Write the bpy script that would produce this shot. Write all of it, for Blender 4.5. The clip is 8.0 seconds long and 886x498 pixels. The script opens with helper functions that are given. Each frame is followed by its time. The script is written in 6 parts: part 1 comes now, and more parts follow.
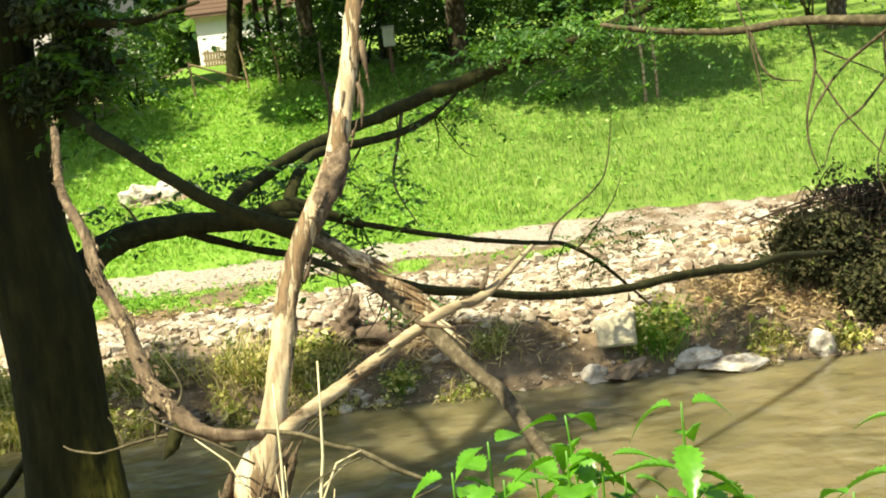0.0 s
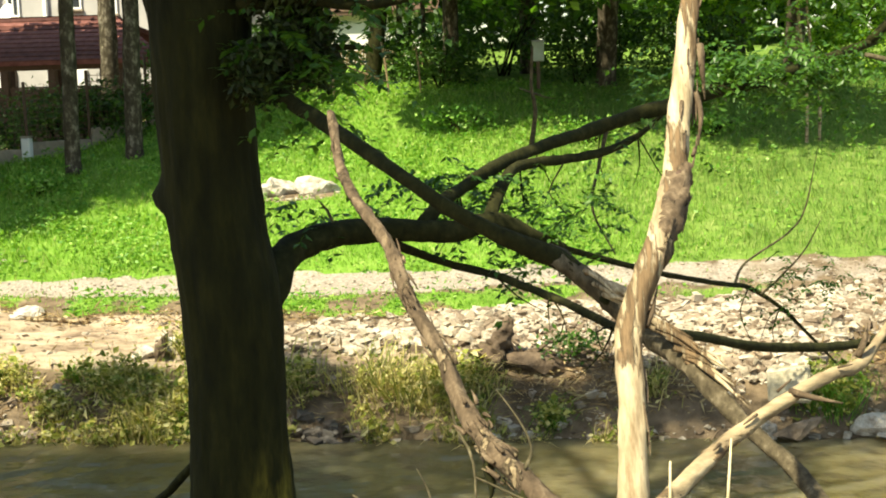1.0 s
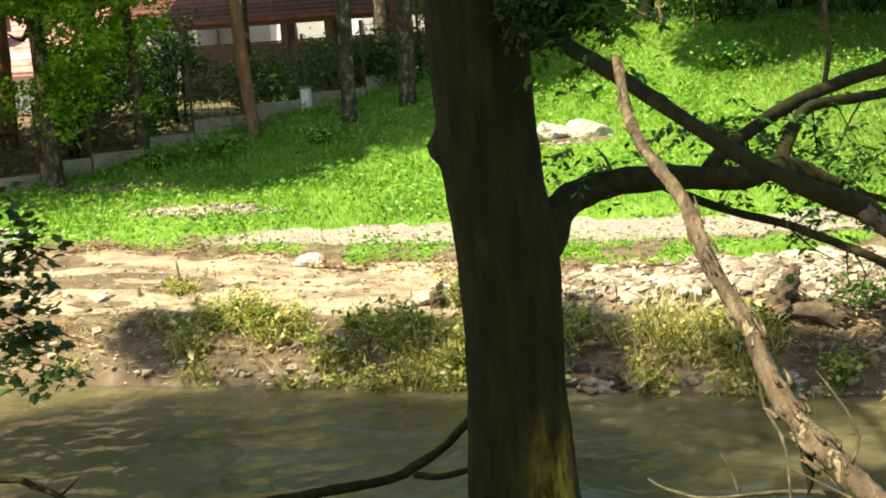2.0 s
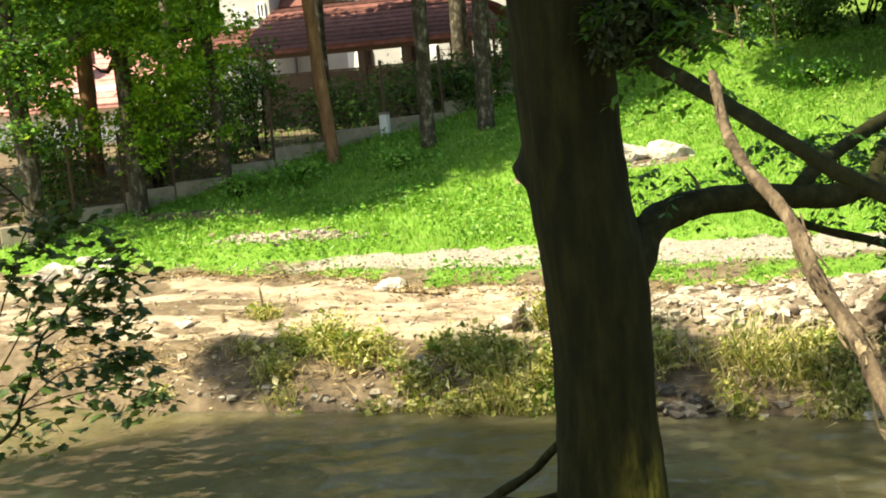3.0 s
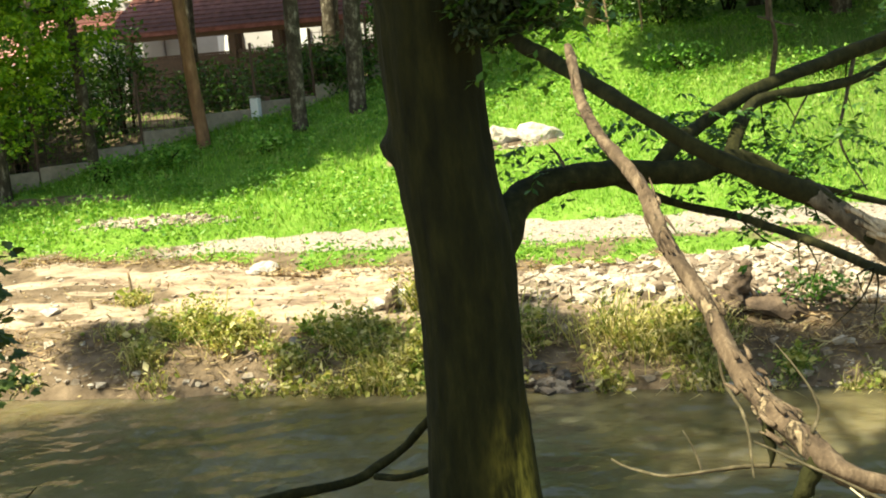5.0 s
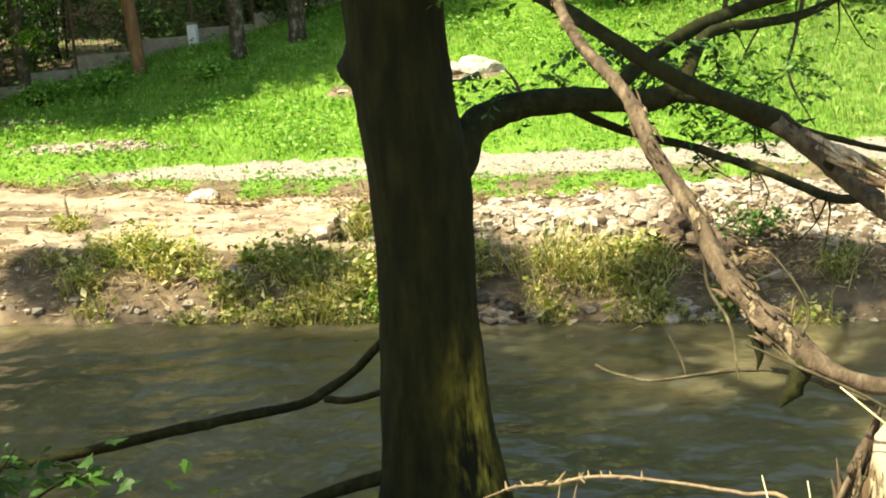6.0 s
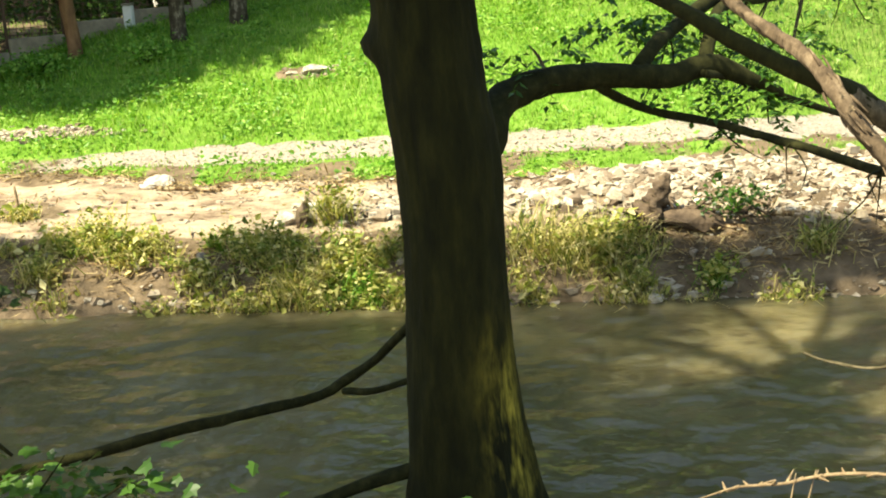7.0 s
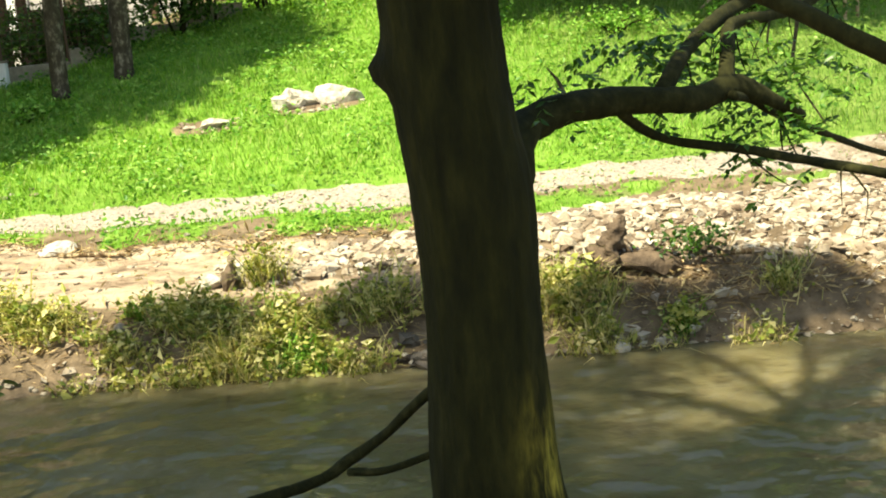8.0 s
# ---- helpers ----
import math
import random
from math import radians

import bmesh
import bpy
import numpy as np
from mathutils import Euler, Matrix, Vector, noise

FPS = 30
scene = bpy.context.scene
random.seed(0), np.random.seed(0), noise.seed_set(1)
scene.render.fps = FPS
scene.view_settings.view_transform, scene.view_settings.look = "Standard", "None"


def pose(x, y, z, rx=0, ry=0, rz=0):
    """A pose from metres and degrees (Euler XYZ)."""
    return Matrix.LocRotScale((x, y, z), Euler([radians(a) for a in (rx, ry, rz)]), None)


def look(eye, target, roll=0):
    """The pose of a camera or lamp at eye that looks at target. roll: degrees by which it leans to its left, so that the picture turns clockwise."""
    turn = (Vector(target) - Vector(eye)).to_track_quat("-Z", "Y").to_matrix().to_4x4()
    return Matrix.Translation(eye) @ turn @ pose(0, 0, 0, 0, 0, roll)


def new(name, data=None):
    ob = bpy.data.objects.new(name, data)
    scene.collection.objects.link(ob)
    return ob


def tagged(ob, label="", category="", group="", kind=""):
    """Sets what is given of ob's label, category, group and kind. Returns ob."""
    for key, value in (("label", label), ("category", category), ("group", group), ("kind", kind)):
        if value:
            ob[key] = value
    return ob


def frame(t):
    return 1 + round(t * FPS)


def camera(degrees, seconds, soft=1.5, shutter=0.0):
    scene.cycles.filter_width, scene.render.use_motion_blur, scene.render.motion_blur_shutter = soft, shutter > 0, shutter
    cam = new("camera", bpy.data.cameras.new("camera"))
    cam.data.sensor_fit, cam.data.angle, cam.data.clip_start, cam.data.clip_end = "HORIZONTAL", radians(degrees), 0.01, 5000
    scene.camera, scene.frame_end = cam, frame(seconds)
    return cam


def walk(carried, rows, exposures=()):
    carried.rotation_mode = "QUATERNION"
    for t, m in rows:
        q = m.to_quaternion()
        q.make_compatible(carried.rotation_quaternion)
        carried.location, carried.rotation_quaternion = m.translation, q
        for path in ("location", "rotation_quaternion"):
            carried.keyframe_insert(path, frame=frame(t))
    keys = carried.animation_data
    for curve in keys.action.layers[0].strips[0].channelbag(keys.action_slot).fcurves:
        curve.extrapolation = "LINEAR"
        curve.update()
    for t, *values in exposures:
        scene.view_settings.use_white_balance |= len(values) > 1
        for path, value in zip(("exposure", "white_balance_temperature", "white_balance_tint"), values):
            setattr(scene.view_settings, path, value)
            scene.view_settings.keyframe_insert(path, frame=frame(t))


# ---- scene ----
cam = camera(38.6, 8.0, soft=1.9)
PATH = [
    (0, (0.787, -0.318, 4.175), (0.754, 1.658, 3.869), -6.8),
    (0.5, (0.215, 0.263, 4.191), (0.145, 2.24, 3.897), -5.0),
    (1, (-0.206, 0.53, 4.172), (-0.37, 2.505, 3.901), -1.6),
    (1.5, (-0.304, 0.655, 4.201), (-0.674, 2.594, 3.881), -2.2),
    (2, (-0.328, 0.862, 4.186), (-0.909, 2.745, 3.844), -3.9),
    (2.2, (-0.357, 0.926, 4.186), (-0.992, 2.793, 3.855), -4.5),
    (3.3, (-0.42, 0.858, 4.145), (-1.115, 2.712, 3.864), -5.0),
    (3.5, (-0.43, 0.846, 4.128), (-1.105, 2.709, 3.855), -4.9),
    (4, (-0.351, 0.876, 4.162), (-0.973, 2.758, 3.897), -5.2),
    (4.5, (-0.343, 0.831, 4.146), (-0.903, 2.73, 3.866), -4.9),
    (5, (-0.347, 0.848, 4.118), (-0.856, 2.753, 3.785), -4.9),
    (5.2, (-0.352, 0.764, 4.122), (-0.839, 2.67, 3.762), -4.9),
    (6.3, (-0.684, 0.825, 4.011), (-1.052, 2.738, 3.56), -3.2),
    (6.5, (-0.833, 0.848, 4.012), (-1.173, 2.765, 3.554), -3.5),
    (7, (-1.364, 0.978, 4.011), (-1.624, 2.904, 3.54), -3.5),
    (7.5, (-1.979, 1.453, 3.875), (-2.144, 3.391, 3.408), -4.3),
    (8, (-2.457, 1.952, 3.797), (-2.486, 3.912, 3.4), -4.7),
]
walk(cam, [(t, look(e, g, r)) for t, e, g, r in PATH], [(0.0, 1.50, 7850, 0), (1.0, 1.40, 7850, 0), (2.0, 1.43, 7850, 0), (3.5, 1.55, 7850, 0), (5.0, 1.57, 7850, 0), (8.0, 1.56, 7850, 0)])

# ---- world and light ----
SUN_WAY = Vector((-0.36, -0.42, 0.83)).normalized()
world = bpy.data.worlds.new("sky")
scene.world = world
world.use_nodes = True
wn = world.node_tree
sky = wn.nodes.new("ShaderNodeTexSky")
sky.sky_type, sky.sun_disc = "NISHITA", False
sky.sun_elevation, sky.sun_rotation = math.asin(SUN_WAY.z), math.atan2(SUN_WAY.x, SUN_WAY.y)
wn.links.new(sky.outputs["Color"], wn.nodes["Background"].inputs["Color"])
wn.nodes["Background"].inputs["Strength"].default_value = 0.106
sun = new("sun", bpy.data.lights.new("sun", "SUN"))
sun.data.energy, sun.data.angle, sun.data.color = 4.5, radians(0.9), (1.0, 0.95, 0.84)
sun.matrix_world = look(SUN_WAY * 60, (0, 0, 0))

# ---- small helpers ----
rng = np.random.default_rng(7)


def fast_mesh(name, V, F, smooth=False):
    V, F = np.asarray(V, np.float32), np.asarray(F, np.int32)
    me = bpy.data.meshes.new(name)
    n, k = F.shape
    me.vertices.add(len(V))
    me.vertices.foreach_set("co", V.ravel())
    me.loops.add(n * k)
    me.loops.foreach_set("vertex_index", F.ravel())
    me.polygons.add(n)
    me.polygons.foreach_set("loop_start", np.arange(0, n * k, k, dtype=np.int32))
    me.polygons.foreach_set("use_smooth", np.full(n, smooth))
    me.update(calc_edges=True)
    return me


def put(name, me, mat, parent=None, label=""):
    ob = new(name, me)
    if mat and not me.materials:
        me.materials.append(mat)
    if parent:
        ob.parent = parent
    if label:
        ob["label"] = label
    return ob


def part(name, bm, mat, parent=None, label="", smooth=False):
    me = bpy.data.meshes.new(name)
    bm.to_mesh(me)
    bm.free()
    if smooth:
        me.polygons.foreach_set("use_smooth", np.ones(len(me.polygons), bool))
    return put(name, me, mat, parent, label)


def thing(name, x, y, z, label, category, group="", kind=""):
    ob = new(name)
    ob.location = (x, y, z)
    ob.empty_display_size = 0.1
    return tagged(ob, label, category, group, kind)


def add_box(bm, x0, x1, y0, y1, z0, z1, bevel=0.0):
    geo = bmesh.ops.create_cube(bm, size=1.0, matrix=Matrix.Translation(((x0 + x1) / 2, (y0 + y1) / 2, (z0 + z1) / 2)) @ Matrix.Diagonal((x1 - x0, y1 - y0, z1 - z0, 1)))
    if bevel:
        es = list({e for v in geo["verts"] for e in v.link_edges})
        bmesh.ops.bevel(bm, geom=es, offset=bevel, segments=1, affect="EDGES")
    return bm


def box_part(name, x0, x1, y0, y1, z0, z1, mat, parent, label="", bevel=0.01):
    return part(name, add_box(bmesh.new(), x0, x1, y0, y1, z0, z1, bevel), mat, parent, label)


def lattice(ix, iy, seed):
    h = (ix.astype(np.int64) * 374761393 + iy.astype(np.int64) * 668265263 + seed * 1442695041) & 0x7FFFFFFF
    h = ((h ^ (h >> 13)) * 1274126177) & 0x7FFFFFFF
    return ((h ^ (h >> 16)) & 0xFFFF) / 65535.0


def vnoise(x, y, scale, seed=0):
    """Smooth value noise, -1 to 1, over the plan."""
    x, y = np.asarray(x, float) / scale, np.asarray(y, float) / scale
    ix, iy = np.floor(x), np.floor(y)
    fx, fy = x - ix, y - iy
    fx, fy = fx * fx * (3 - 2 * fx), fy * fy * (3 - 2 * fy)
    a, b = lattice(ix, iy, seed), lattice(ix + 1, iy, seed)
    c, d = lattice(ix, iy + 1, seed), lattice(ix + 1, iy + 1, seed)
    return 2 * (a * (1 - fx) * (1 - fy) + b * fx * (1 - fy) + c * (1 - fx) * fy + d * fx * fy) - 1


def smooth(v, lo, hi):
    t = np.clip((np.asarray(v, float) - lo) / (hi - lo), 0, 1)
    return t * t * (3 - 2 * t)


# ---- ground heights ----
PROFILE_Y = [-200, -20, 0.5, 4.6, 7.0, 8.9, 9.4, 10.2, 13.4, 14.2, 14.62, 15.05, 15.75, 16.5, 17.5, 18.5, 19.5, 22.5, 25, 28, 32, 60, 400]
PROFILE_Z = [6, 3.2, 2.45, 1.35, 0.75, 0.12, -0.12, -0.6, -0.7, -0.3, 0.0, 0.36, 0.68, 0.8, 0.9, 1.08, 1.4, 2.18, 2.8, 3.6, 4.1, 5.5, 14]


def gz(x, y):
    x, y = np.asarray(x, float), np.asarray(y, float)
    wob = 0.12 * vnoise(x, 0 * x, 1.7, 3) + 0.05 * vnoise(x, 0 * x, 0.5, 4)
    bank = smooth(y, 13.0, 14.3) * (1 - smooth(y, 15.2, 16.5))
    z = np.interp(y + wob * bank, PROFILE_Y, PROFILE_Z)
    # the yard behind the fence lies lower and level
    low = smooth(-x, 7.5, 12.0) * smooth(y, 22.5, 25.5)
    z = z * (1 - low) + np.minimum(z, 2.62 + 0.0 * y) * low
    land = smooth(y, 14.5, 15.4) + (1 - smooth(y, 7.5, 9.0))
    sandy = smooth(y, 15.7, 16.0) * (1 - smooth(y, 17.3, 17.6)) * smooth(-x, 3.5, 4.5)
    z = z + land * (1 - 0.6 * sandy) * (0.035 * vnoise(x, y, 0.7, 5) + 0.015 * vnoise(x, y, 0.22, 6))
    z = z + smooth(y, 19.5, 22) * (0.10 * vnoise(x, y, 3.1, 8))
    z = z + smooth(y, 15.7, 16.1) * (1 - smooth(y, 17.3, 17.8)) * smooth(-x, 3.5, 5.5) * (0.015 * vnoise(x * 0.6, y * 2.2, 0.8, 12) + 0.015 * vnoise(x, y * 2, 0.35, 13))
    # stones heaped beside the water, and a washed-out step along the turf
    heap = smooth(x, -5.2, -3.2) * (1 - smooth(x, 5.0, 7.0)) * smooth(y, 15.5, 16.1) * (1 - smooth(y, 17.0, 18.4))
    z = z + heap * (0.10 + 0.10 * vnoise(x, y, 1.3, 9))
    step = smooth(y, 17.2 + 0.25 * vnoise(x, 0 * x, 1.1, 11), 17.5 + 0.25 * vnoise(x, 0 * x, 1.1, 11)) * smooth(-x, 3.0, 5.0) * (1 - smooth(-x, 8.6, 9.6)) * (1 - smooth(y, 18.0, 18.7))
    return z + 0.09 * step


# ---- materials ----
def nodes_of(name):
    m = bpy.data.materials.new(name)
    m.use_nodes = True
    nt = m.node_tree
    return m, nt, nt.nodes["Principled BSDF"], nt.nodes["Material Output"]


def add(nt, kind, **sets):
    n = nt.nodes.new(kind)
    for key, value in sets.items():
        n.inputs[key].default_value = value
    return n


def place_vec(nt, scale=(1, 1, 1)):
    g = nt.nodes.new("ShaderNodeNewGeometry")
    mp = nt.nodes.new("ShaderNodeMapping")
    mp.inputs["Scale"].default_value = scale
    nt.links.new(g.outputs["Position"], mp.inputs["Vector"])
    return mp.outputs["Vector"]


def ramp(nt, fac, stops):
    r = nt.nodes.new("ShaderNodeValToRGB")
    e = r.color_ramp.elements
    while len(e) < len(stops):
        e.new(0.5)
    for el, (p, c) in zip(e, stops):
        el.position, el.color = p, (*c, 1)
    nt.links.new(fac, r.inputs["Fac"])
    return r.outputs["Color"]


def mix(nt, fac, a, b, mode="MIX"):
    n = nt.nodes.new("ShaderNodeMix")
    n.data_type, n.blend_type = "RGBA", mode
    for sock, v in ((n.inputs["Factor"], fac), (n.inputs["A"], a), (n.inputs["B"], b)):
        if isinstance(v, bpy.types.NodeSocket):
            nt.links.new(v, sock)
        else:
            sock.default_value = v if isinstance(v, float) else (*v, 1)
    return n.outputs["Result"]


def noise_tex(nt, vec, scale, detail=4.0, rough=0.6):
    n = add(nt, "ShaderNodeTexNoise", Scale=scale, Detail=detail, Roughness=rough)
    nt.links.new(vec, n.inputs["Vector"])
    return n.outputs["Fac"]


def bump(nt, height, strength, dist, bsdf):
    b = add(nt, "ShaderNodeBump", Strength=strength, Distance=dist)
    nt.links.new(height, b.inputs["Height"])
    nt.links.new(b.outputs["Normal"], bsdf.inputs["Normal"])


def surface(name, stops, scale, rough=0.85, bump_scale=40.0, bump_dist=0.01, stretch=(1, 1, 1), detail=5.0, spec=0.3, speck=0.25, per_object=False, per_island=False):
    """A matt natural surface: colours from broad noise, finer mottling over it, and relief."""
    m, nt, b, out = nodes_of(name)
    vec = place_vec(nt, stretch)
    col = ramp(nt, noise_tex(nt, vec, scale, detail), stops)
    fine = noise_tex(nt, vec, scale * 7.3, 3.0)
    grey = ramp(nt, fine, [(0.3, (1 - speck,) * 3), (0.7, (1 + speck * 0.4,) * 3)])
    col = mix(nt, 1.0, col, grey, "MULTIPLY")
    if per_object or per_island:
        src = nt.nodes.new("ShaderNodeObjectInfo").outputs["Random"] if per_object else nt.nodes.new("ShaderNodeNewGeometry").outputs["Random Per Island"]
        tint = ramp(nt, src, [(0.0, (0.30, 0.23, 0.18)), (0.3, (0.58, 0.49, 0.41)), (0.6, (0.82, 0.76, 0.68)), (1.0, (1.0, 0.96, 0.9))])
        col = mix(nt, 1.0, col, tint, "MULTIPLY")
    nt.links.new(col, b.inputs["Base Color"])
    b.inputs["Roughness"].default_value = rough
    b.inputs["Specular IOR Level"].default_value = spec
    if bump_dist:
        bump(nt, noise_tex(nt, vec, bump_scale, 6.0), 0.8, bump_dist, b)
    return m


def leaf_mat(name, stops, trans=0.45, rough=0.45, scale=2.5):
    m, nt, b, out = nodes_of(name)
    g = nt.nodes.new("ShaderNodeNewGeometry")
    col = ramp(nt, g.outputs["Random Per Island"], stops)
    drift = ramp(nt, noise_tex(nt, g.outputs["Position"], scale, 3.0), [(0.3, (0.7, 0.75, 0.6)), (0.7, (1.15, 1.1, 1.1))])
    col = mix(nt, 1.0, col, drift, "MULTIPLY")
    nt.links.new(col, b.inputs["Base Color"])
    b.inputs["Roughness"].default_value, b.inputs["Specular IOR Level"].default_value = rough, 0.35
    t = nt.nodes.new("ShaderNodeBsdfTranslucent")
    bright = mix(nt, 1.0, col, (1.25, 1.25, 0.6), "MULTIPLY")
    nt.links.new(bright, t.inputs["Color"])
    ms = nt.nodes.new("ShaderNodeMixShader")
    ms.inputs["Fac"].default_value = trans
    nt.links.new(b.outputs["BSDF"], ms.inputs[1])
    nt.links.new(t.outputs["BSDF"], ms.inputs[2])
    nt.links.new(ms.outputs["Shader"], out.inputs["Surface"])
    return m


def plain(name, color, rough=0.6, metal=0.0, mottle=0.12, scale=6.0):
    m, nt, b, out = nodes_of(name)
    vec = place_vec(nt)
    dark = tuple(c * (1 - mottle * 2) for c in color)
    nt.links.new(ramp(nt, noise_tex(nt, vec, scale, 5.0), [(0.25, dark), (0.7, color)]), b.inputs["Base Color"])
    b.inputs["Roughness"].default_value, b.inputs["Metallic"].default_value = rough, metal
    return m


def ground_mat():
    m, nt, b, out = nodes_of("ground_soil")
    vec = place_vec(nt)
    at = nt.nodes.new("ShaderNodeAttribute")
    at.attribute_name = "zone"
    sep = nt.nodes.new("ShaderNodeSeparateColor")
    nt.links.new(at.outputs["Color"], sep.inputs["Color"])
    n_big, n_mid, n_fine = (noise_tex(nt, vec, s, 5.0) for s in (0.9, 4.0, 22.0))
    soil = ramp(nt, n_mid, [(0.3, (0.10, 0.072, 0.045)), (0.7, (0.27, 0.20, 0.13))])
    turf = ramp(nt, n_mid, [(0.25, (0.075, 0.17, 0.018)), (0.5, (0.15, 0.29, 0.037)), (0.75, (0.25, 0.37, 0.08))])
    dry = ramp(nt, n_mid, [(0.25, (0.08, 0.155, 0.024)), (0.5, (0.145, 0.235, 0.045)), (0.75, (0.225, 0.295, 0.08))])
    turf = mix(nt, at.outputs["Alpha"], dry, turf)
    sand_vec = place_vec(nt, (0.75, 1.9, 1.0))
    sand = ramp(nt, noise_tex(nt, sand_vec, 1.9, 8.0, 0.72), [(0.32, (0.12, 0.08, 0.055)), (0.40, (0.25, 0.18, 0.125)), (0.49, (0.40, 0.31, 0.215)), (0.62, (0.53, 0.435, 0.325))])
    road = ramp(nt, n_fine, [(0.3, (0.25, 0.21, 0.17)), (0.65, (0.43, 0.375, 0.315))])

    def soft(chan, jitter):
        ma = add(nt, "ShaderNodeMath")
        ma.operation = "MULTIPLY_ADD"
        nt.links.new(n_mid, ma.inputs[0])
        ma.inputs[1].default_value = jitter
        nt.links.new(sep.outputs[chan], ma.inputs[2])
        r = nt.nodes.new("ShaderNodeMapRange")
        nt.links.new(ma.outputs[0], r.inputs["Value"])
        r.inputs["From Min"].default_value, r.inputs["From Max"].default_value = 0.5 + jitter * 0.3, 0.5 + jitter * 0.7
        return r.outputs["Result"]

    col = mix(nt, soft("Red", 0.5), soil, turf)
    col = mix(nt, soft("Blue", 0.4), col, sand)
    col = mix(nt, soft("Green", 0.5), col, road)
    shade = ramp(nt, n_big, [(0.3, (0.85, 0.85, 0.85)), (0.7, (1.08, 1.08, 1.08))])
    nt.links.new(mix(nt, 1.0, col, shade, "MULTIPLY"), b.inputs["Base Color"])
    b.inputs["Roughness"].default_value, b.inputs["Specular IOR Level"].default_value = 0.95, 0.15
    bump(nt, mix(nt, 0.5, n_fine, noise_tex(nt, vec, 70.0, 4.0)), 1.0, 0.05, b)
    return m


def water_mat():
    m, nt, b, out = nodes_of("river_water")
    vec = place_vec(nt, (0.8, 0.85, 1.0))
    col = ramp(nt, noise_tex(nt, vec, 0.7, 3.0), [(0.3, (0.097, 0.083, 0.040)), (0.7, (0.188, 0.156, 0.083))])
    nt.links.new(col, b.inputs["Base Color"])
    b.inputs["Roughness"].default_value, b.inputs["IOR"].default_value = 0.10, 1.33
    b.inputs["Subsurface Weight"].default_value, b.inputs["Subsurface Scale"].default_value = 1.0, 1.4
    b.inputs["Subsurface Radius"].default_value = (1.0, 0.85, 0.55)
    w1, w2 = noise_tex(nt, vec, 2.4, 1.5, 0.4), noise_tex(nt, vec, 7.0, 2.0, 0.5)
    hgt = mix(nt, 0.15, w1, w2)
    bump(nt, hgt, 0.62, 0.22, b)
    return m


def bark_mat(name, dark, mid, light, scale=9.0, sunlit_moss=False, depth=0.03, stretch=0.25, flakes=None, axes=None):
    m, nt, b, out = nodes_of(name)
    vec = place_vec(nt, axes or (1, 1, stretch))
    n = noise_tex(nt, vec, scale, 7.0, 0.68)
    col = ramp(nt, n, [(0.3, dark), (0.52, mid), (0.75, light)])
    if flakes:
        edge = mix(nt, 0.35, noise_tex(nt, vec, scale * 0.55, 3.0, 0.5), noise_tex(nt, vec, scale * 3.0, 4.0))
        fl = ramp(nt, edge, [(flakes[0] - 0.02, (0, 0, 0)), (flakes[0] + 0.02, (1, 1, 1))])
        brown = ramp(nt, noise_tex(nt, vec, scale * 4.0, 4.0), [(0.3, tuple(c * 0.4 for c in flakes[1])), (0.7, flakes[1])])
        col = mix(nt, fl, col, brown)
        n = mix(nt, 0.5, n, fl)
    # Moss whose bright tones are raised to include sun flecks.
    if sunlit_moss:
        at = nt.nodes.new("ShaderNodeAttribute")
        at.attribute_name = "sunlit_moss"
        green = ramp(nt, noise_tex(nt, vec, 26.0, 3.0), [(0.3, (0.08, 0.075, 0.01)), (0.7, (0.56, 0.45, 0.07))])
        patch = add(nt, "ShaderNodeMath")
        patch.operation = "MULTIPLY"
        nt.links.new(at.outputs["Fac"], patch.inputs[0])
        nt.links.new(ramp(nt, noise_tex(nt, vec, 5.0, 4.0), [(0.42, (0, 0, 0)), (0.58, (1, 1, 1))]), patch.inputs[1])
        col = mix(nt, patch.outputs[0], col, green)
    nt.links.new(col, b.inputs["Base Color"])
    b.inputs["Roughness"].default_value, b.inputs["Specular IOR Level"].default_value = 0.9, 0.2
    bump(nt, n, 1.0, depth, b)
    return m


GROUND, WATER = ground_mat(), water_mat()
# Trunk and limb bark: near-black tones that include the crown's shade.
BARK = bark_mat("shaded_bark", (0.0056, 0.0061, 0.0008), (0.0155, 0.0155, 0.0022), (0.034, 0.032, 0.006), sunlit_moss=True)
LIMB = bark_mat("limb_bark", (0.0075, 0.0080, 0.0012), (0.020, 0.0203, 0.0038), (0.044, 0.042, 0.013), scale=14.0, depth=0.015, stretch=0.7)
PINE = bark_mat("pine_bark", (0.10, 0.055, 0.03), (0.22, 0.12, 0.06), (0.34, 0.20, 0.11), scale=6.0, stretch=0.3)
GREYBARK = bark_mat("grey_bark", (0.022, 0.018, 0.010), (0.062, 0.051, 0.033), (0.34, 0.30, 0.23), scale=9.0, stretch=0.6)
DEADWOOD = bark_mat("dead_wood", (0.15, 0.10, 0.053), (0.39, 0.31, 0.195), (0.61, 0.52, 0.37), scale=17.0, depth=0.018, axes=(1, 0.14, 0.14), flakes=(0.52, (0.20, 0.13, 0.07)))
SIDEWOOD = bark_mat("weathered_wood", (0.12, 0.085, 0.05), (0.34, 0.26, 0.155), (0.60, 0.50, 0.33), scale=17.0, depth=0.016, axes=(0.2, 0.3, 1), flakes=(0.58, (0.20, 0.13, 0.07)))
DEADBARK = bark_mat("peeling_bark", (0.035, 0.024, 0.015), (0.12, 0.084, 0.052), (0.28, 0.21, 0.135), scale=18.0, depth=0.04, stretch=0.3, flakes=(0.59, (0.36, 0.27, 0.16)))
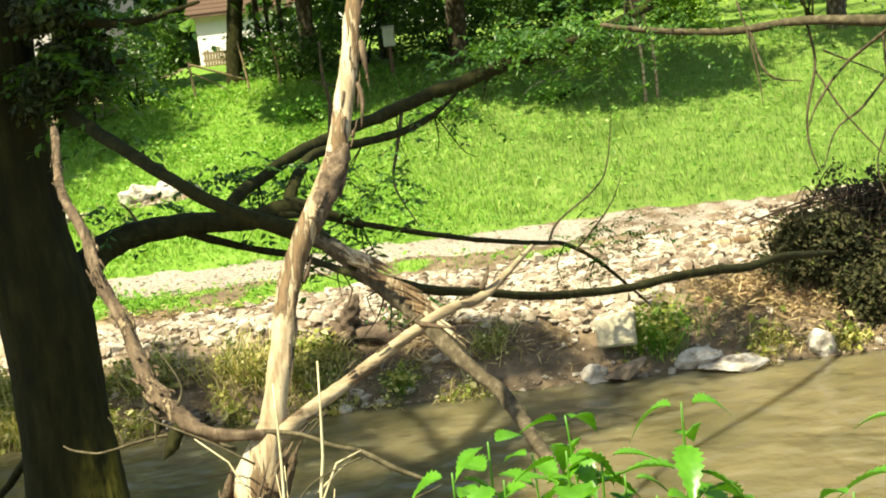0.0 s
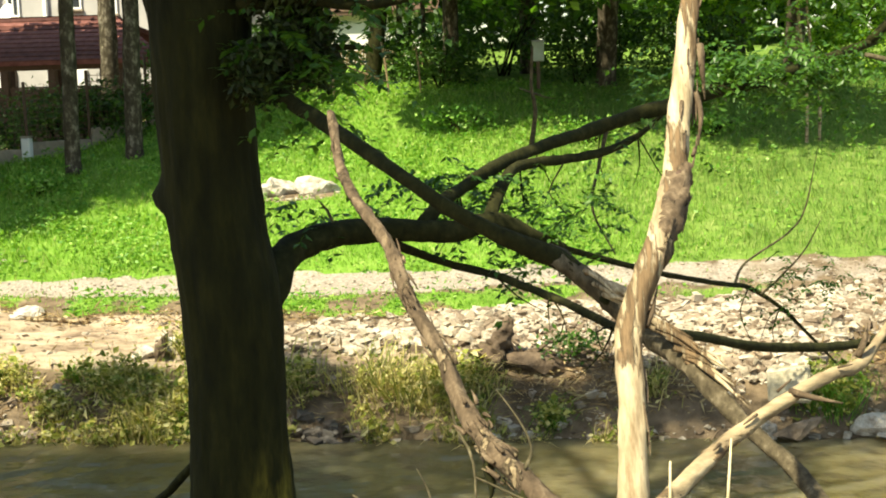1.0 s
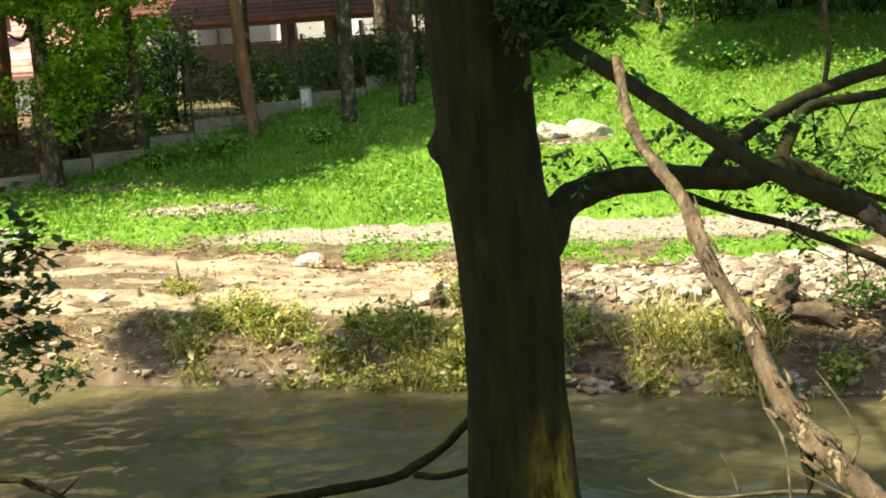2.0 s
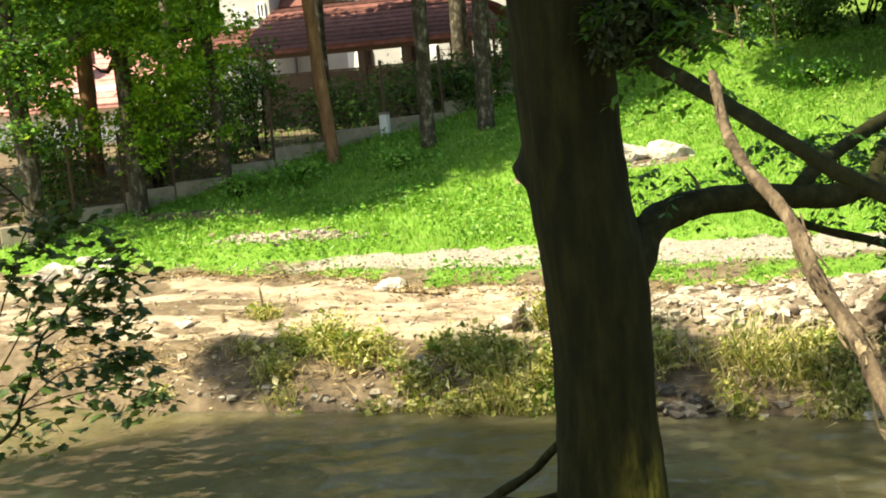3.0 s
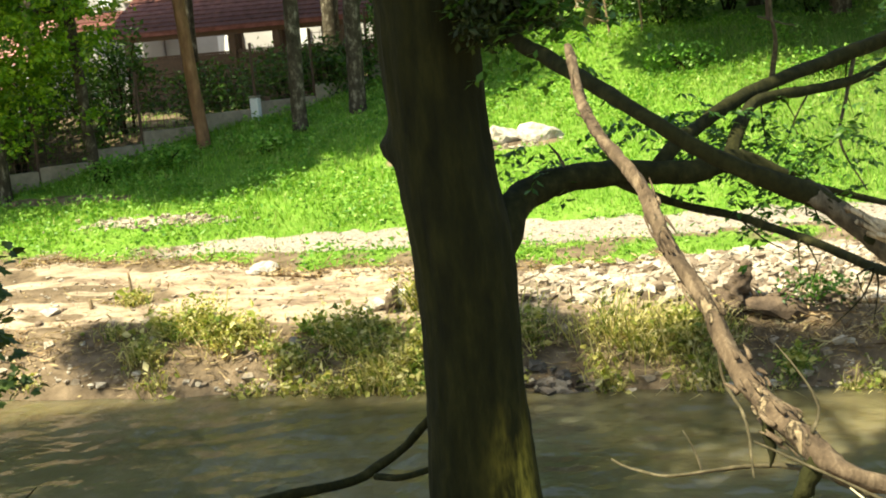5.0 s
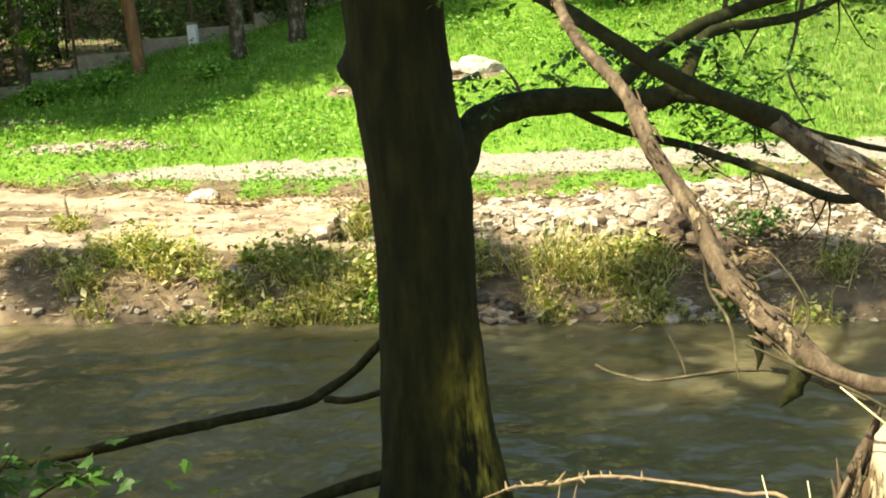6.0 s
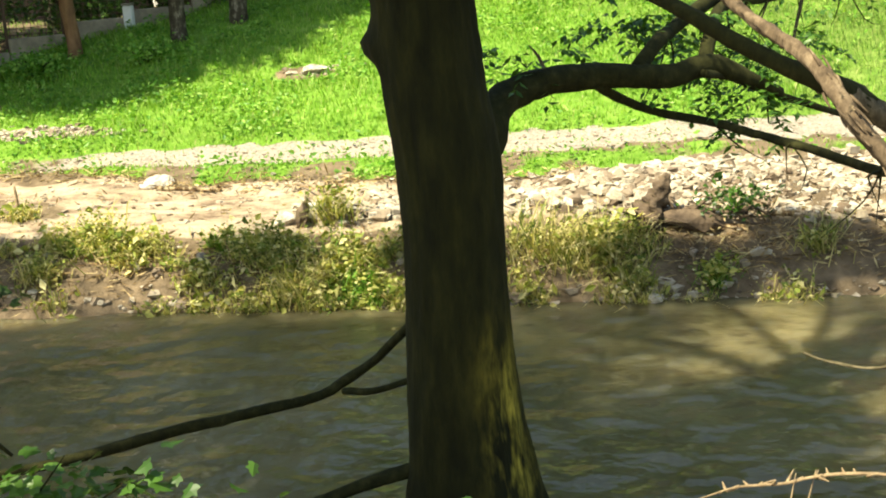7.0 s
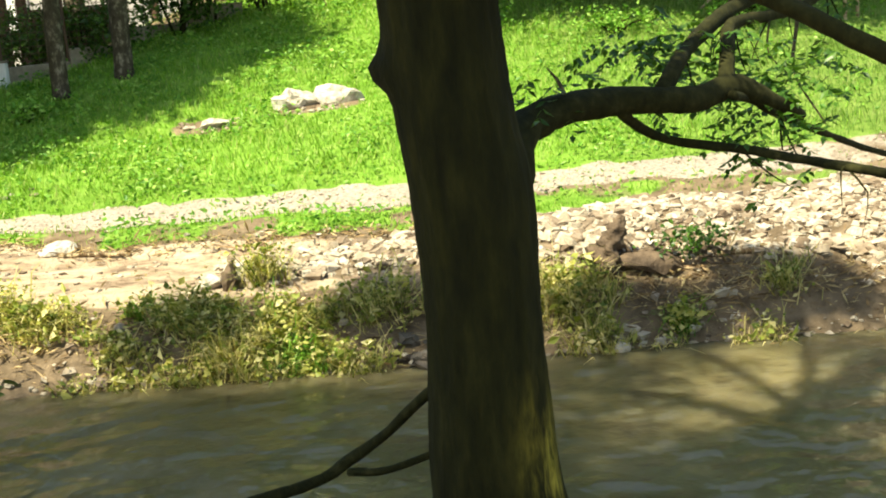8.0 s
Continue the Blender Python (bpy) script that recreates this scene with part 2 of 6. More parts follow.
TORNBARK = bark_mat("torn_limb_bark", (0.03, 0.023, 0.013), (0.085, 0.067, 0.04), (0.22, 0.18, 0.12), scale=16.0, depth=0.02, stretch=0.6)
TWIGBARK = bark_mat("twig_grey_bark", (0.03, 0.025, 0.012), (0.075, 0.062, 0.034), (0.17, 0.14, 0.085), scale=20.0, depth=0.006, stretch=1.0)
STRAW = surface("dry_straw", [(0.3, (0.48, 0.38, 0.20)), (0.7, (0.72, 0.62, 0.40))], 9.0, bump_dist=0)
TWIG = surface("twig_bark", [(0.3, (0.12, 0.08, 0.045)), (0.7, (0.32, 0.235, 0.135))], 30.0, bump_dist=0.002, bump_scale=200.0)
STONE = surface("pale_limestone", [(0.3, (0.29, 0.25, 0.20)), (0.5, (0.49, 0.45, 0.385)), (0.7, (0.62, 0.59, 0.53))], 3.5, bump_scale=45.0, bump_dist=0.02, per_object=True)
WHITESTONE = surface("white_limestone", [(0.32, (0.24, 0.20, 0.15)), (0.5, (0.48, 0.43, 0.36)), (0.68, (0.64, 0.60, 0.53))], 6.0, bump_scale=30.0, bump_dist=0.03)
RUBBLE = surface("broken_limestone", [(0.3, (0.29, 0.25, 0.20)), (0.5, (0.49, 0.45, 0.385)), (0.7, (0.62, 0.59, 0.53))], 3.5, bump_scale=45.0, bump_dist=0.02, per_island=True)
DARKSTONE = surface("wet_stone", [(0.3, (0.05, 0.045, 0.04)), (0.7, (0.16, 0.15, 0.14))], 5.0, rough=0.5, bump_dist=0.015, per_island=True)
EARTH = surface("root_earth", [(0.3, (0.055, 0.037, 0.024)), (0.7, (0.17, 0.12, 0.08))], 8.0, bump_scale=30.0, bump_dist=0.03)
GRASS = leaf_mat("meadow_grass_blades", [(0.0, (0.12, 0.285, 0.024)), (0.5, (0.205, 0.395, 0.05)), (0.85, (0.30, 0.475, 0.085)), (1.0, (0.41, 0.43, 0.18))], 0.35, 0.55, 0.8)
HAYGRASS = leaf_mat("tall_grass_blades", [(0.0, (0.075, 0.18, 0.024)), (0.6, (0.15, 0.265, 0.052)), (1.0, (0.29, 0.32, 0.13))], 0.35, 0.6, 0.6)
WEED = leaf_mat("weed_leaves", [(0.0, (0.06, 0.19, 0.02)), (0.6, (0.17, 0.37, 0.05)), (1.0, (0.36, 0.54, 0.14))], 0.35, 0.45, 1.2)
BANKWEED = leaf_mat("bank_weeds", [(0.0, (0.10, 0.15, 0.025)), (0.35, (0.28, 0.29, 0.07)), (0.7, (0.50, 0.43, 0.19)), (1.0, (0.72, 0.63, 0.38))], 0.3, 0.6, 1.5)
LITTER = leaf_mat("dry_litter", [(0.0, (0.10, 0.06, 0.03)), (0.5, (0.30, 0.20, 0.105)), (1.0, (0.58, 0.46, 0.27))], 0.15, 0.8, 2.0)
LOCUST = leaf_mat("locust_leaflets", [(0.0, (0.03, 0.085, 0.012)), (0.6, (0.055, 0.14, 0.02)), (1.0, (0.10, 0.22, 0.03))], 0.4, 0.4)
NETTLE = leaf_mat("nettle_leaves", [(0.0, (0.035, 0.13, 0.010)), (0.5, (0.075, 0.235, 0.018)), (1.0, (0.16, 0.36, 0.05))], 0.30, 0.32, 26.0)
BANKLEAF = leaf_mat("bank_leaves", [(0.0, (0.08, 0.125, 0.018)), (0.4, (0.26, 0.30, 0.055)), (0.7, (0.52, 0.47, 0.15)), (1.0, (0.74, 0.66, 0.38))], 0.3, 0.55, 1.5)
# Tree greens split by light: BRIGHTLEAF holds sunlit tones, DARKLEAF holds shade.
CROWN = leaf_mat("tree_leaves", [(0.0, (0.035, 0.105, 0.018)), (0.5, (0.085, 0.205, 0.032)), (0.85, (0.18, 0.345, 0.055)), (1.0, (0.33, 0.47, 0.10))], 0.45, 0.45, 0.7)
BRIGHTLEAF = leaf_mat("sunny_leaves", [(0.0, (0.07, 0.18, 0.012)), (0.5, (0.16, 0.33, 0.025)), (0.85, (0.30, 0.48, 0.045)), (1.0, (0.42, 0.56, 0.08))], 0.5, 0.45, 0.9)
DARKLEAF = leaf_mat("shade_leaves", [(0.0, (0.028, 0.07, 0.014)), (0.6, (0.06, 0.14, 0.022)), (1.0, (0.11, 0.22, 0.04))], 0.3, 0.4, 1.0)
PLASTER = plain("white_plaster", (0.78, 0.76, 0.72), 0.9, mottle=0.06, scale=2.0)
# House and wing plaster darkened to carry their shade; PLASTER is the lit tone.
SHADEDPLASTER = plain("shaded_plaster", (0.45, 0.435, 0.415), 0.9, mottle=0.10, scale=1.6)
TILE = surface("red_roof_tiles", [(0.3, (0.15, 0.055, 0.05)), (0.7, (0.29, 0.125, 0.115))], 5.0, rough=0.8, bump_dist=0.01, per_object=True)
PALETILE = surface("faded_roof_tiles", [(0.3, (0.42, 0.17, 0.15)), (0.7, (0.60, 0.30, 0.27))], 5.0, rough=0.85, bump_dist=0.01)
DARKWOOD = plain("dark_stained_timber", (0.10, 0.055, 0.03), 0.7, mottle=0.2, scale=14.0)
CONCRETE = plain("weathered_concrete", (0.36, 0.30, 0.22), 0.95, mottle=0.25, scale=5.0)
WHITEPAINT = plain("white_paint", (0.80, 0.80, 0.78), 0.5, mottle=0.05)
STEEL = plain("grey_steel", (0.35, 0.36, 0.36), 0.5, 0.6)
GLASS = plain("dark_window_glass", (0.02, 0.025, 0.03), 0.08, mottle=0.0)

# ---- large structure ----
gx = np.unique(np.concatenate([np.linspace(-160, -26, 24), np.linspace(-26, -12, 70), np.linspace(-12, 9, 280), np.linspace(9, 26, 50), np.linspace(26, 160, 24)]))
gy = np.unique(np.concatenate([np.linspace(-60, 0, 20), np.linspace(0, 13.4, 70), np.linspace(13.4, 18.6, 130), np.linspace(18.6, 30, 140), np.linspace(30, 60, 50), np.linspace(60, 400, 30)]))
XX, YY = np.meshgrid(gx, gy)
ZZ = gz(XX, YY)
idx = np.arange(XX.size).reshape(XX.shape)
quads = np.stack([idx[:-1, :-1], idx[:-1, 1:], idx[1:, 1:], idx[1:, :-1]], -1).reshape(-1, 4)
me = fast_mesh("ground", np.stack([XX, YY, ZZ], -1).reshape(-1, 3), quads, True)


def road_low(x):
    return 18.62 + 0.05 * np.asarray(x) * 0.5 + 0.07 * vnoise(x, 0 * np.asarray(x), 2.9, 21) + 0.05 * vnoise(x, 0 * np.asarray(x), 0.25, 25)


def road_high(x):
    return 19.16 + 0.03 * np.asarray(x) + 0.06 * vnoise(x, 0 * np.asarray(x), 3.3, 22) + 0.05 * vnoise(x, 0 * np.asarray(x), 0.22, 26)


def turf_low(x):
    """Where the turf ends towards the river."""
    x = np.asarray(x, float)
    edge = np.interp(x, [-30, -12.6, -9.5, -8.6, -7.3, -5, -3.7, -2, -0.7, 1.2, 2.5, 4, 8, 30], [18.6, 18.5, 18.35, 17.9, 17.55, 17.3, 17.35, 17.3, 17.6, 17.9, 18.2, 18.9, 19.5, 19.6])
    return edge + 0.12 * vnoise(x, 0 * x, 0.8, 23)


def grass_amount(x, y):
    x, y = np.asarray(x, float), np.asarray(y, float)
    strip = smooth(y, turf_low(x) - 0.1, turf_low(x) + 0.2) * (1 - smooth(y, road_low(x) - 0.15, road_low(x) + 0.05)) * (0.66 + 0.62 * vnoise(x, y, 0.45, 24))
    strip = strip * (1.02 - 0.22 * smooth(x, -3, 1))
    lawn = smooth(y, road_high(x) - 0.05, road_high(x) + 0.2)
    bare = np.exp(-(((x + 10.3) / 1.25) ** 2 + ((y - 19.72) / 0.22) ** 2) ** 2) + np.exp(-(((x + 6.4) / 0.6) ** 2 + ((y - 22.1) / 0.3) ** 2) ** 2) + np.exp(-(((x + 4.6) / 0.8) ** 2 + ((y - 22.5) / 0.35) ** 2) ** 2)
    bare = bare + np.exp(-(((x + 12.6) / 1.5) ** 2 + ((y - 20.9) / 0.25) ** 2) ** 2)
    lawn = np.maximum(lawn, 0.85 * smooth(y, turf_low(x) - 0.05, turf_low(x) + 0.2) * smooth(-x, 8.9, 10.2) * (0.7 + 0.5 * vnoise(x, y, 0.5, 35)))
    sparse = 0.22 * smooth(vnoise(x, y, 0.35, 28), 0.1, 0.6) * smooth(y, road_low(x) - 0.2, road_low(x))
    yard = smooth(y - x, 35.55, 35.9) * smooth(-x, 7.0, 7.6)
    return np.clip((np.maximum(np.maximum(strip, lawn), sparse) - bare) * (1 - 0.92 * yard), 0, 1)


zr = grass_amount(XX, YY)
zg = smooth(YY, road_low(XX) - 0.12, road_low(XX) + 0.08) * (1 - smooth(YY, road_high(XX) + 0.0, road_high(XX) + 0.22))
zg = zg * (1 - 0.5 * smooth(XX, 0.5, 3.0)) * (1 - smooth(-XX, 8.8, 10.4)) + 0.22 * vnoise(XX, YY, 0.22, 27)
zg = np.maximum(zg, np.exp(-(((XX + 10.3) / 1.2) ** 2 + ((YY - 19.72) / 0.2) ** 2) ** 2))
heap_here = smooth(XX, -4.8, -3.8) * (1 - smooth(XX, 5.5, 7.0)) * smooth(YY, 15.6, 16.0)
zb = (1 - 0.6 * heap_here) * smooth(YY, 15.55, 15.85) * (1 - smooth(YY, turf_low(XX) - 0.15, turf_low(XX) + 0.15)) * (1 - smooth(XX, 2.5, 4.5) * (1 - smooth(YY, 16.6, 17.3)))
zb = zb * (1 - smooth(-XX, 7.6, 9.2) * np.clip(0.48 + 0.85 * vnoise(XX * 0.5, YY * 2.0, 0.5, 29), 0, 1))
zone = np.ones((XX.size, 4), np.float32)
zone[:, 0], zone[:, 1], zone[:, 2] = zr.ravel(), zg.ravel(), zb.ravel()
zone[:, 3] = (1 - 0.85 * smooth(XX - 0.35 * (23 - YY), -2.5, 1.5)).ravel()
attr = me.color_attributes.new("zone", "FLOAT_COLOR", "POINT")
attr.data.foreach_set("color", zone.ravel())
ground = tagged(put("ground", me, GROUND), "sloping river bank of turf, sand, soil and gravel track", "ground", kind="structure")

bm = add_box(bmesh.new(), -160, 160, 8.2, 15.2, -1.2, 0.0)
tagged(part("water", bm, WATER), "murky brown shallow river flowing between earth banks", "river", kind="structure")


# ---- shape builders ----
def spline(pts, step):
    """A smooth path through points (x, y, z, r), sampled about every step metres."""
    P = np.asarray(pts, float)
    ext = np.vstack([2 * P[0] - P[1], P, 2 * P[-1] - P[-2]])
    ext[:, 3] = np.maximum(ext[:, 3], 0.001)
    out = []
    for i in range(1, len(ext) - 2):
        p0, p1, p2, p3 = ext[i - 1:i + 3]
        n = max(2, int(np.linalg.norm(p2[:3] - p1[:3]) / step))
        t = np.linspace(0, 1, n, endpoint=False)[:, None]
        out.append(0.5 * (2 * p1 + (p2 - p0) * t + (2 * p0 - 5 * p1 + 4 * p2 - p3) * t ** 2 + (3 * p1 - p0 - 3 * p2 + p3) * t ** 3))
    out.append(ext[-2:-1])
    return np.vstack(out)


def tube_geo(pts, sides=8, step=0.08, rough=0.08, wobble=0.0, seed=1, grain=3.0, origin=(0, 0, 0)):
    """Rings along a path: vertices and quads (caps are quads folded onto a centre)."""
    S = spline(pts, step)
    r = np.random.default_rng(seed)
    n = len(S)
    C, R = S[:, :3].copy(), np.maximum(S[:, 3], 0.001)
    if wobble:
        C += wobble * R[:, None] * np.cumsum(r.normal(0, 0.25, (n, 3)), 0) * np.minimum(np.linspace(0, 1, n), np.linspace(1, 0, n))[:, None]
    T = np.gradient(C, axis=0)
    T /= np.linalg.norm(T, axis=1)[:, None] + 1e-9
    up = np.array([0.0, 0, 1]) if abs(T[0][2]) < 0.9 else np.array([1.0, 0, 0])
    a = np.cross(T[0], up)
    a /= np.linalg.norm(a)
    V = []
    ang = np.linspace(0, 2 * np.pi, sides, endpoint=False)
    ph = r.uniform(0, 6.28, 4)
    for i in range(n):
        a = a - T[i] * np.dot(a, T[i])
        a /= np.linalg.norm(a) + 1e-9
        b = np.cross(T[i], a)
        s = i * step
        bumpy = 1 + rough * (np.sin(3 * ang + ph[0] + s * grain) * 0.5 + np.sin(5 * ang + ph[1] - s * grain * 2.3) * 0.35 + np.sin(2 * ang + ph[2] + s * grain * 4.1) * 0.4 + r.normal(0, 0.35, sides))
        V.append(C[i] + (np.cos(ang)[:, None] * a + np.sin(ang)[:, None] * b) * (R[i] * bumpy)[:, None])
    V = np.vstack(V + [C[:1], C[-1:]])
    j = np.arange(sides)
    k = (j + 1) % sides
    F = [np.stack([i * sides + j, i * sides + k, (i + 1) * sides + k, (i + 1) * sides + j], -1) for i in range(n - 1)]
    c0, c1 = n * sides, n * sides + 1
    h = np.arange(0, sides, 2)
    F.append(np.stack([np.full(len(h), c0), (h + 2) % sides, (h + 1) % sides, h], -1))
    e = (n - 1) * sides
    F.append(np.stack([np.full(len(h), c1), e + h, e + (h + 1) % sides, e + (h + 2) % sides], -1))
    return V - np.asarray(origin, float), np.vstack(F)


def tube(name, pts, mat, parent=None, sides=8, step=0.08, rough=0.08, wobble=0.0, seed=1, label="", grain=3.0):
    org = parent.location if parent else (0, 0, 0)
    V, F = tube_geo(pts, sides, step, rough, wobble, seed, grain, org)
    return put(name, fast_mesh(name, V, F, True), mat, parent, label)


def tubes(name, paths, mat, parent=None, sides=5, step=0.12, rough=0.05, seed=1, label=""):
    """Several thin twigs in one mesh."""
    org = parent.location if parent else (0, 0, 0)
    VV, FF, n = [], [], 0
    for i, p in enumerate(paths):
        V, F = tube_geo(p, sides, step, rough, 0.0, seed + i, 3.0, org)
        VV.append(V)
        FF.append(F + n)
        n += len(V)
    return put(name, fast_mesh(name, np.vstack(VV), np.vstack(FF), True), mat, parent, label)


def unit(v):
    return v / (np.linalg.norm(v, axis=-1, keepdims=True) + 1e-9)


def leaf_geo(P, along, side, length, width, fold=0.25, droop=0.2):
    """Folded pointed leaves: one quad each side of the rib."""
    P, along, side = np.asarray(P), unit(np.asarray(along)), np.asarray(side)
    side = unit(side - along * (side * along).sum(-1, keepdims=True))
    nor = np.cross(along, side)
    L, W = np.asarray(length)[:, None], np.asarray(width)[:, None]
    mid = P + along * L * 0.45
    tip = P + along * L - nor * L * droop
    lf, rt = mid + side * W * 0.5 + nor * W * fold, mid - side * W * 0.5 + nor * W * fold
    V = np.stack([P, rt, tip, lf, mid], 1).reshape(-1, 3)
    b = np.arange(len(P))[:, None] * 5
    F = np.concatenate([b + np.array([[0, 1, 4]]), b + np.array([[1, 2, 4]]), b + np.array([[4, 2, 3]]), b + np.array([[0, 4, 3]])], 0)
    return V, F


def rhomb_geo(P, along, side, length, width):
    P, along, side = np.asarray(P), unit(np.asarray(along)), np.asarray(side)
    side = unit(side - along * (side * along).sum(-1, keepdims=True))
    L, W = np.asarray(length)[:, None], np.asarray(width)[:, None]
    mid = P + along * L * 0.5 + np.cross(along, side) * W * 0.2
    V = np.stack([P, mid + side * W * 0.5, P + along * L, mid - side * W * 0.5], 1).reshape(-1, 3)
    F = np.arange(len(P))[:, None] * 4 + np.array([[0, 1, 2, 3]])
    return V, F


def foliage(name, P, size, mat, parent=None, seed=1, flat=0.5, aspect=0.55, label=""):
    """A cloud of small leaves at the points P."""
    r = np.random.default_rng(seed)
    P = np.asarray(P)
    n = len(P)
    along = r.normal(0, 1, (n, 3))
    along[:, 2] = along[:, 2] * flat - 0.25
    side = r.normal(0, 1, (n, 3))
    side[:, 2] *= flat
    L = size * r.uniform(0.6, 1.35, n)
    org = np.array(parent.location) if parent else 0.0
    V, F = rhomb_geo(P - org, along, side, L, L * aspect)
    return put(name, fast_mesh(name, V, F, False), mat, parent, label)


def clumps(center, radii, n_clumps, per, spread, seed, hollow=0.35):
    """Points gathered in clumps within an uneven ellipsoid shell."""
    r = np.random.default_rng(seed)
    d = unit(r.normal(0, 1, (n_clumps, 3)))
    rad = (hollow + (1 - hollow) * r.uniform(0, 1, n_clumps) ** 0.6) * r.uniform(0.75, 1.15, n_clumps)
    c = np.asarray(center) + d * rad[:, None] * np.asarray(radii)
    pts = np.repeat(c, per, 0) + r.normal(0, spread, (n_clumps * per, 3)) * np.array([1, 1, 0.6])
    return pts


def blades(P, height, width, lean, seed, bend=0.5):
    """Grass blades as two-piece bent strips."""
    r = np.random.default_rng(seed)
    n = len(P)
    a = r.uniform(0, 6.283, n)
    out = np.stack([np.cos(a), np.sin(a), 0 * a], -1)
    side = np.stack([-np.sin(a + 0.6), np.cos(a + 0.6), 0 * a], -1)
    H, W, Ln = (np.asarray(v)[:, None] * np.ones((n, 1)) for v in (height, width, lean))
    up = np.array([0, 0, 1.0])
    m = P + up * H * 0.6 + out * H * Ln * 0.4
    t = P + up * H * (1 - 0.25 * bend * Ln) + out * H * Ln
    V = np.stack([P - side * W / 2, P + side * W / 2, m + side * W * 0.42, m - side * W * 0.42, t], 1).reshape(-1, 3)
    b = np.arange(n)[:, None] * 5
    F = np.concatenate([b + np.array([[0, 1, 2]]), b + np.array([[0, 2, 3]]), b + np.array([[3, 2, 4]])], 0)
    return V, F


ICO = {}
for lev in (1, 2, 3):
    bm = bmesh.new()
    bmesh.ops.create_icosphere(bm, subdivisions=lev, radius=1.0)
    bm.verts.ensure_lookup_table()
    ICO[lev] = (np.array([v.co[:] for v in bm.verts]), np.array([[v.index for v in f.verts] for f in bm.faces]))
    bm.free()


def rock_geo(seed, lev=2, scale=(1, 0.8, 0.55), cuts=7):
    """A broken stone: a ball with flat faces struck off."""
    r = np.random.default_rng(seed)
    V, F = ICO[lev]
    V = V.copy()
    for _ in range(cuts):
        d = unit(r.normal(0, 1, 3))
        lim = r.uniform(0.42, 0.8)
        over = np.maximum(V @ d - lim, 0)
        V -= over[:, None] * d
    V *= 1 + r.normal(0, 0.03, (len(V), 1))
    return V * np.asarray(scale), F


def chip_geo(seed, scale=(1, 0.75, 0.5)):
    """An angular broken stone: a skewed block with uneven corners."""
    r = np.random.default_rng(seed)
    V = np.array([(x, y, z) for x in (-1, 1) for y in (-1, 1) for z in (-1, 1)], float) * 0.72
    V += r.normal(0, 0.20, V.shape)
    V = V @ np.array(Euler(r.uniform(-0.45, 0.45, 3)).to_matrix()).T
    F = np.array([(0, 1, 3, 2), (4, 6, 7, 5), (0, 4, 5, 1), (2, 3, 7, 6), (0, 2, 6, 4), (1, 5, 7, 3)])
    return V * np.asarray(scale), F


def rot_z(V, a):
    c, s = np.cos(a), np.sin(a)
    return np.stack([V[:, 0] * c - V[:, 1] * s, V[:, 0] * s + V[:, 1] * c, V[:, 2]], -1)


def rock_thing(name, x, y, size, label, seed, z=None, mat=STONE, spin=0.0, tip=(0, 0), sink=0.3, category="rock"):
    V, F = rock_geo(seed, 3, np.asarray(size) / 2 / 0.8, 11)
    V = V + 0.09 * min(size) * np.array([noise.noise_vector(Vector(v) * (3.0 / min(size)) + Vector((seed, 0, 0))) for v in V])
    M = np.array(Euler((radians(tip[0]), radians(tip[1]), radians(spin))).to_matrix())
    V = V @ M.T
    ground_z = float(gz(x, y)) if z is None else z
    ob = tagged(put(name, fast_mesh(name, V, F), mat), label, category)
    ob.location = (x, y, ground_z - V[:, 2].min() - sink * size[2])
    return ob


# ---- the dark riverside tree ----
tree = thing("riverside_tree", -2.36, 8.95, 0.0, "dark mossy riverside tree with low spreading limbs and pinnate leaves", "tree")
TRUNK = [(-2.33, 8.95, -0.35, 0.50), (-2.335, 8.95, 0.05, 0.505), (-2.345, 8.95, 0.3, 0.47), (-2.348, 8.95, 0.6, 0.427), (-2.365, 8.95, 1.0, 0.38), (-2.365, 8.95, 1.6, 0.345), (-2.36, 8.95, 2.2, 0.33), (-2.375, 8.95, 2.7, 0.34),
         (-2.43, 8.95, 3.1, 0.33), (-2.47, 8.95, 3.6, 0.325), (-2.49, 8.95, 4.2, 0.33), (-2.48, 8.95, 4.8, 0.34), (-2.45, 9.0, 5.6, 0.30), (-2.5, 9.1, 7.0, 0.22), (-2.4, 9.2, 9.0, 0.12)]
V, F = tube_geo(TRUNK, 44, 0.07, 0.018, 0.0, 5, 1.3, tree.location)
W = V + np.array(tree.location)
ang = np.arctan2(W[:, 1] - 8.95, W[:, 0] + 2.4)
flare = np.exp(-np.maximum(W[:, 2], 0) / 0.35) * 0.10 * np.sin(ang * 5 + 1.0)
knob = 0.10 * np.exp(-(((W[:, 2] - 3.40) / 0.10) ** 2) - ((np.angle(np.exp(1j * (ang - 3.05)))) / 0.5) ** 2) + 0.05 * np.exp(-(((W[:, 2] - 4.72) / 0.09) ** 2) - ((np.angle(np.exp(1j * (ang - 3.0)))) / 0.5) ** 2)
ridge = 0.010 * np.sin(ang * 17 + 2.0 * np.sin(W[:, 2] * 2.1)) * np.sin(W[:, 2] * 3.3 + ang * 2)
rad = np.stack([np.cos(ang), np.sin(ang), 0 * ang], -1)
V = V + rad * (flare + knob + ridge)[:, None]
me = fast_mesh("trunk", V, F, True)
# Mask of the mossy strip, with the sun flecks painted into it.
sunlit_moss = me.attributes.new("sunlit_moss", "FLOAT", "POINT")
sunlit_moss.data.foreach_set("value", (np.exp(-((np.angle(np.exp(1j * (ang + 0.55))) / 0.4) ** 2)) * (1 - smooth(W[:, 2], 0.9, 1.9))).astype(np.float32))
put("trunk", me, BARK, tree)
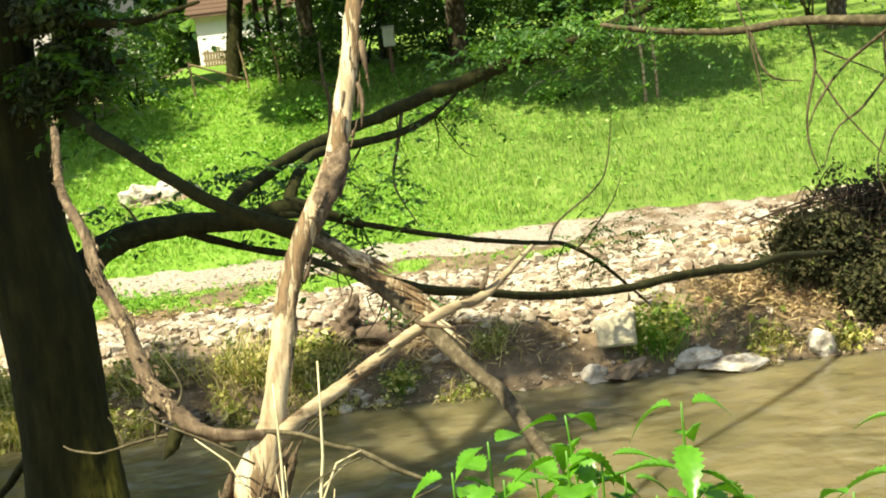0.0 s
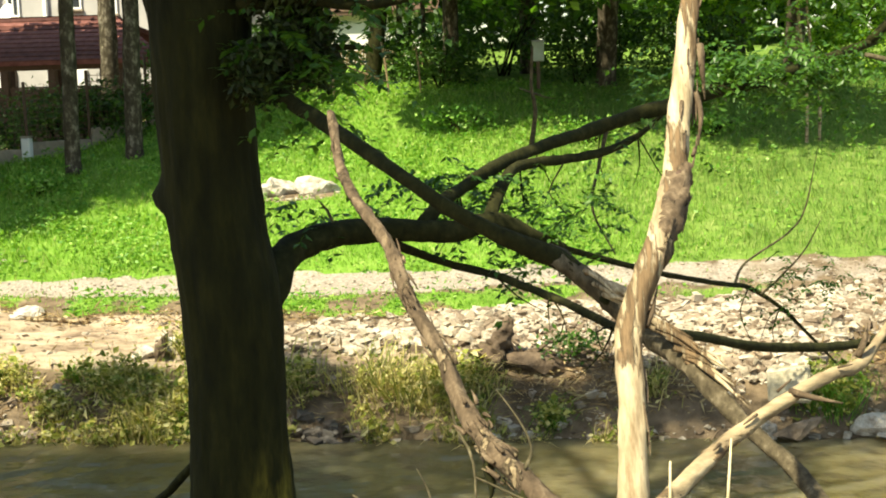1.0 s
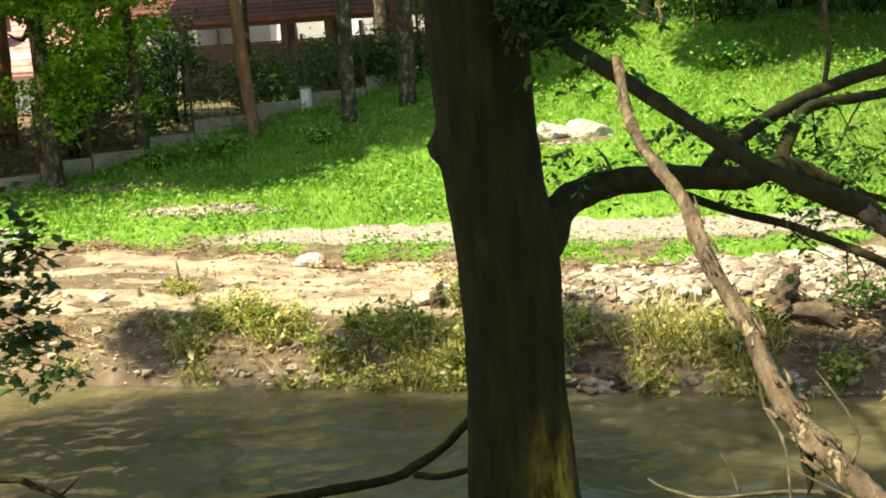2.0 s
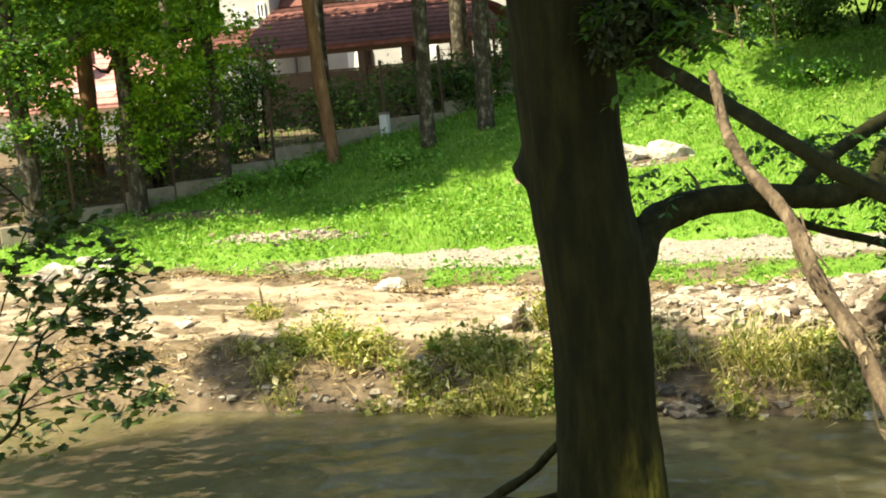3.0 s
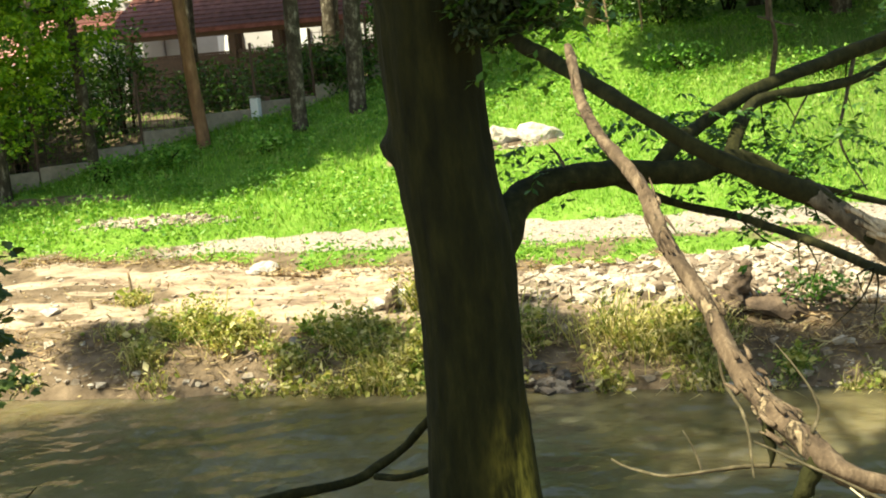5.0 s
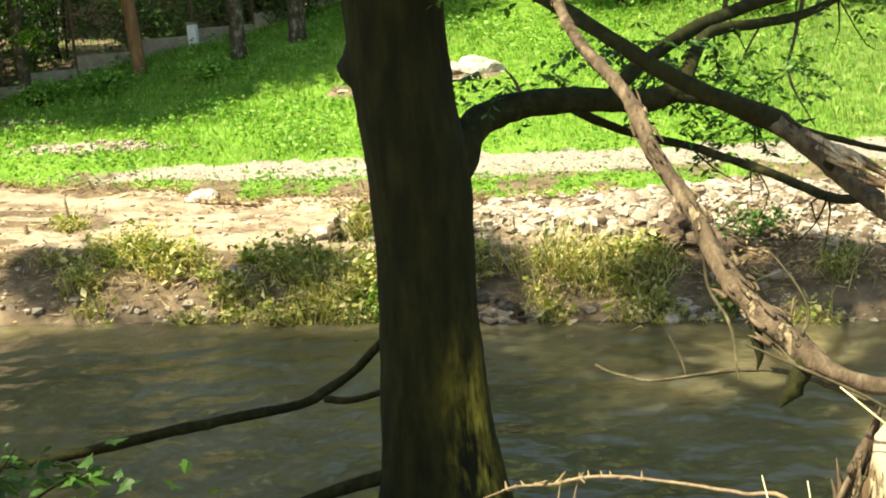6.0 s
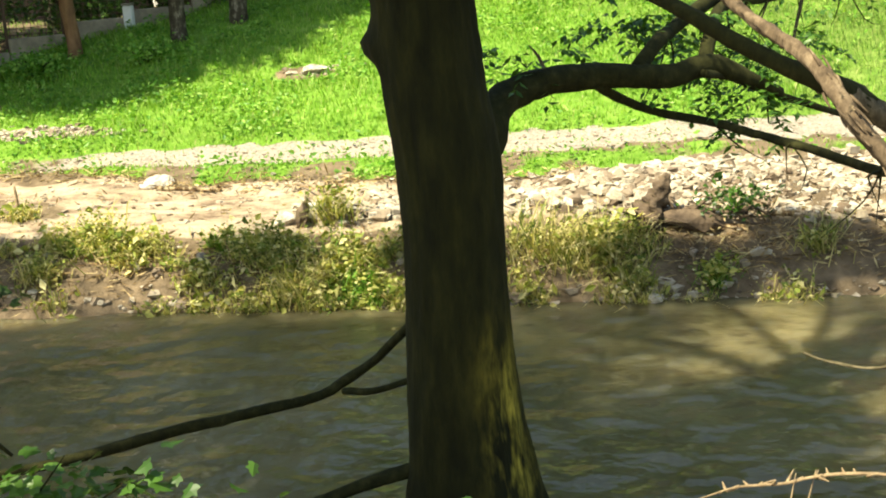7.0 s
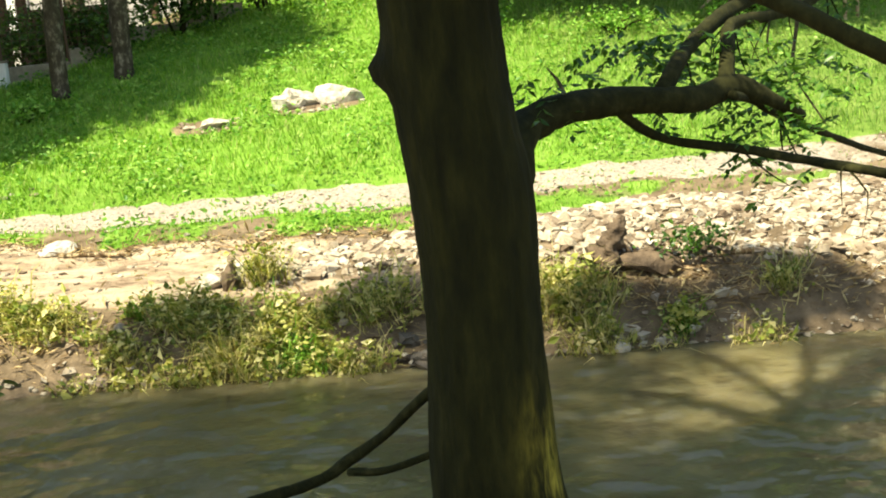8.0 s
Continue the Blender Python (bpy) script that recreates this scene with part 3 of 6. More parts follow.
LIMB_LOW = [(-2.4, 8.95, 2.45, 0.200), (-2.2, 9.15, 2.72, 0.180), (-2.08, 9.32, 2.9, 0.124), (-1.95, 9.5, 3, 0.109), (-1.65, 9.7, 3.06, 0.096), (-1.33, 9.85, 3.04, 0.089), (-0.92, 10, 3, 0.083), (-0.63, 10.2, 3.04, 0.080), (-0.29, 10.4, 2.9, 0.049), (-0.07, 10.6, 2.78, 0.038)]
LIMB_TORN = [(-2.42, 8.95, 4.42, 0.080), (-2.15, 8.85, 4.26, 0.058), (-1.86, 8.6, 4.06, 0.050), (-1.55, 8.1, 3.92, 0.045), (-1.16, 7.6, 3.73, 0.041), (-0.82, 7.35, 3.52, 0.041), (-0.58, 7.3, 3.38, 0.045), (-0.37, 7.35, 3.27, 0.051), (-0.15, 7.45, 3.16, 0.057), (-0.05, 7.43, 3.09, 0.051)]
LIMB_END = [(-0.22, 7.43, 3.19, 0.050), (-0.15, 7.45, 3.16, 0.057), (0.08, 7.4, 2.98, 0.057), (0.31, 7.2, 2.78, 0.054), (0.48, 6.8, 2.7, 0.049), (0.65, 6.5, 2.54, 0.042), (0.9, 6.2, 2.33, 0.038), (1.03, 5.7, 2.21, 0.034), (1.11, 5.4, 2.13, 0.029), (1.25, 4.9, 1.5, 0.021), (1.3, 4.7, 1.2, 0.014)]
BRANCH_HIGH = [(-1.14, 9.9, 3.06, 0.057), (-0.99, 10.1, 3.23, 0.054), (-0.89, 10.4, 3.28, 0.052), (-0.65, 10.8, 3.42, 0.055), (-0.31, 11.4, 3.53, 0.054), (0.3, 12, 3.68, 0.064), (1.24, 12.6, 3.9, 0.072), (2.18, 13.2, 4.1, 0.066), (3.22, 14, 4.42, 0.041)]
BRANCH_FORK = [(-0.67, 10.2, 3.02, 0.055), (-0.55, 10.6, 3.29, 0.050), (-0.42, 11, 3.41, 0.044), (-0.04, 11.5, 3.42, 0.042), (0.37, 12, 3.47, 0.039), (0.65, 12.4, 3.57, 0.031), (0.9, 12.7, 3.75, 0.017)]
BRANCH_THIN = [(-1.4, 9.8, 2.99, 0.044), (-1.32, 10, 2.9, 0.036), (-1.04, 10.4, 2.72, 0.032), (-0.61, 10.1, 2.65, 0.031), (-0.18, 9.3, 2.61, 0.030), (0.2, 8.4, 2.58, 0.030), (0.3, 7.6, 2.72, 0.026)]
BRANCH_LEAFY = [(-0.67, 10.00, 3.01, 0.032), (-0.44, 10.40, 2.93, 0.031), (-0.11, 11.00, 2.74, 0.029), (0.63, 12.00, 2.39, 0.027), (1.54, 13.40, 2.01, 0.026), (1.95, 14.20, 1.82, 0.026), (2.29, 14.20, 1.60, 0.023), (2.59, 14.20, 1.30, 0.018), (2.87, 14.10, 1.00, 0.010)]
BRANCH_LEVEL = [(0.09, 7.30, 2.96, 0.023), (0.20, 7.50, 2.85, 0.028), (0.50, 8.40, 2.56, 0.035), (0.91, 9.30, 2.31, 0.034), (1.45, 10.20, 2.04, 0.038), (2.26, 11.20, 1.82, 0.039), (2.99, 12.00, 1.73, 0.045), (3.76, 12.90, 1.57, 0.049), (4.30, 13.60, 1.49, 0.045), (5.3, 15.0, 1.2, 0.03)]
BRANCH_WATER = [(-2.5, 8.95, 1.68, 0.040), (-2.76, 9.1, 1.46, 0.032), (-3.02, 9.25, 1.19, 0.033), (-3.25, 9.3, 1.03, 0.036), (-3.42, 9.25, 0.95, 0.036), (-3.83, 9, 0.93, 0.038), (-4.37, 8.9, 0.84, 0.042), (-4.76, 8.6, 0.82, 0.040), (-5.14, 8.2, 0.86, 0.032), (-5.7, 7.8, 0.9, 0.016)]
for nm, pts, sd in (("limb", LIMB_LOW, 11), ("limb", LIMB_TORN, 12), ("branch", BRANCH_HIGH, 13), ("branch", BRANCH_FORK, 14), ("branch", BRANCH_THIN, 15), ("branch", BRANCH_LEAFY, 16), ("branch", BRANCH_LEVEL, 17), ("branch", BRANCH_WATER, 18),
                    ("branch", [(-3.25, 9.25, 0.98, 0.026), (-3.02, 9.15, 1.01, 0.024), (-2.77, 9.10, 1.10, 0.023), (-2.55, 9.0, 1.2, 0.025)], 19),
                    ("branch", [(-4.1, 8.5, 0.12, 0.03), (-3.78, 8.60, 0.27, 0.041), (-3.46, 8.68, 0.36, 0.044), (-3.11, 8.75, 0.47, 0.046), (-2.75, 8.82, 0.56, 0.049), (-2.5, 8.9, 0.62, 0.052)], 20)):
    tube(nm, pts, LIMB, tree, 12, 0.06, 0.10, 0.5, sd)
tube("broken_end", LIMB_END, TORNBARK, tree, 14, 0.04, 0.16, 0.4, 22, "peeling grey-brown broken end of the limb")
# the split end of the torn limb: pale splinters along its break
split = []
for i in range(30):
    u = rng.uniform(0, 1)
    base = np.array([-0.05, 7.4, 3.08]) * (1 - u) + np.array([0.50, 6.75, 2.68]) * u
    d = np.array([0.75, -0.6, -0.35]) * rng.uniform(0.15, 0.42) + rng.normal(0, 0.025, 3)
    off = np.array([0.02, -0.045, 0.06]) + rng.normal(0, 0.022, 3)
    split.append([(*(base + off), 0.016), (*(base + off + d * 0.5 + [0, 0, 0.015]), 0.013), (*(base + off + d), 0.003)])
tubes("torn_wood", split, DEADWOOD, tree, 4, 0.1, 0.2, 31, "pale torn splinters along the broken limb")["kind"] = "stuff"
for pts in ([(-0.33, 11.50, 3.53, 0.022), (-0.29, 11.43, 3.84, 0.019), (-0.32, 11.37, 4.08, 0.015), (-0.30, 11.30, 4.40, 0.010)],
            [(0.35, 12.00, 3.68, 0.021), (0.26, 11.87, 3.31, 0.016), (0.20, 11.73, 2.97, 0.012), (0.39, 11.60, 2.58, 0.006)],
            [(1.74, 13.8, 1.92, 0.016), (1.90, 14.08, 2.11, 0.013), (2.34, 14.05, 2.43, 0.011), (2.51, 14.02, 2.70, 0.009), (2.62, 14.00, 3.32, 0.004)],
            [(2.08, 14.20, 1.74, 0.013), (2.24, 14.13, 1.91, 0.011), (2.51, 14.07, 2.24, 0.009), (2.66, 14.00, 2.56, 0.004)],
            [(-0.42, 11.42, 4.05, 0.007), (-0.31, 11.40, 4.01, 0.009), (-0.20, 11.40, 3.97, 0.006), (-0.12, 11.40, 3.955, 0.003)],
            [(-1.75, 9.62, 3.10, 0.016), (-1.80, 9.62, 3.22, 0.012), (-1.86, 9.60, 3.30, 0.005)]):
    tube("twig", pts, TWIGBARK, tree, 7, 0.05, 0.1, 0.6, int(abs(pts[0][0]) * 100))
hang = []
for i in range(26):
    src = (BRANCH_HIGH, BRANCH_FORK, BRANCH_THIN, BRANCH_LEAFY)[i % 4]
    k = rng.integers(2, len(src) - 1)
    p = np.array(src[k][:3])
    q = p + np.array([rng.normal(0, 0.25), rng.normal(0, 0.25), -rng.uniform(0.15, 0.6)])
    m = (p + q) / 2 + rng.normal(0, 0.07, 3)
    hang.append([(*p, 0.009), (*m, 0.006), (*q, 0.002)])
tubes("hanging_spray", hang, LIMB, tree, 4, 0.1, 0.1, 41)["kind"] = "stuff"


def pinnate(bases, seed, length=0.34, leaflet=0.085, pairs=6):
    """Compound leaves: pairs of small oval leaflets along a drooping rib."""
    r = np.random.default_rng(seed)
    P, A, S, L = [], [], [], []
    for b in bases:
        a = r.uniform(0, 6.283)
        d = np.array([np.cos(a), np.sin(a), r.uniform(-0.5, 0.3)])
        ln = length * r.uniform(0.7, 1.25)
        side = np.array([-np.sin(a), np.cos(a), 0])
        for i in range(pairs):
            u = (i + 1.2) / (pairs + 0.5)
            c = np.asarray(b) + d * ln * u + np.array([0, 0, -0.35 * ln * u * u])
            for s in (-1, 1):
                P.append(c)
                A.append(side * s + d * 0.35 + np.array([0, 0, r.uniform(-1.1, 0.15)]))
                S.append(d + r.normal(0, 0.35, 3))
                L.append(leaflet * r.uniform(0.8, 1.25))
        P.append(np.asarray(b) + d * ln + np.array([0, 0, -0.35 * ln]))
        A.append(d)
        S.append(side)
        L.append(leaflet)
    return np.array(P), np.array(A), np.array(S), np.array(L)


def pinnate_part(name, bases, seed, parent, **kw):
    P, A, S, L = pinnate(bases, seed, **kw)
    V, F = leaf_geo(P - np.array(parent.location), A, S, L, L * 0.46, 0.08, 0.1)
    return tagged(put(name, fast_mesh(name, V, F), LOCUST, parent), kind="stuff")


def around(c, spread, n, seed):
    r = np.random.default_rng(seed)
    return np.asarray(c) + r.normal(0, 1, (n, 3)) * np.asarray(spread)


pinnate_part("leaf_spray", np.vstack([around((-0.45, 10.9, 3.12), (0.30, 0.3, 0.15), 62, 51), around((-1.1, 10.45, 3.34), (0.2, 0.15, 0.07), 24, 52), around((0.1, 11.3, 3.0), (0.22, 0.3, 0.16), 24, 53)]), 54, tree)
pinnate_part("leaf_spray", np.vstack([around((-1.9, 9.95, 3.22), (0.13, 0.1, 0.03), 9, 55), around((-0.3, 10.6, 2.66), (0.16, 0.2, 0.10), 20, 56)]), 57, tree)
pinnate_part("leaf_spray", np.vstack([around((2.55, 14.1, 1.95), (0.32, 0.15, 0.13), 34, 58), around((2.1, 14.1, 1.7), (0.3, 0.15, 0.1), 8, 59)]), 60, tree, leaflet=0.065)
pinnate_part("leaf_spray", np.vstack([around((0.8, 12.5, 3.6), (0.3, 0.3, 0.15), 14, 61), around((1.5, 12.75, 4.12), (0.4, 0.25, 0.14), 90, 611), around((2.35, 13.25, 4.1), (0.4, 0.3, 0.16), 80, 612), around((2.2, 13.2, 4.2), (0.6, 0.5, 0.25), 40, 62), around((3.4, 14.2, 4.5), (0.7, 0.5, 0.35), 60, 63)]), 64, tree)
pinnate_part("leaf_spray", np.vstack([around((-1.80, 8.9, 4.42), (0.17, 0.25, 0.10), 70, 65), around((-1.6, 8.8, 4.8), (0.3, 0.3, 0.12), 36, 66), around((-1.5, 8.3, 4.1), (0.12, 0.2, 0.12), 14, 68)]), 67, tree)
# Leaf tuft in near-black colours that carry the shade under the crown.
TUFTSHADE = leaf_mat("shaded_tuft_leaves", [(0.0, (0.0135, 0.0216, 0.0041)), (0.7, (0.0297, 0.0459, 0.0081)), (1.0, (0.0607, 0.1013, 0.0189))], 0.15, 0.6, 3.0)
foliage("leaf_tuft", np.vstack([clumps((-1.80, 8.85, 4.38), (0.22, 0.26, 0.24), 125, 46, 0.05, 690, 0.05), clumps((-1.88, 8.8, 4.80), (0.38, 0.4, 0.22), 60, 40, 0.07, 691, 0.05), clumps((-2.02, 8.6, 4.25), (0.16, 0.2, 0.2), 50, 40, 0.05, 693, 0.05)]), 0.062, TUFTSHADE, tree, 692, 0.8)["kind"] = "stuff"
tube("branch", [(-2.45, 8.9, 4.36, 0.06), (-2.0, 8.8, 4.39, 0.032), (-1.68, 8.8, 4.385, 0.024), (-1.34, 8.8, 4.37, 0.014)], LIMB, tree, 8, 0.05, 0.1, 0.4, 23)
# Unseen upper limbs and leaf lobes, added to shade trunk, bank and water.
upper = [[(-2.45, 9, 4.6, 0.09), (-1.9, 8.7, 4.7, 0.06), (-1.3, 8.5, 4.62, 0.03), (-0.8, 8.4, 4.7, 0.012)], [(-2.45, 9, 5.2, 0.12), (-1.2, 9.4, 6.3, 0.08), (0.2, 9.8, 7.2, 0.03)], [(-2.5, 9.1, 6.0, 0.12), (-3.8, 9.4, 7.3, 0.08), (-5.4, 9.9, 8.0, 0.04), (-6.4, 11.3, 8.1, 0.02)],
         [(-2.45, 9.1, 6.2, 0.10), (-3.0, 8.2, 7.0, 0.07), (-3.7, 7.3, 7.4, 0.03)], [(-2.45, 9.2, 6.8, 0.10), (-2.4, 10.4, 7.7, 0.07), (-2.4, 11.5, 8.0, 0.03)], [(-2.45, 9.15, 6.5, 0.09), (-3.2, 10.1, 7.5, 0.06), (-3.85, 11.1, 8.0, 0.025)]]
for i, p in enumerate(upper):
    tube("limb", p, LIMB, tree, 8, 0.1, 0.1, 0.5, 70 + i)
foliage("crown", np.vstack([clumps((-5.5, 9.2, 8.1), (1.9, 1.7, 1.3), 56, 110, 0.42, 75), clumps((-6.4, 11.5, 8.0), (0.6, 0.35, 0.3), 16, 300, 0.2, 82), clumps((-3.85, 11.05, 8.0), (0.6, 0.32, 0.3), 20, 300, 0.18, 86), clumps((-2.6, 9.2, 9.9), (1.0, 1.0, 1.0), 14, 90, 0.3, 79), clumps((-2.3, 11.45, 8.0), (0.9, 0.35, 0.3), 17, 400, 0.17, 80), clumps((-3.7, 7.3, 7.4), (0.95, 0.9, 0.6), 24, 200, 0.34, 83), clumps((-3.0, 7.4, 7.4), (0.55, 0.5, 0.35), 10, 200, 0.25, 85), clumps((-1.8, 9.6, 8.0), (0.6, 0.5, 0.4), 10, 120, 0.2, 84), clumps((4.7, 14.2, 6.1), (1.3, 1.0, 0.5), 60, 80, 0.2, 76)]), 0.125, LOCUST, tree, 77, 0.6)
tube("limb", [(3.1, 13.9, 4.4, 0.05), (3.9, 14.1, 5.1, 0.04), (4.7, 14.2, 5.7, 0.02)], LIMB, tree, 8, 0.1, 0.1, 0.5, 78)

# ---- the dead, bark-stripped tree close by ----
dead = thing("dead_tree", -0.06, 3.95, float(gz(-0.06, 3.95)), "broken dead tree with pale stripped wood and peeling bark", "dead tree")
tube("stump", [(-0.13, 3.93, 1.4, 0.15), (-0.10, 3.94, 1.9, 0.115), (-0.065, 3.95, 2.55, 0.080), (-0.04, 3.95, 2.71, 0.075), (0.0, 3.99, 2.85, 0.064), (0.03, 4.05, 2.93, 0.046)], DEADWOOD, dead, 22, 0.035, 0.16, 0, 81, grain=9.0)
STEM = [(0.0, 4.0, 2.83, 0.055), (0.03, 4.08, 2.94, 0.046), (0.05, 4.40, 3.13, 0.043), (0.07, 4.72, 3.31, 0.047), (0.16, 4.86, 3.53, 0.044), (0.20, 4.98, 3.60, 0.046), (0.29, 5.30, 3.79, 0.046), (0.35, 5.65, 4.13, 0.044), (0.40, 5.90, 4.47, 0.038), (0.46, 6.20, 4.81, 0.033), (0.5, 6.4, 5.2, 0.02)]
tube("stem", STEM, DEADWOOD, dead, 20, 0.022, 0.07, 0.2, 82, grain=7.0)
ARM = [(-1.09, 5.735, 4.035, 0.016), (-1.085, 5.72, 4.02, 0.021), (-1.04, 5.55, 3.91, 0.022), (-1.00, 5.40, 3.83, 0.023), (-0.91, 5.15, 3.73, 0.024), (-0.76, 4.85, 3.61, 0.026), (-0.66, 4.62, 3.45, 0.029), (-0.55, 4.45, 3.30, 0.032), (-0.48, 4.33, 3.18, 0.037), (-0.39, 4.15, 3.09, 0.042), (-0.30, 4.02, 3.04, 0.045), (-0.22, 3.955, 2.985, 0.038), (-0.13, 3.94, 2.955, 0.029), (-0.04, 3.955, 2.94, 0.025), (0.04, 4.0, 2.92, 0.02)]
tube("broken_limb", [(x, y, z, r0 * (0.86 if z > 3.3 else 0.76)) for x, y, z, r0 in ARM], DEADBARK, dead, 18, 0.018, 0.17, 0.25, 83, grain=9.0)
SIDE = [(0.0, 4.0, 2.84, 0.05), (0.07, 4.02, 2.91, 0.041), (0.13, 4.10, 2.94, 0.035), (0.34, 4.45, 3.01, 0.031), (0.57, 4.60, 3.13, 0.027), (0.71, 4.70, 3.17, 0.025), (0.86, 4.85, 3.18, 0.023), (1.09, 5.25, 3.28, 0.011)]
tube("side_limb", [(x, y, z, r0 * 0.82) for x, y, z, r0 in SIDE], SIDEWOOD, dead, 16, 0.022, 0.09, 0.4, 84, grain=8.0)
for i, p in enumerate(([(0.84, 4.83, 3.19, 0.013), (0.87, 4.86, 3.25, 0.009), (0.88, 4.88, 3.30, 0.003)], [(0.57, 4.60, 3.13, 0.014), (0.64, 4.55, 3.12, 0.009), (0.72, 4.52, 3.11, 0.003)], [(0.385, 5.60, 4.08, 0.010), (0.40, 5.56, 4.0, 0.012), (0.385, 5.50, 3.88, 0.003)])):
    tube("snag", p, DEADBARK, dead, 7, 0.03, 0.15, 0, 850 + i)


def bark_strips(path, n, seed, size, spread, side=None):
    """Loose strips of bark lying along a limb, some curling off it."""
    r = np.random.default_rng(seed)
    S = spline(path, 0.03)
    out = []
    for _ in range(n):
        k = r.integers(2, len(S) - 4)
        d = unit(S[k + 2, :3] - S[k, :3])
        o = unit(np.cross(d, r.normal(0, 1, 3)))
        if side is not None:
            o = unit(o + np.asarray(side) * 1.2)
            o = unit(o - d * np.dot(o, d))
        p = S[k, :3] + o * S[k, 3] * 1.0
        ln = r.uniform(0.5, 1.6) * size
        d = d if r.uniform() < 0.6 else -d
        w = S[k, 3] * r.uniform(0.08, 0.22)
        out.append([(*p, w), (*(p + d * ln * 0.5 + o * 0.006), w * 0.9), (*(p + d * ln + o * r.uniform(0.0, spread)), 0.002)])
    return out


tubes("loose_bark", bark_strips(ARM[8:12], 24, 861, 0.045, 0.020) + bark_strips(ARM[5:9], 30, 866, 0.06, 0.010) + bark_strips(ARM[1:6], 8, 862, 0.04, 0.012), DEADBARK, dead, 5, 0.03, 0.25, 86, "curling strips of loose brown bark")["kind"] = "stuff"
tube("bark_patch", [(x + 0.004, y, z, r0 * 1.0) for x, y, z, r0 in STEM[4:7]], DEADBARK, dead, 18, 0.02, 0.22, 0.2, 821, "brown flaking bark left on the pale stem", grain=11.0)
tube("hanging_bark", [(0.419, 5.74, 4.27, 0.016), (0.424, 5.71, 4.17, 0.014), (0.432, 5.69, 4.05, 0.003)], DEADBARK, dead, 6, 0.02, 0.3, 0, 822)
tubes("loose_bark", bark_strips(STEM[1:], 46, 863, 0.13, 0.014, (0.8, -0.2, 0)) + bark_strips(SIDE[1:], 18, 864, 0.06, 0.015), DEADBARK, dead, 5, 0.03, 0.25, 87, "curling strips of loose brown bark")["kind"] = "stuff"
tubes("loose_bark", bark_strips([(-0.13, 3.94, 1.9, 0.13), (-0.09, 3.95, 2.55, 0.100), (-0.05, 3.95, 2.71, 0.092), (0.0, 3.99, 2.85, 0.075)], 120, 865, 0.18, 0.04), DEADBARK, dead, 5, 0.03, 0.25, 88, "curling strips of loose brown bark")["kind"] = "stuff"
tube("knot", [(0.175, 4.93, 3.575, 0.026), (0.165, 4.89, 3.58, 0.024), (0.162, 4.875, 3.58, 0.008)], DARKWOOD, dead, 10, 0.02, 0.1, 0, 89)
tube("knot", [(0.285, 5.25, 3.78, 0.026), (0.28, 5.225, 3.78, 0.02), (0.279, 5.215, 3.78, 0.008)], DARKWOOD, dead, 10, 0.02, 0.1, 0, 90)
tube("hanging_bark", [(-0.39, 4.12, 3.06, 0.012), (-0.385, 4.10, 3.02, 0.016), (-0.38, 4.09, 2.97, 0.010), (-0.385, 4.09, 2.94, 0.002)], LIMB, dead, 4, 0.02, 0.5, 0, 92)
tube("hanging_bark", [(-0.27, 3.98, 3.0, 0.02), (-0.30, 3.95, 2.93, 0.03), (-0.34, 3.93, 2.89, 0.002)], LIMB, dead, 4, 0.02, 0.5, 0, 93)
for pts in ([(-0.84, 4.40, 2.85, 0.003), (-0.79, 4.36, 2.84, 0.004), (-0.69, 4.32, 2.83, 0.005), (-0.60, 4.28, 2.85, 0.005), (-0.44, 4.23, 2.89, 0.006), (-0.29, 4.15, 2.91, 0.007), (-0.10, 4.0, 2.88, 0.009)],
            [(-0.57, 4.28, 2.85, 0.004), (-0.59, 4.30, 2.91, 0.003), (-0.62, 4.30, 2.97, 0.0015)],
            [(-0.52, 4.42, 3.24, 0.006), (-0.51, 4.43, 3.08, 0.005), (-0.45, 4.32, 2.99, 0.005), (-0.43, 4.20, 2.87, 0.003)],
            [(-0.10, 4.0, 2.93, 0.011), (0.04, 3.98, 2.935, 0.010), (0.16, 3.95, 2.92, 0.009), (0.27, 3.90, 2.885, 0.008), (0.36, 3.85, 2.87, 0.008), (0.47, 3.80, 2.815, 0.008), (0.59, 3.75, 2.765, 0.007)], [(-0.42, 4.0, 3.04, 0.003), (-0.3, 3.95, 3.0, 0.004), (-0.15, 3.85, 2.96, 0.004), (0.0, 3.8, 2.88, 0.004)], [(0.17, 3.94, 2.92, 0.004), (0.22, 3.93, 2.97, 0.003), (0.25, 3.92, 3.0, 0.0015)], [(0.10, 3.7, 2.7, 0.004), (0.2, 3.72, 2.82, 0.003), (0.38, 3.75, 2.88, 0.002)], [(0.3, 3.7, 2.6, 0.004), (0.45, 3.7, 2.7, 0.003), (0.62, 3.72, 2.76, 0.0015)],
            [(-0.28, 4.0, 3.06, 0.006), (-0.26, 4.02, 3.12, 0.005), (-0.30, 4.05, 3.20, 0.004), (-0.36, 4.1, 3.27, 0.0015)]):
    tube("twig", pts, TWIGBARK, dead, 7, 0.02, 0.3, 0.9, int(abs(pts[0][0]) * 977))
# dry stalks standing round its foot
stalks = thing("dry_stalks", 0.05, 3.75, float(gz(0.05, 3.75)), "bleached dry stalks standing round the dead tree", "dry stalks", kind="stuff")
paths = []
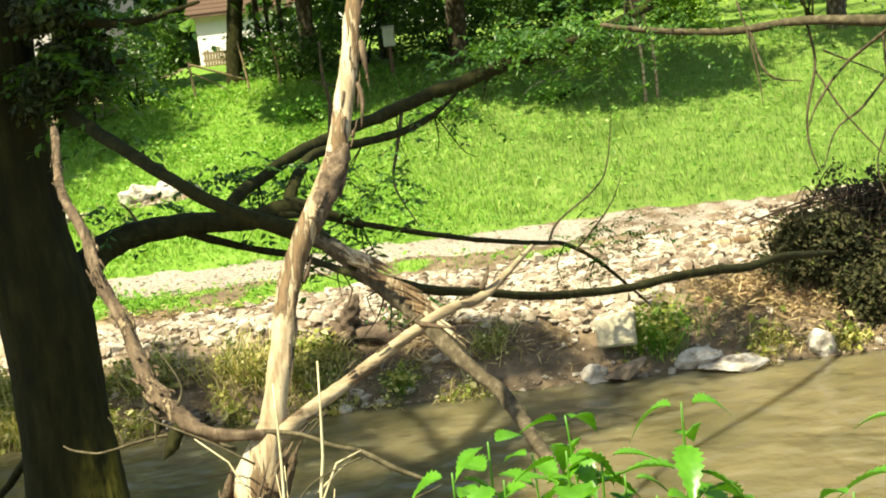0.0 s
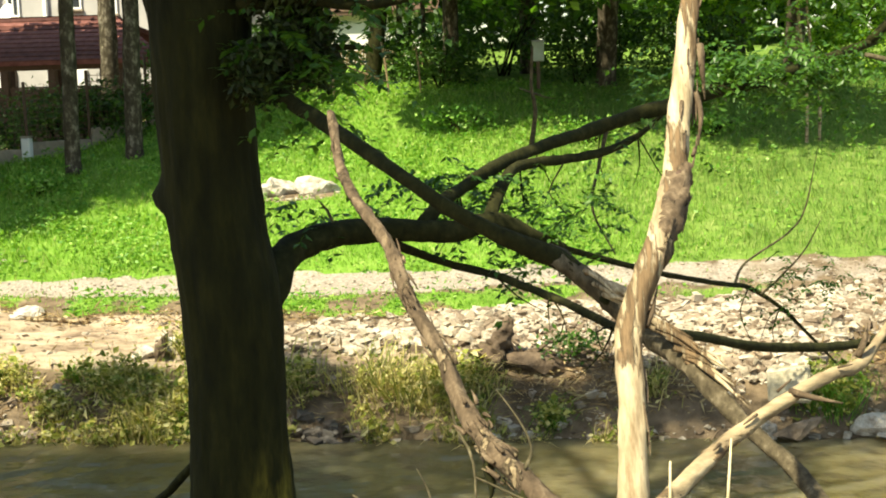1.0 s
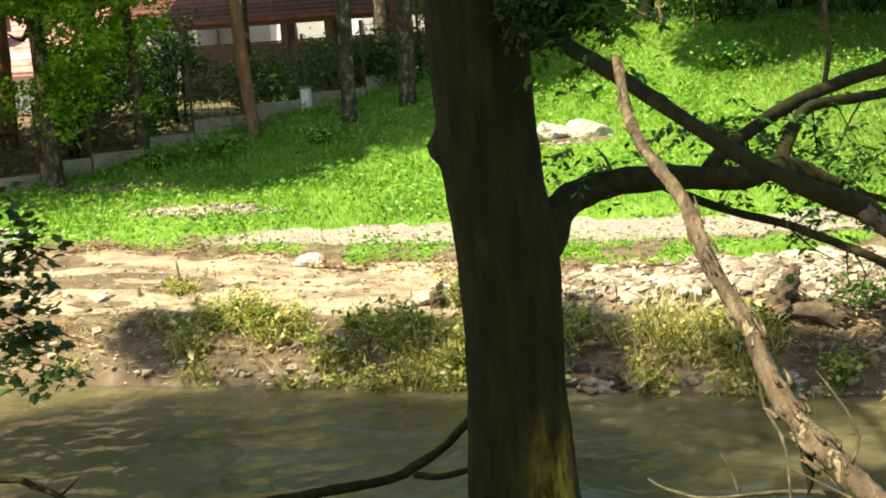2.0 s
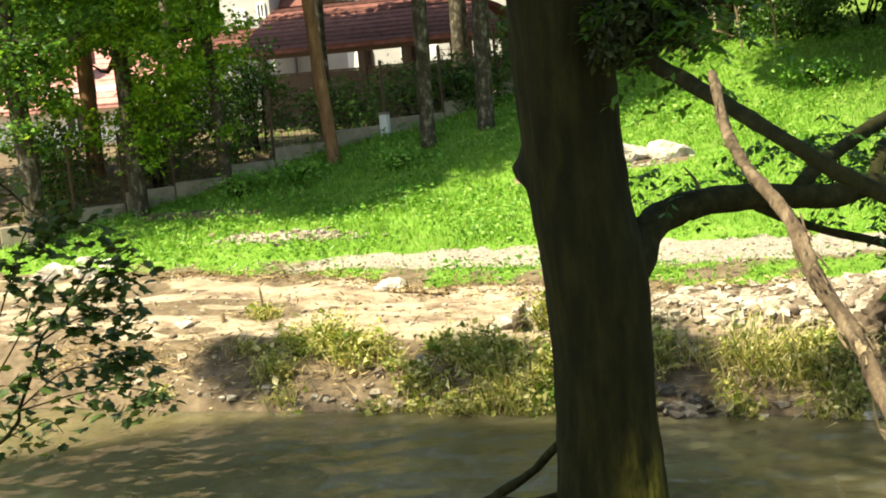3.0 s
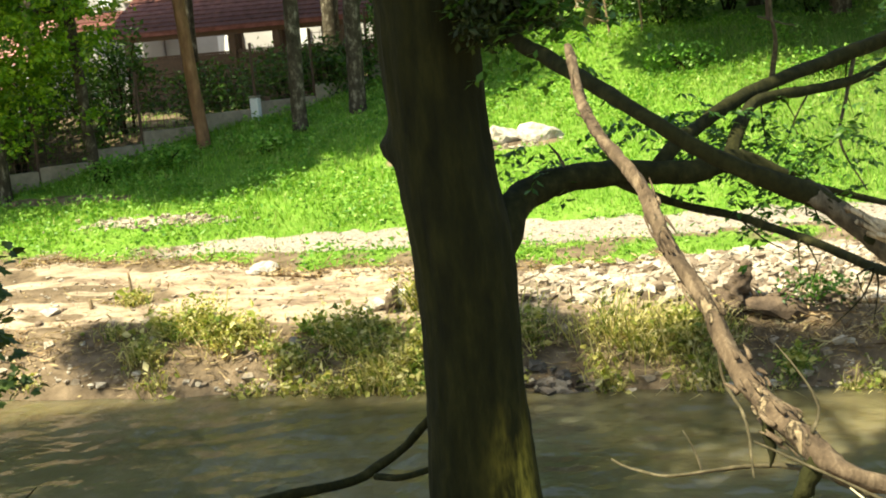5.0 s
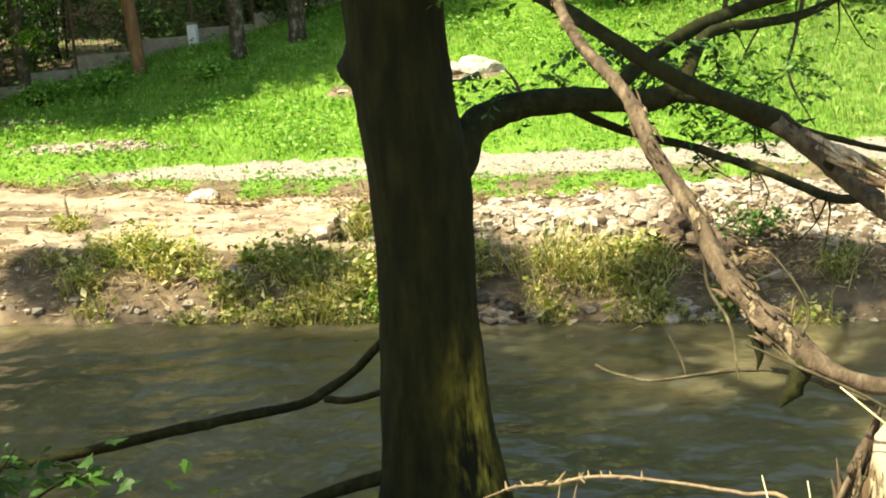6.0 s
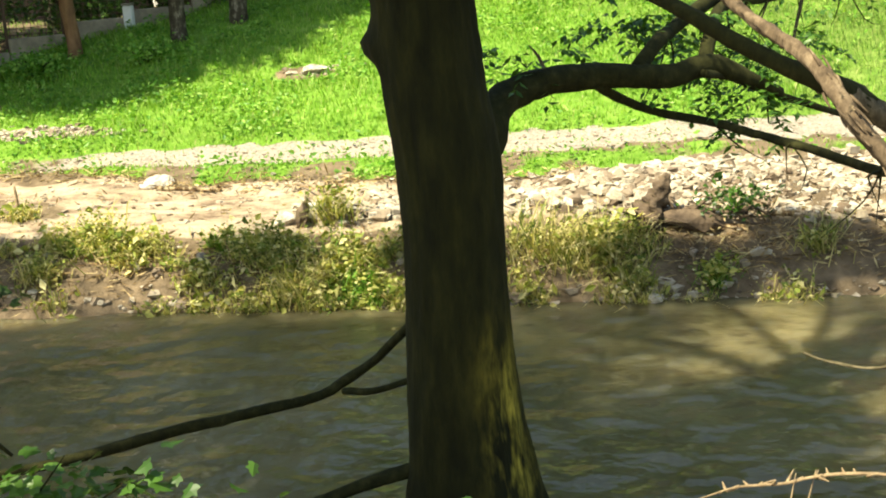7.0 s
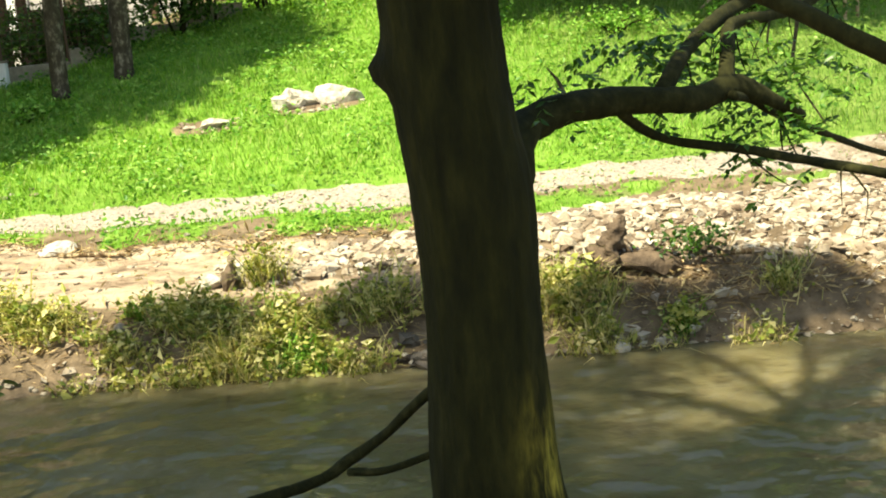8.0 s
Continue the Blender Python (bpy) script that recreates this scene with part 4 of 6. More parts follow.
for i in range(34):
    bx, by = rng.normal(0.06, 0.12), rng.normal(3.78, 0.08)
    z0, h = float(gz(bx, by)), rng.uniform(0.8, 1.32)
    lx, ly = rng.normal(0.0, 0.14), rng.normal(0, 0.08)
    paths.append([(bx, by, z0 - 0.03, 0.006), (bx + lx * 0.3, by + ly * 0.3, z0 + h * 0.4, 0.005), (bx + lx * 0.7 + rng.normal(0, 0.02), by + ly * 0.7, z0 + h * 0.75, 0.004), (bx + lx * 1.1, by + ly, z0 + h, 0.0015)])
paths += [[(0.16, 3.7, 1.6, 0.006), (0.20, 3.72, 2.6, 0.006), (0.24, 3.74, 2.9, 0.005), (0.262, 3.76, 3.22, 0.003)], [(0.06, 3.7, 1.6, 0.006), (0.08, 3.72, 2.5, 0.006), (0.10, 3.74, 2.9, 0.005), (0.105, 3.76, 3.16, 0.003)],
          [(0.08, 3.75, 1.6, 0.005), (0.0, 3.8, 2.7, 0.004), (-0.20, 3.84, 2.98, 0.002)], [(0.16, 3.75, 1.6, 0.005), (0.2, 3.8, 2.7, 0.004), (0.36, 3.82, 2.88, 0.002)], [(0.21, 3.73, 2.78, 0.004), (0.28, 3.74, 2.84, 0.003), (0.31, 3.75, 2.86, 0.0015)]]
tubes("stalk_tuft", paths, STRAW, stalks, 5, 0.12, 0.05, 91)["kind"] = "stuff"

# a budding dry branch reaching out over the slope
spray = thing("fallen_branch", 0.0, 3.6, float(gz(0.0, 3.6)), "thin pale dry branch with side buds above the slope", "branch")
MAIN = [(-1.206, 4.2, 2.482, 0.003), (-1.111, 4.14, 2.545, 0.004), (-1.045, 4.1, 2.585, 0.005), (-0.935, 4.06, 2.611, 0.006), (-0.867, 4.03, 2.641, 0.006), (-0.779, 4.0, 2.662, 0.007), (-0.658, 3.97, 2.664, 0.007), (-0.547, 3.94, 2.659, 0.008), (-0.427, 3.9, 2.65, 0.008), (-0.301, 3.86, 2.637, 0.009), (-0.12, 3.75, 2.382, 0.01), (0.0, 3.6, 1.532, 0.011)]
tube("branch", [(x, y, z, r0 * 0.62) for x, y, z, r0 in MAIN], TWIG, spray, 8, 0.02, 0.25, 1.6, 95)
buds = []
for i in range(18):
    k = rng.integers(1, 6)
    p = np.array(MAIN[k][:3]) + (np.array(MAIN[k + 1][:3]) - np.array(MAIN[k][:3])) * rng.uniform(0, 1)
    q = p + np.array([rng.normal(0, 0.02), rng.normal(0, 0.02), rng.uniform(0.006, 0.022)])
    buds.append([(*p, 0.005), (*((p + q) / 2), 0.004), (*q, 0.0015)])
for bx, h, lx in ((-0.93, 0.05, 0.02), (-0.89, 0.06, 0.03)):
    buds.append([(bx, 4.04, 2.52, 0.003), (bx + lx * 0.5, 4.04, 2.57 + h * 0.4, 0.0025), (bx + lx, 4.04, 2.60 + h, 0.001)])
tubes("side_growth", buds, TWIG, spray, 5, 0.03, 0.1, 96)["kind"] = "stuff"


# ---- nettles on the near bank ----
def nettle(x, y, top, seed, lean=(0.0, 0.0), n=10, leaf=0.20):
    r = np.random.default_rng(seed)
    z0 = float(gz(x - lean[0], y - lean[1]))
    ob = thing("nettle", x - lean[0], y - lean[1], z0, "fresh green nettle with toothed drooping leaves", "nettle", "nettles on the bank")
    st = [(x - lean[0], y - lean[1], z0 - 0.03, 0.007), (x - lean[0] * 0.5, y - lean[1] * 0.5, (z0 + top) / 2, 0.006), (x, y, top, 0.003)]
    tube("stem", st, NETTLE, ob, 6, 0.06, 0.05, 0.3, seed)
    turn = r.uniform(0, 3.14)
    for i in range(n):
        u = 1 - 0.062 * i - 0.01
        c = np.array([x - lean[0] * (1 - u), y - lean[1] * (1 - u), z0 + (top - z0) * u])
        for s in (0, math.pi):
            a = turn + i * 1.45 + s + r.normal(0, 0.2)
            L = leaf * (0.58 + 0.14 * min(i, 3)) * r.uniform(0.85, 1.15)
            d = np.array([math.cos(a), math.sin(a), r.uniform(-0.25, 0.25)])
            side = np.array([-math.sin(a), math.cos(a), r.normal(0, 0.25)])
            nor = unit(np.cross(d, side))
            droop = r.uniform(0.25, 0.95)
            V, F = [], []
            m = 19
            for j in range(m):
                v = j / (m - 1)
                w = 0.5 * L * 0.52 * (math.sin(math.pi * min(v * 1.08, 1) ** 0.75) + 0.02) * (1.12 if j % 2 else 0.80) * (0 if j == m - 1 else 1)
                rib = c + d * (0.03 + L * v) - np.array([0, 0, 1]) * L * droop * v * v
                fold = L * 0.022 * (1 if j % 2 else -1)
                V += [rib - side * w + nor * w * 0.35, rib - side * w * 0.5 + nor * (w * 0.24 + fold), rib, rib + side * w * 0.5 + nor * (w * 0.24 + fold), rib + side * w + nor * w * 0.35]
                if j:
                    q = 5 * j
                    F += [(q - 5 + k, q - 4 + k, q + 1 + k, q + k) for k in range(4)]
            put("leaf", fast_mesh("leaf", np.array(V) - np.array(ob.location), F, True), NETTLE, ob)
    return ob


for x, y, top, sd, lean in ((1.29, 2.80, 3.23, 101, (0.02, 0.05)), (1.00, 2.90, 3.20, 102, (-0.1, 0.03)), (0.79, 3.00, 3.12, 103, (0.0, 0.05)), (1.07, 2.75, 3.14, 104, (0.03, 0.0)), (0.91, 3.10, 3.04, 105, (-0.05, 0.05)), (1.14, 2.90, 3.02, 106, (0.0, 0.03)), (1.36, 3.05, 2.93, 107, (0.03, 0.0)), (1.89, 2.90, 3.11, 108, (0.05, 0.0)), (1.71, 2.80, 2.94, 109, (0.0, 0.0)), (0.68, 3.10, 3.01, 110, (0.0, 0.05)), (0.82, 2.85, 3.06, 111, (0.03, 0.0)), (0.98, 2.70, 3.17, 112, (0.0, 0.02)), (1.20, 2.75, 3.01, 113, (0.0, 0.0)), (1.50, 2.90, 2.91, 114, (0.0, 0.0)), (0.73, 3.20, 2.90, 115, (0, 0)), (0.95, 3.15, 2.90, 116, (0, 0))):
    nettle(x, y, top, sd, lean)

# ---- leafy shrubs on the near bank ----
def lobed_leaf_shrub(name, x, y, stems, leaves_at, leaf, mat, label, seed):
    r = np.random.default_rng(seed)
    z0 = float(gz(x, y))
    ob = thing(name, x, y, z0, label, "shrub")
    for i, s in enumerate(stems):
        tube("stem", s, LIMB, ob, 6, 0.08, 0.08, 0.5, seed + i)
    P = np.vstack(leaves_at)
    n = len(P)
    VV, FF = [], []
    # five pointed lobes to a leaf
    base = np.array([(0, 0), (0.16, -0.08), (0.42, 0.0), (0.34, 0.22), (0.55, 0.48), (0.30, 0.52), (0.22, 0.72), (0.0, 1.0), (-0.22, 0.72), (-0.30, 0.52), (-0.55, 0.48), (-0.34, 0.22), (-0.42, 0.0), (-0.16, -0.08)])
    k = len(base)
    for i in range(n):
        a = r.uniform(0, 6.283)
        d = np.array([math.cos(a), math.sin(a), r.uniform(-1.1, -0.1)])
        d = d / np.linalg.norm(d)
        s = unit(np.cross(d, np.array([r.normal(0, 0.35), r.normal(0, 0.35), 1.0])))
        nor = np.cross(d, s)
        L = leaf * r.uniform(0.65, 1.3)
        pts = P[i] + L * (base[:, :1] * s + base[:, 1:] * d) + nor * L * (0.25 * np.abs(base[:, :1]) - 0.15 * base[:, 1:] ** 2)
        mid = P[i] + d * L * 0.35
        VV += [pts, mid[None]]
        o = i * (k + 1)
        FF += [(o + j, o + (j + 1) % k, o + k) for j in range(k)]
    put("leaves", fast_mesh("leaves", np.vstack(VV) - np.array(ob.location), FF), mat, ob)
    return ob


MAPLE = leaf_mat("maple_leaves", [(0.0, (0.022, 0.05, 0.01)), (0.6, (0.05, 0.09, 0.018)), (1.0, (0.10, 0.15, 0.035))], 0.2, 0.5, 3.0)
MAPLE_SHOOTS = [[(-6.68, 5.4, 1.7, 0.03), (-6.0, 6.4, 1.85, 0.018), (-5.55, 6.88, 2.16, 0.013), (-5.44, 6.88, 2.33, 0.012), (-5.31, 6.88, 2.56, 0.010), (-5.2, 6.88, 2.78, 0.009), (-5.02, 6.88, 2.92, 0.007), (-4.84, 6.88, 3.06, 0.005), (-4.68, 6.88, 3.13, 0.002)],
                [(-5.22, 6.89, 2.75, 0.006), (-5.05, 7.0, 2.85, 0.005), (-4.8, 7.0, 2.88, 0.004), (-4.62, 7.0, 2.86, 0.002)],
                [(-5.44, 6.89, 2.34, 0.006), (-5.28, 7.12, 2.5, 0.005), (-5.02, 7.12, 2.54, 0.004), (-4.82, 7.12, 2.63, 0.003), (-4.65, 7.12, 2.6, 0.002)],
                [(-5.45, 6.88, 2.32, 0.007), (-5.02, 6.88, 2.43, 0.005), (-4.74, 6.88, 2.47, 0.004), (-4.49, 6.88, 2.44, 0.003), (-4.44, 6.88, 2.36, 0.002)],
                [(-5.04, 6.89, 2.91, 0.006), (-4.94, 7.0, 3.12, 0.005), (-4.84, 7.0, 3.23, 0.004), (-4.65, 7.0, 3.27, 0.003), (-4.53, 7.0, 3.2, 0.002)],
                [(-5.6, 6.84, 2.13, 0.006), (-5.46, 7.12, 2.2, 0.004), (-5.34, 7.12, 2.11, 0.002)],
                [(-5.85, 6.6, 2.0, 0.008), (-5.6, 6.88, 2.5, 0.006), (-5.33, 6.88, 2.83, 0.005), (-5.21, 6.88, 3.04, 0.004), (-5.04, 6.88, 3.18, 0.002)],
                [(-4.92, 6.89, 3.0, 0.004), (-4.66, 7.0, 3.1, 0.003), (-4.55, 7.0, 3.16, 0.002)],
                [(-5.14, 6.95, 2.82, 0.005), (-5.0, 7.12, 2.7, 0.004), (-4.87, 7.12, 2.65, 0.003), (-4.7, 7.12, 2.55, 0.002)],
                [(-5.95, 6.4, 1.93, 0.008), (-5.75, 6.9, 2.5, 0.006), (-5.5, 7.0, 3.05, 0.005), (-5.3, 7.0, 3.4, 0.004), (-5.0, 7.0, 3.55, 0.002)],
                [(-5.3, 7.0, 3.35, 0.005), (-5.12, 7.05, 3.38, 0.004), (-4.95, 7.05, 3.42, 0.003), (-4.72, 7.05, 3.36, 0.002)]]


def along(path, step, spread, drop, seed, skip):
    """Leaf places in twos and threes along a shoot, past its first bare stretch."""
    r = np.random.default_rng(seed)
    P = np.array(path)[skip:, :3]
    out = []
    for a, b in zip(P[:-1], P[1:]):
        for k in range(max(1, int(np.linalg.norm(b - a) / step))):
            base = a + (b - a) * r.uniform() + r.normal(0, spread, 3) + [0, 0, -drop]
            out += [base + r.normal(0, 0.028, 3) for _ in range(r.integers(1, 4))]
    return np.array(out)


lobed_leaf_shrub("maple_tree", -6.7, 5.3, [[(-6.7, 5.3, 1.0, 0.09), (-6.7, 5.35, 2.6, 0.075), (-6.65, 5.4, 4.2, 0.06), (-6.6, 5.5, 5.4, 0.03)], [(-6.66, 5.4, 4.0, 0.03), (-6.0, 6.4, 4.05, 0.022), (-5.5, 6.9, 3.75, 0.01), (-5.25, 7.0, 3.5, 0.004)],
                  [(-6.7, 5.4, 1.9, 0.05), (-6.1, 6.8, 1.62, 0.036), (-5.48, 7.5, 1.50, 0.026), (-5.23, 7.5, 1.466, 0.022), (-5.03, 7.5, 1.40, 0.018), (-4.85, 7.5, 1.25, 0.010)], [(-5.05, 7.5, 1.41, 0.010), (-4.96, 7.5, 1.48, 0.007), (-4.88, 7.5, 1.55, 0.003)]] + MAPLE_SHOOTS,
                 [around((-6.0, 6.5, 3.9), (0.25, 0.2, 0.15), 102, 108), around((-5.5, 6.9, 3.65), (0.16, 0.12, 0.1), 70, 109)] + [along(p, 0.017, 0.055, 0.03, 110 + i, (3, 1, 1, 1, 1, 0, 2, 0, 1, 2, 0)[i]) for i, p in enumerate(MAPLE_SHOOTS)],
                 0.075, MAPLE, "shaded maple with dark drooping boughs over the bank", 117)
lobed_leaf_shrub("bank_shrub", -4.2, 5.8, [[(-4.2, 5.8, 0.95, 0.015), (-4.0, 6.0, 1.4, 0.01), (-3.6, 6.2, 1.68, 0.004)], [(-4.2, 5.8, 1.0, 0.012), (-4.1, 6.1, 1.5, 0.008), (-3.9, 6.2, 1.8, 0.003)]],
                 [around((-3.75, 6.2, 1.66), (0.28, 0.12, 0.05), 60, 121), around((-4.1, 6.1, 1.62), (0.28, 0.12, 0.12), 60, 122)], 0.085, DARKLEAF, "low green shrub on the shaded bank", 123)
lobed_leaf_shrub("bank_shrub", -2.3, 5.6, [[(-2.3, 5.6, 1.0, 0.012), (-2.2, 5.9, 1.35, 0.008), (-2.08, 6.1, 1.6, 0.003)]], [around((-2.12, 6.1, 1.56), (0.09, 0.08, 0.04), 9, 124)], 0.085, DARKLEAF, "small green seedling on the shaded bank", 125)


# ---- a tree beyond the view whose branch hangs over the water ----
side_tree = thing("overhanging_tree", 6.4, 7.4, 0.6, "leaning bank tree with bare twigs hanging over the river", "tree")
tube("trunk", [(6.4, 7.4, 0.4, 0.24), (6.4, 7.4, 2.5, 0.2), (6.5, 7.3, 5.0, 0.17), (6.6, 7.2, 8.0, 0.08)], LIMB, side_tree, 14, 0.15, 0.06, 0.2, 131)
tube("branch", [(2.06, 9.80, 4.24, 0.016), (2.28, 9.70, 4.18, 0.023), (2.68, 9.60, 4.11, 0.027), (3.08, 9.50, 4.07, 0.030), (3.44, 9.30, 4.09, 0.033), (3.85, 9.00, 4.05, 0.040), (5.2, 8.2, 3.9, 0.06), (6.45, 7.4, 3.6, 0.09)], TWIGBARK, side_tree, 9, 0.05, 0.08, 0.5, 132)
HANGERS = ([(3.53, 9.30, 4.08, 0.013), (3.60, 9.38, 3.76, 0.012), (3.51, 9.35, 3.39, 0.010), (3.50, 9.33, 3.14, 0.008), (3.56, 9.30, 2.92, 0.004)], [(4.11, 9.00, 4.01, 0.016), (3.83, 9.37, 3.73, 0.013), (3.59, 9.33, 3.47, 0.010), (3.48, 9.30, 3.27, 0.004)], [(4.21, 9.20, 3.78, 0.012), (3.95, 9.40, 3.40, 0.011), (3.71, 9.35, 3.24, 0.009), (3.58, 9.30, 2.96, 0.004)],
           [(3.14, 9.46, 4.06, 0.012), (3.23, 9.35, 3.72, 0.010), (3.47, 9.30, 3.64, 0.004)], [(3.66, 9.36, 3.85, 0.010), (3.80, 9.40, 3.78, 0.009), (4.09, 9.30, 3.62, 0.004)], [(3.59, 9.40, 3.72, 0.010), (3.80, 9.35, 3.35, 0.009), (4.05, 9.30, 3.01, 0.005)], [(3.06, 9.46, 4.29, 0.010), (3.13, 9.37, 3.95, 0.009), (3.16, 9.33, 3.65, 0.006), (3.16, 9.30, 3.48, 0.003)],
           [(4.06, 9.20, 3.93, 0.011), (4.11, 9.30, 3.33, 0.009), (4.01, 9.35, 2.93, 0.006), (4.11, 9.30, 2.53, 0.003)])
for i, p in enumerate(HANGERS):
    tube("twig", [(x, y, z, r0 * 0.95) for x, y, z, r0 in p], TWIGBARK, side_tree, 6, 0.05, 0.08, 1.2, 140 + i)
pinnate_part("leaf_spray", np.vstack([around((2.7, 9.6, 4.3), (0.5, 0.3, 0.12), 26, 150), around((3.6, 9.3, 3.6), (0.35, 0.15, 0.25), 7, 151)]), 152, side_tree, leaflet=0.05)
foliage("crown", clumps((6.8, 7.0, 7.6), (2.4, 2.6, 2.0), 90, 24, 0.3, 153), 0.17, LOCUST, side_tree, 154, 0.6)


# ---- trees ----
def tree_thing(name, x, y, pts, mat, crown, leaf, label, seed, limbs=5, leafmat=CROWN, per=22, spread=0.38, gap=None, extra=()):
    """A tree: tapered trunk, limbs into the crown, and clumped leaves. crown: centre, radii, clumps."""
    r = np.random.default_rng(seed)
    z0 = float(gz(x, y))
    ob = thing(name, x, y, z0, label, "tree")
    tube("trunk", [(x + dx, y + dy, z0 + dz, rad) for dx, dy, dz, rad in pts], mat, ob, 14, 0.18, 0.06, 0.15, seed)
    (cx, cy, cz), rad, n = crown
    top = pts[-1]
    for i in range(limbs):
        u = r.uniform(0.55, 0.95)
        k = min(int(u * (len(pts) - 1)), len(pts) - 2)
        f = u * (len(pts) - 1) - k
        s = np.array(pts[k]) * (1 - f) + np.array(pts[k + 1]) * f
        p = np.array([x + s[0], y + s[1], z0 + s[2]])
        a = r.uniform(0, 6.283)
        e = np.array([cx + math.cos(a) * rad[0] * 0.7, cy + math.sin(a) * rad[1] * 0.7, cz + r.uniform(-0.3, 0.5) * rad[2]])
        m = (p + e) / 2 + np.array([0, 0, -0.3])
        tube("limb", [(*p, s[3] * 0.5), (*m, s[3] * 0.3), (*e, 0.02)], mat, ob, 7, 0.25, 0.06, 0.3, seed + i)
    P = clumps((cx, cy, cz), rad, n, per, spread, seed + 50)
    for i, ((ex, ey, ez), er) in enumerate(extra):
        # an unseen bough with its own leaves, added to cast shade below
        tube("limb", [(cx, cy, cz - 0.4, 0.06), ((cx + ex) / 2, (cy + ey) / 2, ez + 0.2, 0.04), (ex, ey, ez, 0.015)], mat, ob, 7, 0.25, 0.06, 0.3, seed + 80 + i)
        P = np.vstack([P, clumps((ex, ey, ez), (er, er * 0.65, er * 0.5), 16, int(200 * (leaf < 0.2) + 100 + 260 * (er > 0.75)), 0.2 + 0.2 * (er > 0.75), seed + 90 + i)])
    if gap:
        # an open hole cut along the camera's line of sight to the cottage
        P = P[np.hypot(P[:, 0] - gap[0][0] - 0.73 * (P[:, 1] - gap[0][1]) * -1.0, P[:, 2] - gap[0][2]) > gap[1]]
    foliage("crown", P, leaf, leafmat, ob, seed + 60, 0.6)
    return ob


def straight(h, r0, lean=(0.0, 0.0)):
    return [(0, 0, -0.2, r0 * 1.35), (0, 0, 0.25, r0 * 1.08), (lean[0] * 0.3, lean[1] * 0.3, h * 0.3, r0), (lean[0] * 0.6, lean[1] * 0.6, h * 0.6, r0 * 0.8), (lean[0], lean[1], h, r0 * 0.35)]


# Unseen crowns are set off their trunks so shade falls on chosen ground.
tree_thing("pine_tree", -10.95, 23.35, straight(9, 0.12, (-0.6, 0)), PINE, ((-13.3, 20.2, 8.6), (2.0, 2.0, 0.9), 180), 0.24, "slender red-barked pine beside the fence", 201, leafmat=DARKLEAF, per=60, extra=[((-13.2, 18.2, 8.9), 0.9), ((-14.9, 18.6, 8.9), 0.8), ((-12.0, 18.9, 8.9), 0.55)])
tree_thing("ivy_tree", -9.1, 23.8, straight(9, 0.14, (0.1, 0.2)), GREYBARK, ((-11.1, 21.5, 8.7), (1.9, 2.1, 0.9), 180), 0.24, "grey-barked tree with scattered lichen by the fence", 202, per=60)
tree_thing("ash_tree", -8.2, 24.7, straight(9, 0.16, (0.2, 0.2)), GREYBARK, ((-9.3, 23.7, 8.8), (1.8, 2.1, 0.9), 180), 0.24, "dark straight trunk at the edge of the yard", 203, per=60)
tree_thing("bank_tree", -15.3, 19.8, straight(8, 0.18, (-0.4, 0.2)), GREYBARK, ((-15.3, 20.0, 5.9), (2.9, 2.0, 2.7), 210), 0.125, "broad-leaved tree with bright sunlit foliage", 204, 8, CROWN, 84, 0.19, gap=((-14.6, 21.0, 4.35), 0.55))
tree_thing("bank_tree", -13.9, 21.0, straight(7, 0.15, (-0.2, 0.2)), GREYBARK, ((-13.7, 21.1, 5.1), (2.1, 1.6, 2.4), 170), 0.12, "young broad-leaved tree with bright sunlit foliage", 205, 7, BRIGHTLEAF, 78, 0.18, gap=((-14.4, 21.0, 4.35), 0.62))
# A tree put in so that its crown above the view shades the yard.
tree_thing("added_fence_tree", -12.5, 21.9, straight(9, 0.10, (-0.2, -0.3)), GREYBARK, ((-13.2, 24.0, 9.6), (2.6, 1.6, 1.0), 90), 0.24, "tall slim tree added to shade the yard", 218, 6, DARKLEAF, 30)
tree_thing("yard_tree", -16.4, 23.3, straight(8, 0.17, (0.0, 0.2)), PINE, ((-16.4, 23.8, 8.2), (2.8, 2.4, 2.4), 130), 0.24, "tall yard tree with a bare lower trunk", 206, per=30)
tree_thing("yard_tree", -19.0, 21.5, straight(8, 0.2, (0.0, 0.2)), GREYBARK, ((-19.0, 21.8, 6.6), (3.2, 2.8, 3.4), 220), 0.22, "spreading yard tree in full leaf", 207, per=30)
tree_thing("yard_tree", -17.6, 28.6, straight(9, 0.19, (0.0, 0.2)), GREYBARK, ((-18.6, 31.75, 8.9), (2.6, 1.7, 1.2), 240), 0.25, "shady yard tree in front of the house", 215, per=70)
tree_thing("yard_tree", -13.7, 29.0, straight(9, 0.18, (0.0, 0.2)), GREYBARK, ((-15.2, 31.85, 8.8), (2.6, 1.7, 1.2), 240), 0.25, "shady yard tree in front of the house", 216, per=70)
tree_thing("yard_tree", -10.3, 29.6, straight(9, 0.2, (0.0, 0.2)), GREYBARK, ((-11.8, 31.85, 8.8), (2.6, 1.7, 1.2), 240), 0.25, "shady yard tree in front of the house", 217, per=70)
tree_thing("field_tree", -4.35, 31.2, straight(8, 0.19, (1.0, 0.2)), LIMB, ((-6.6, 31.6, 9.2), (2.6, 2.2, 2.2), 110), 0.25, "dark leaning trunk in front of the white house", 208, per=70)
tree_thing("field_tree", -2.4, 31.0, straight(8, 0.18, (0.0, -0.8)), GREYBARK, ((-2.6, 27.0, 7.6), (1.9, 2.6, 1.4), 130), 0.25, "shady tree standing at the top of the meadow", 209, per=70, extra=[((-3.4, 24.9, 7.6), 0.95)])
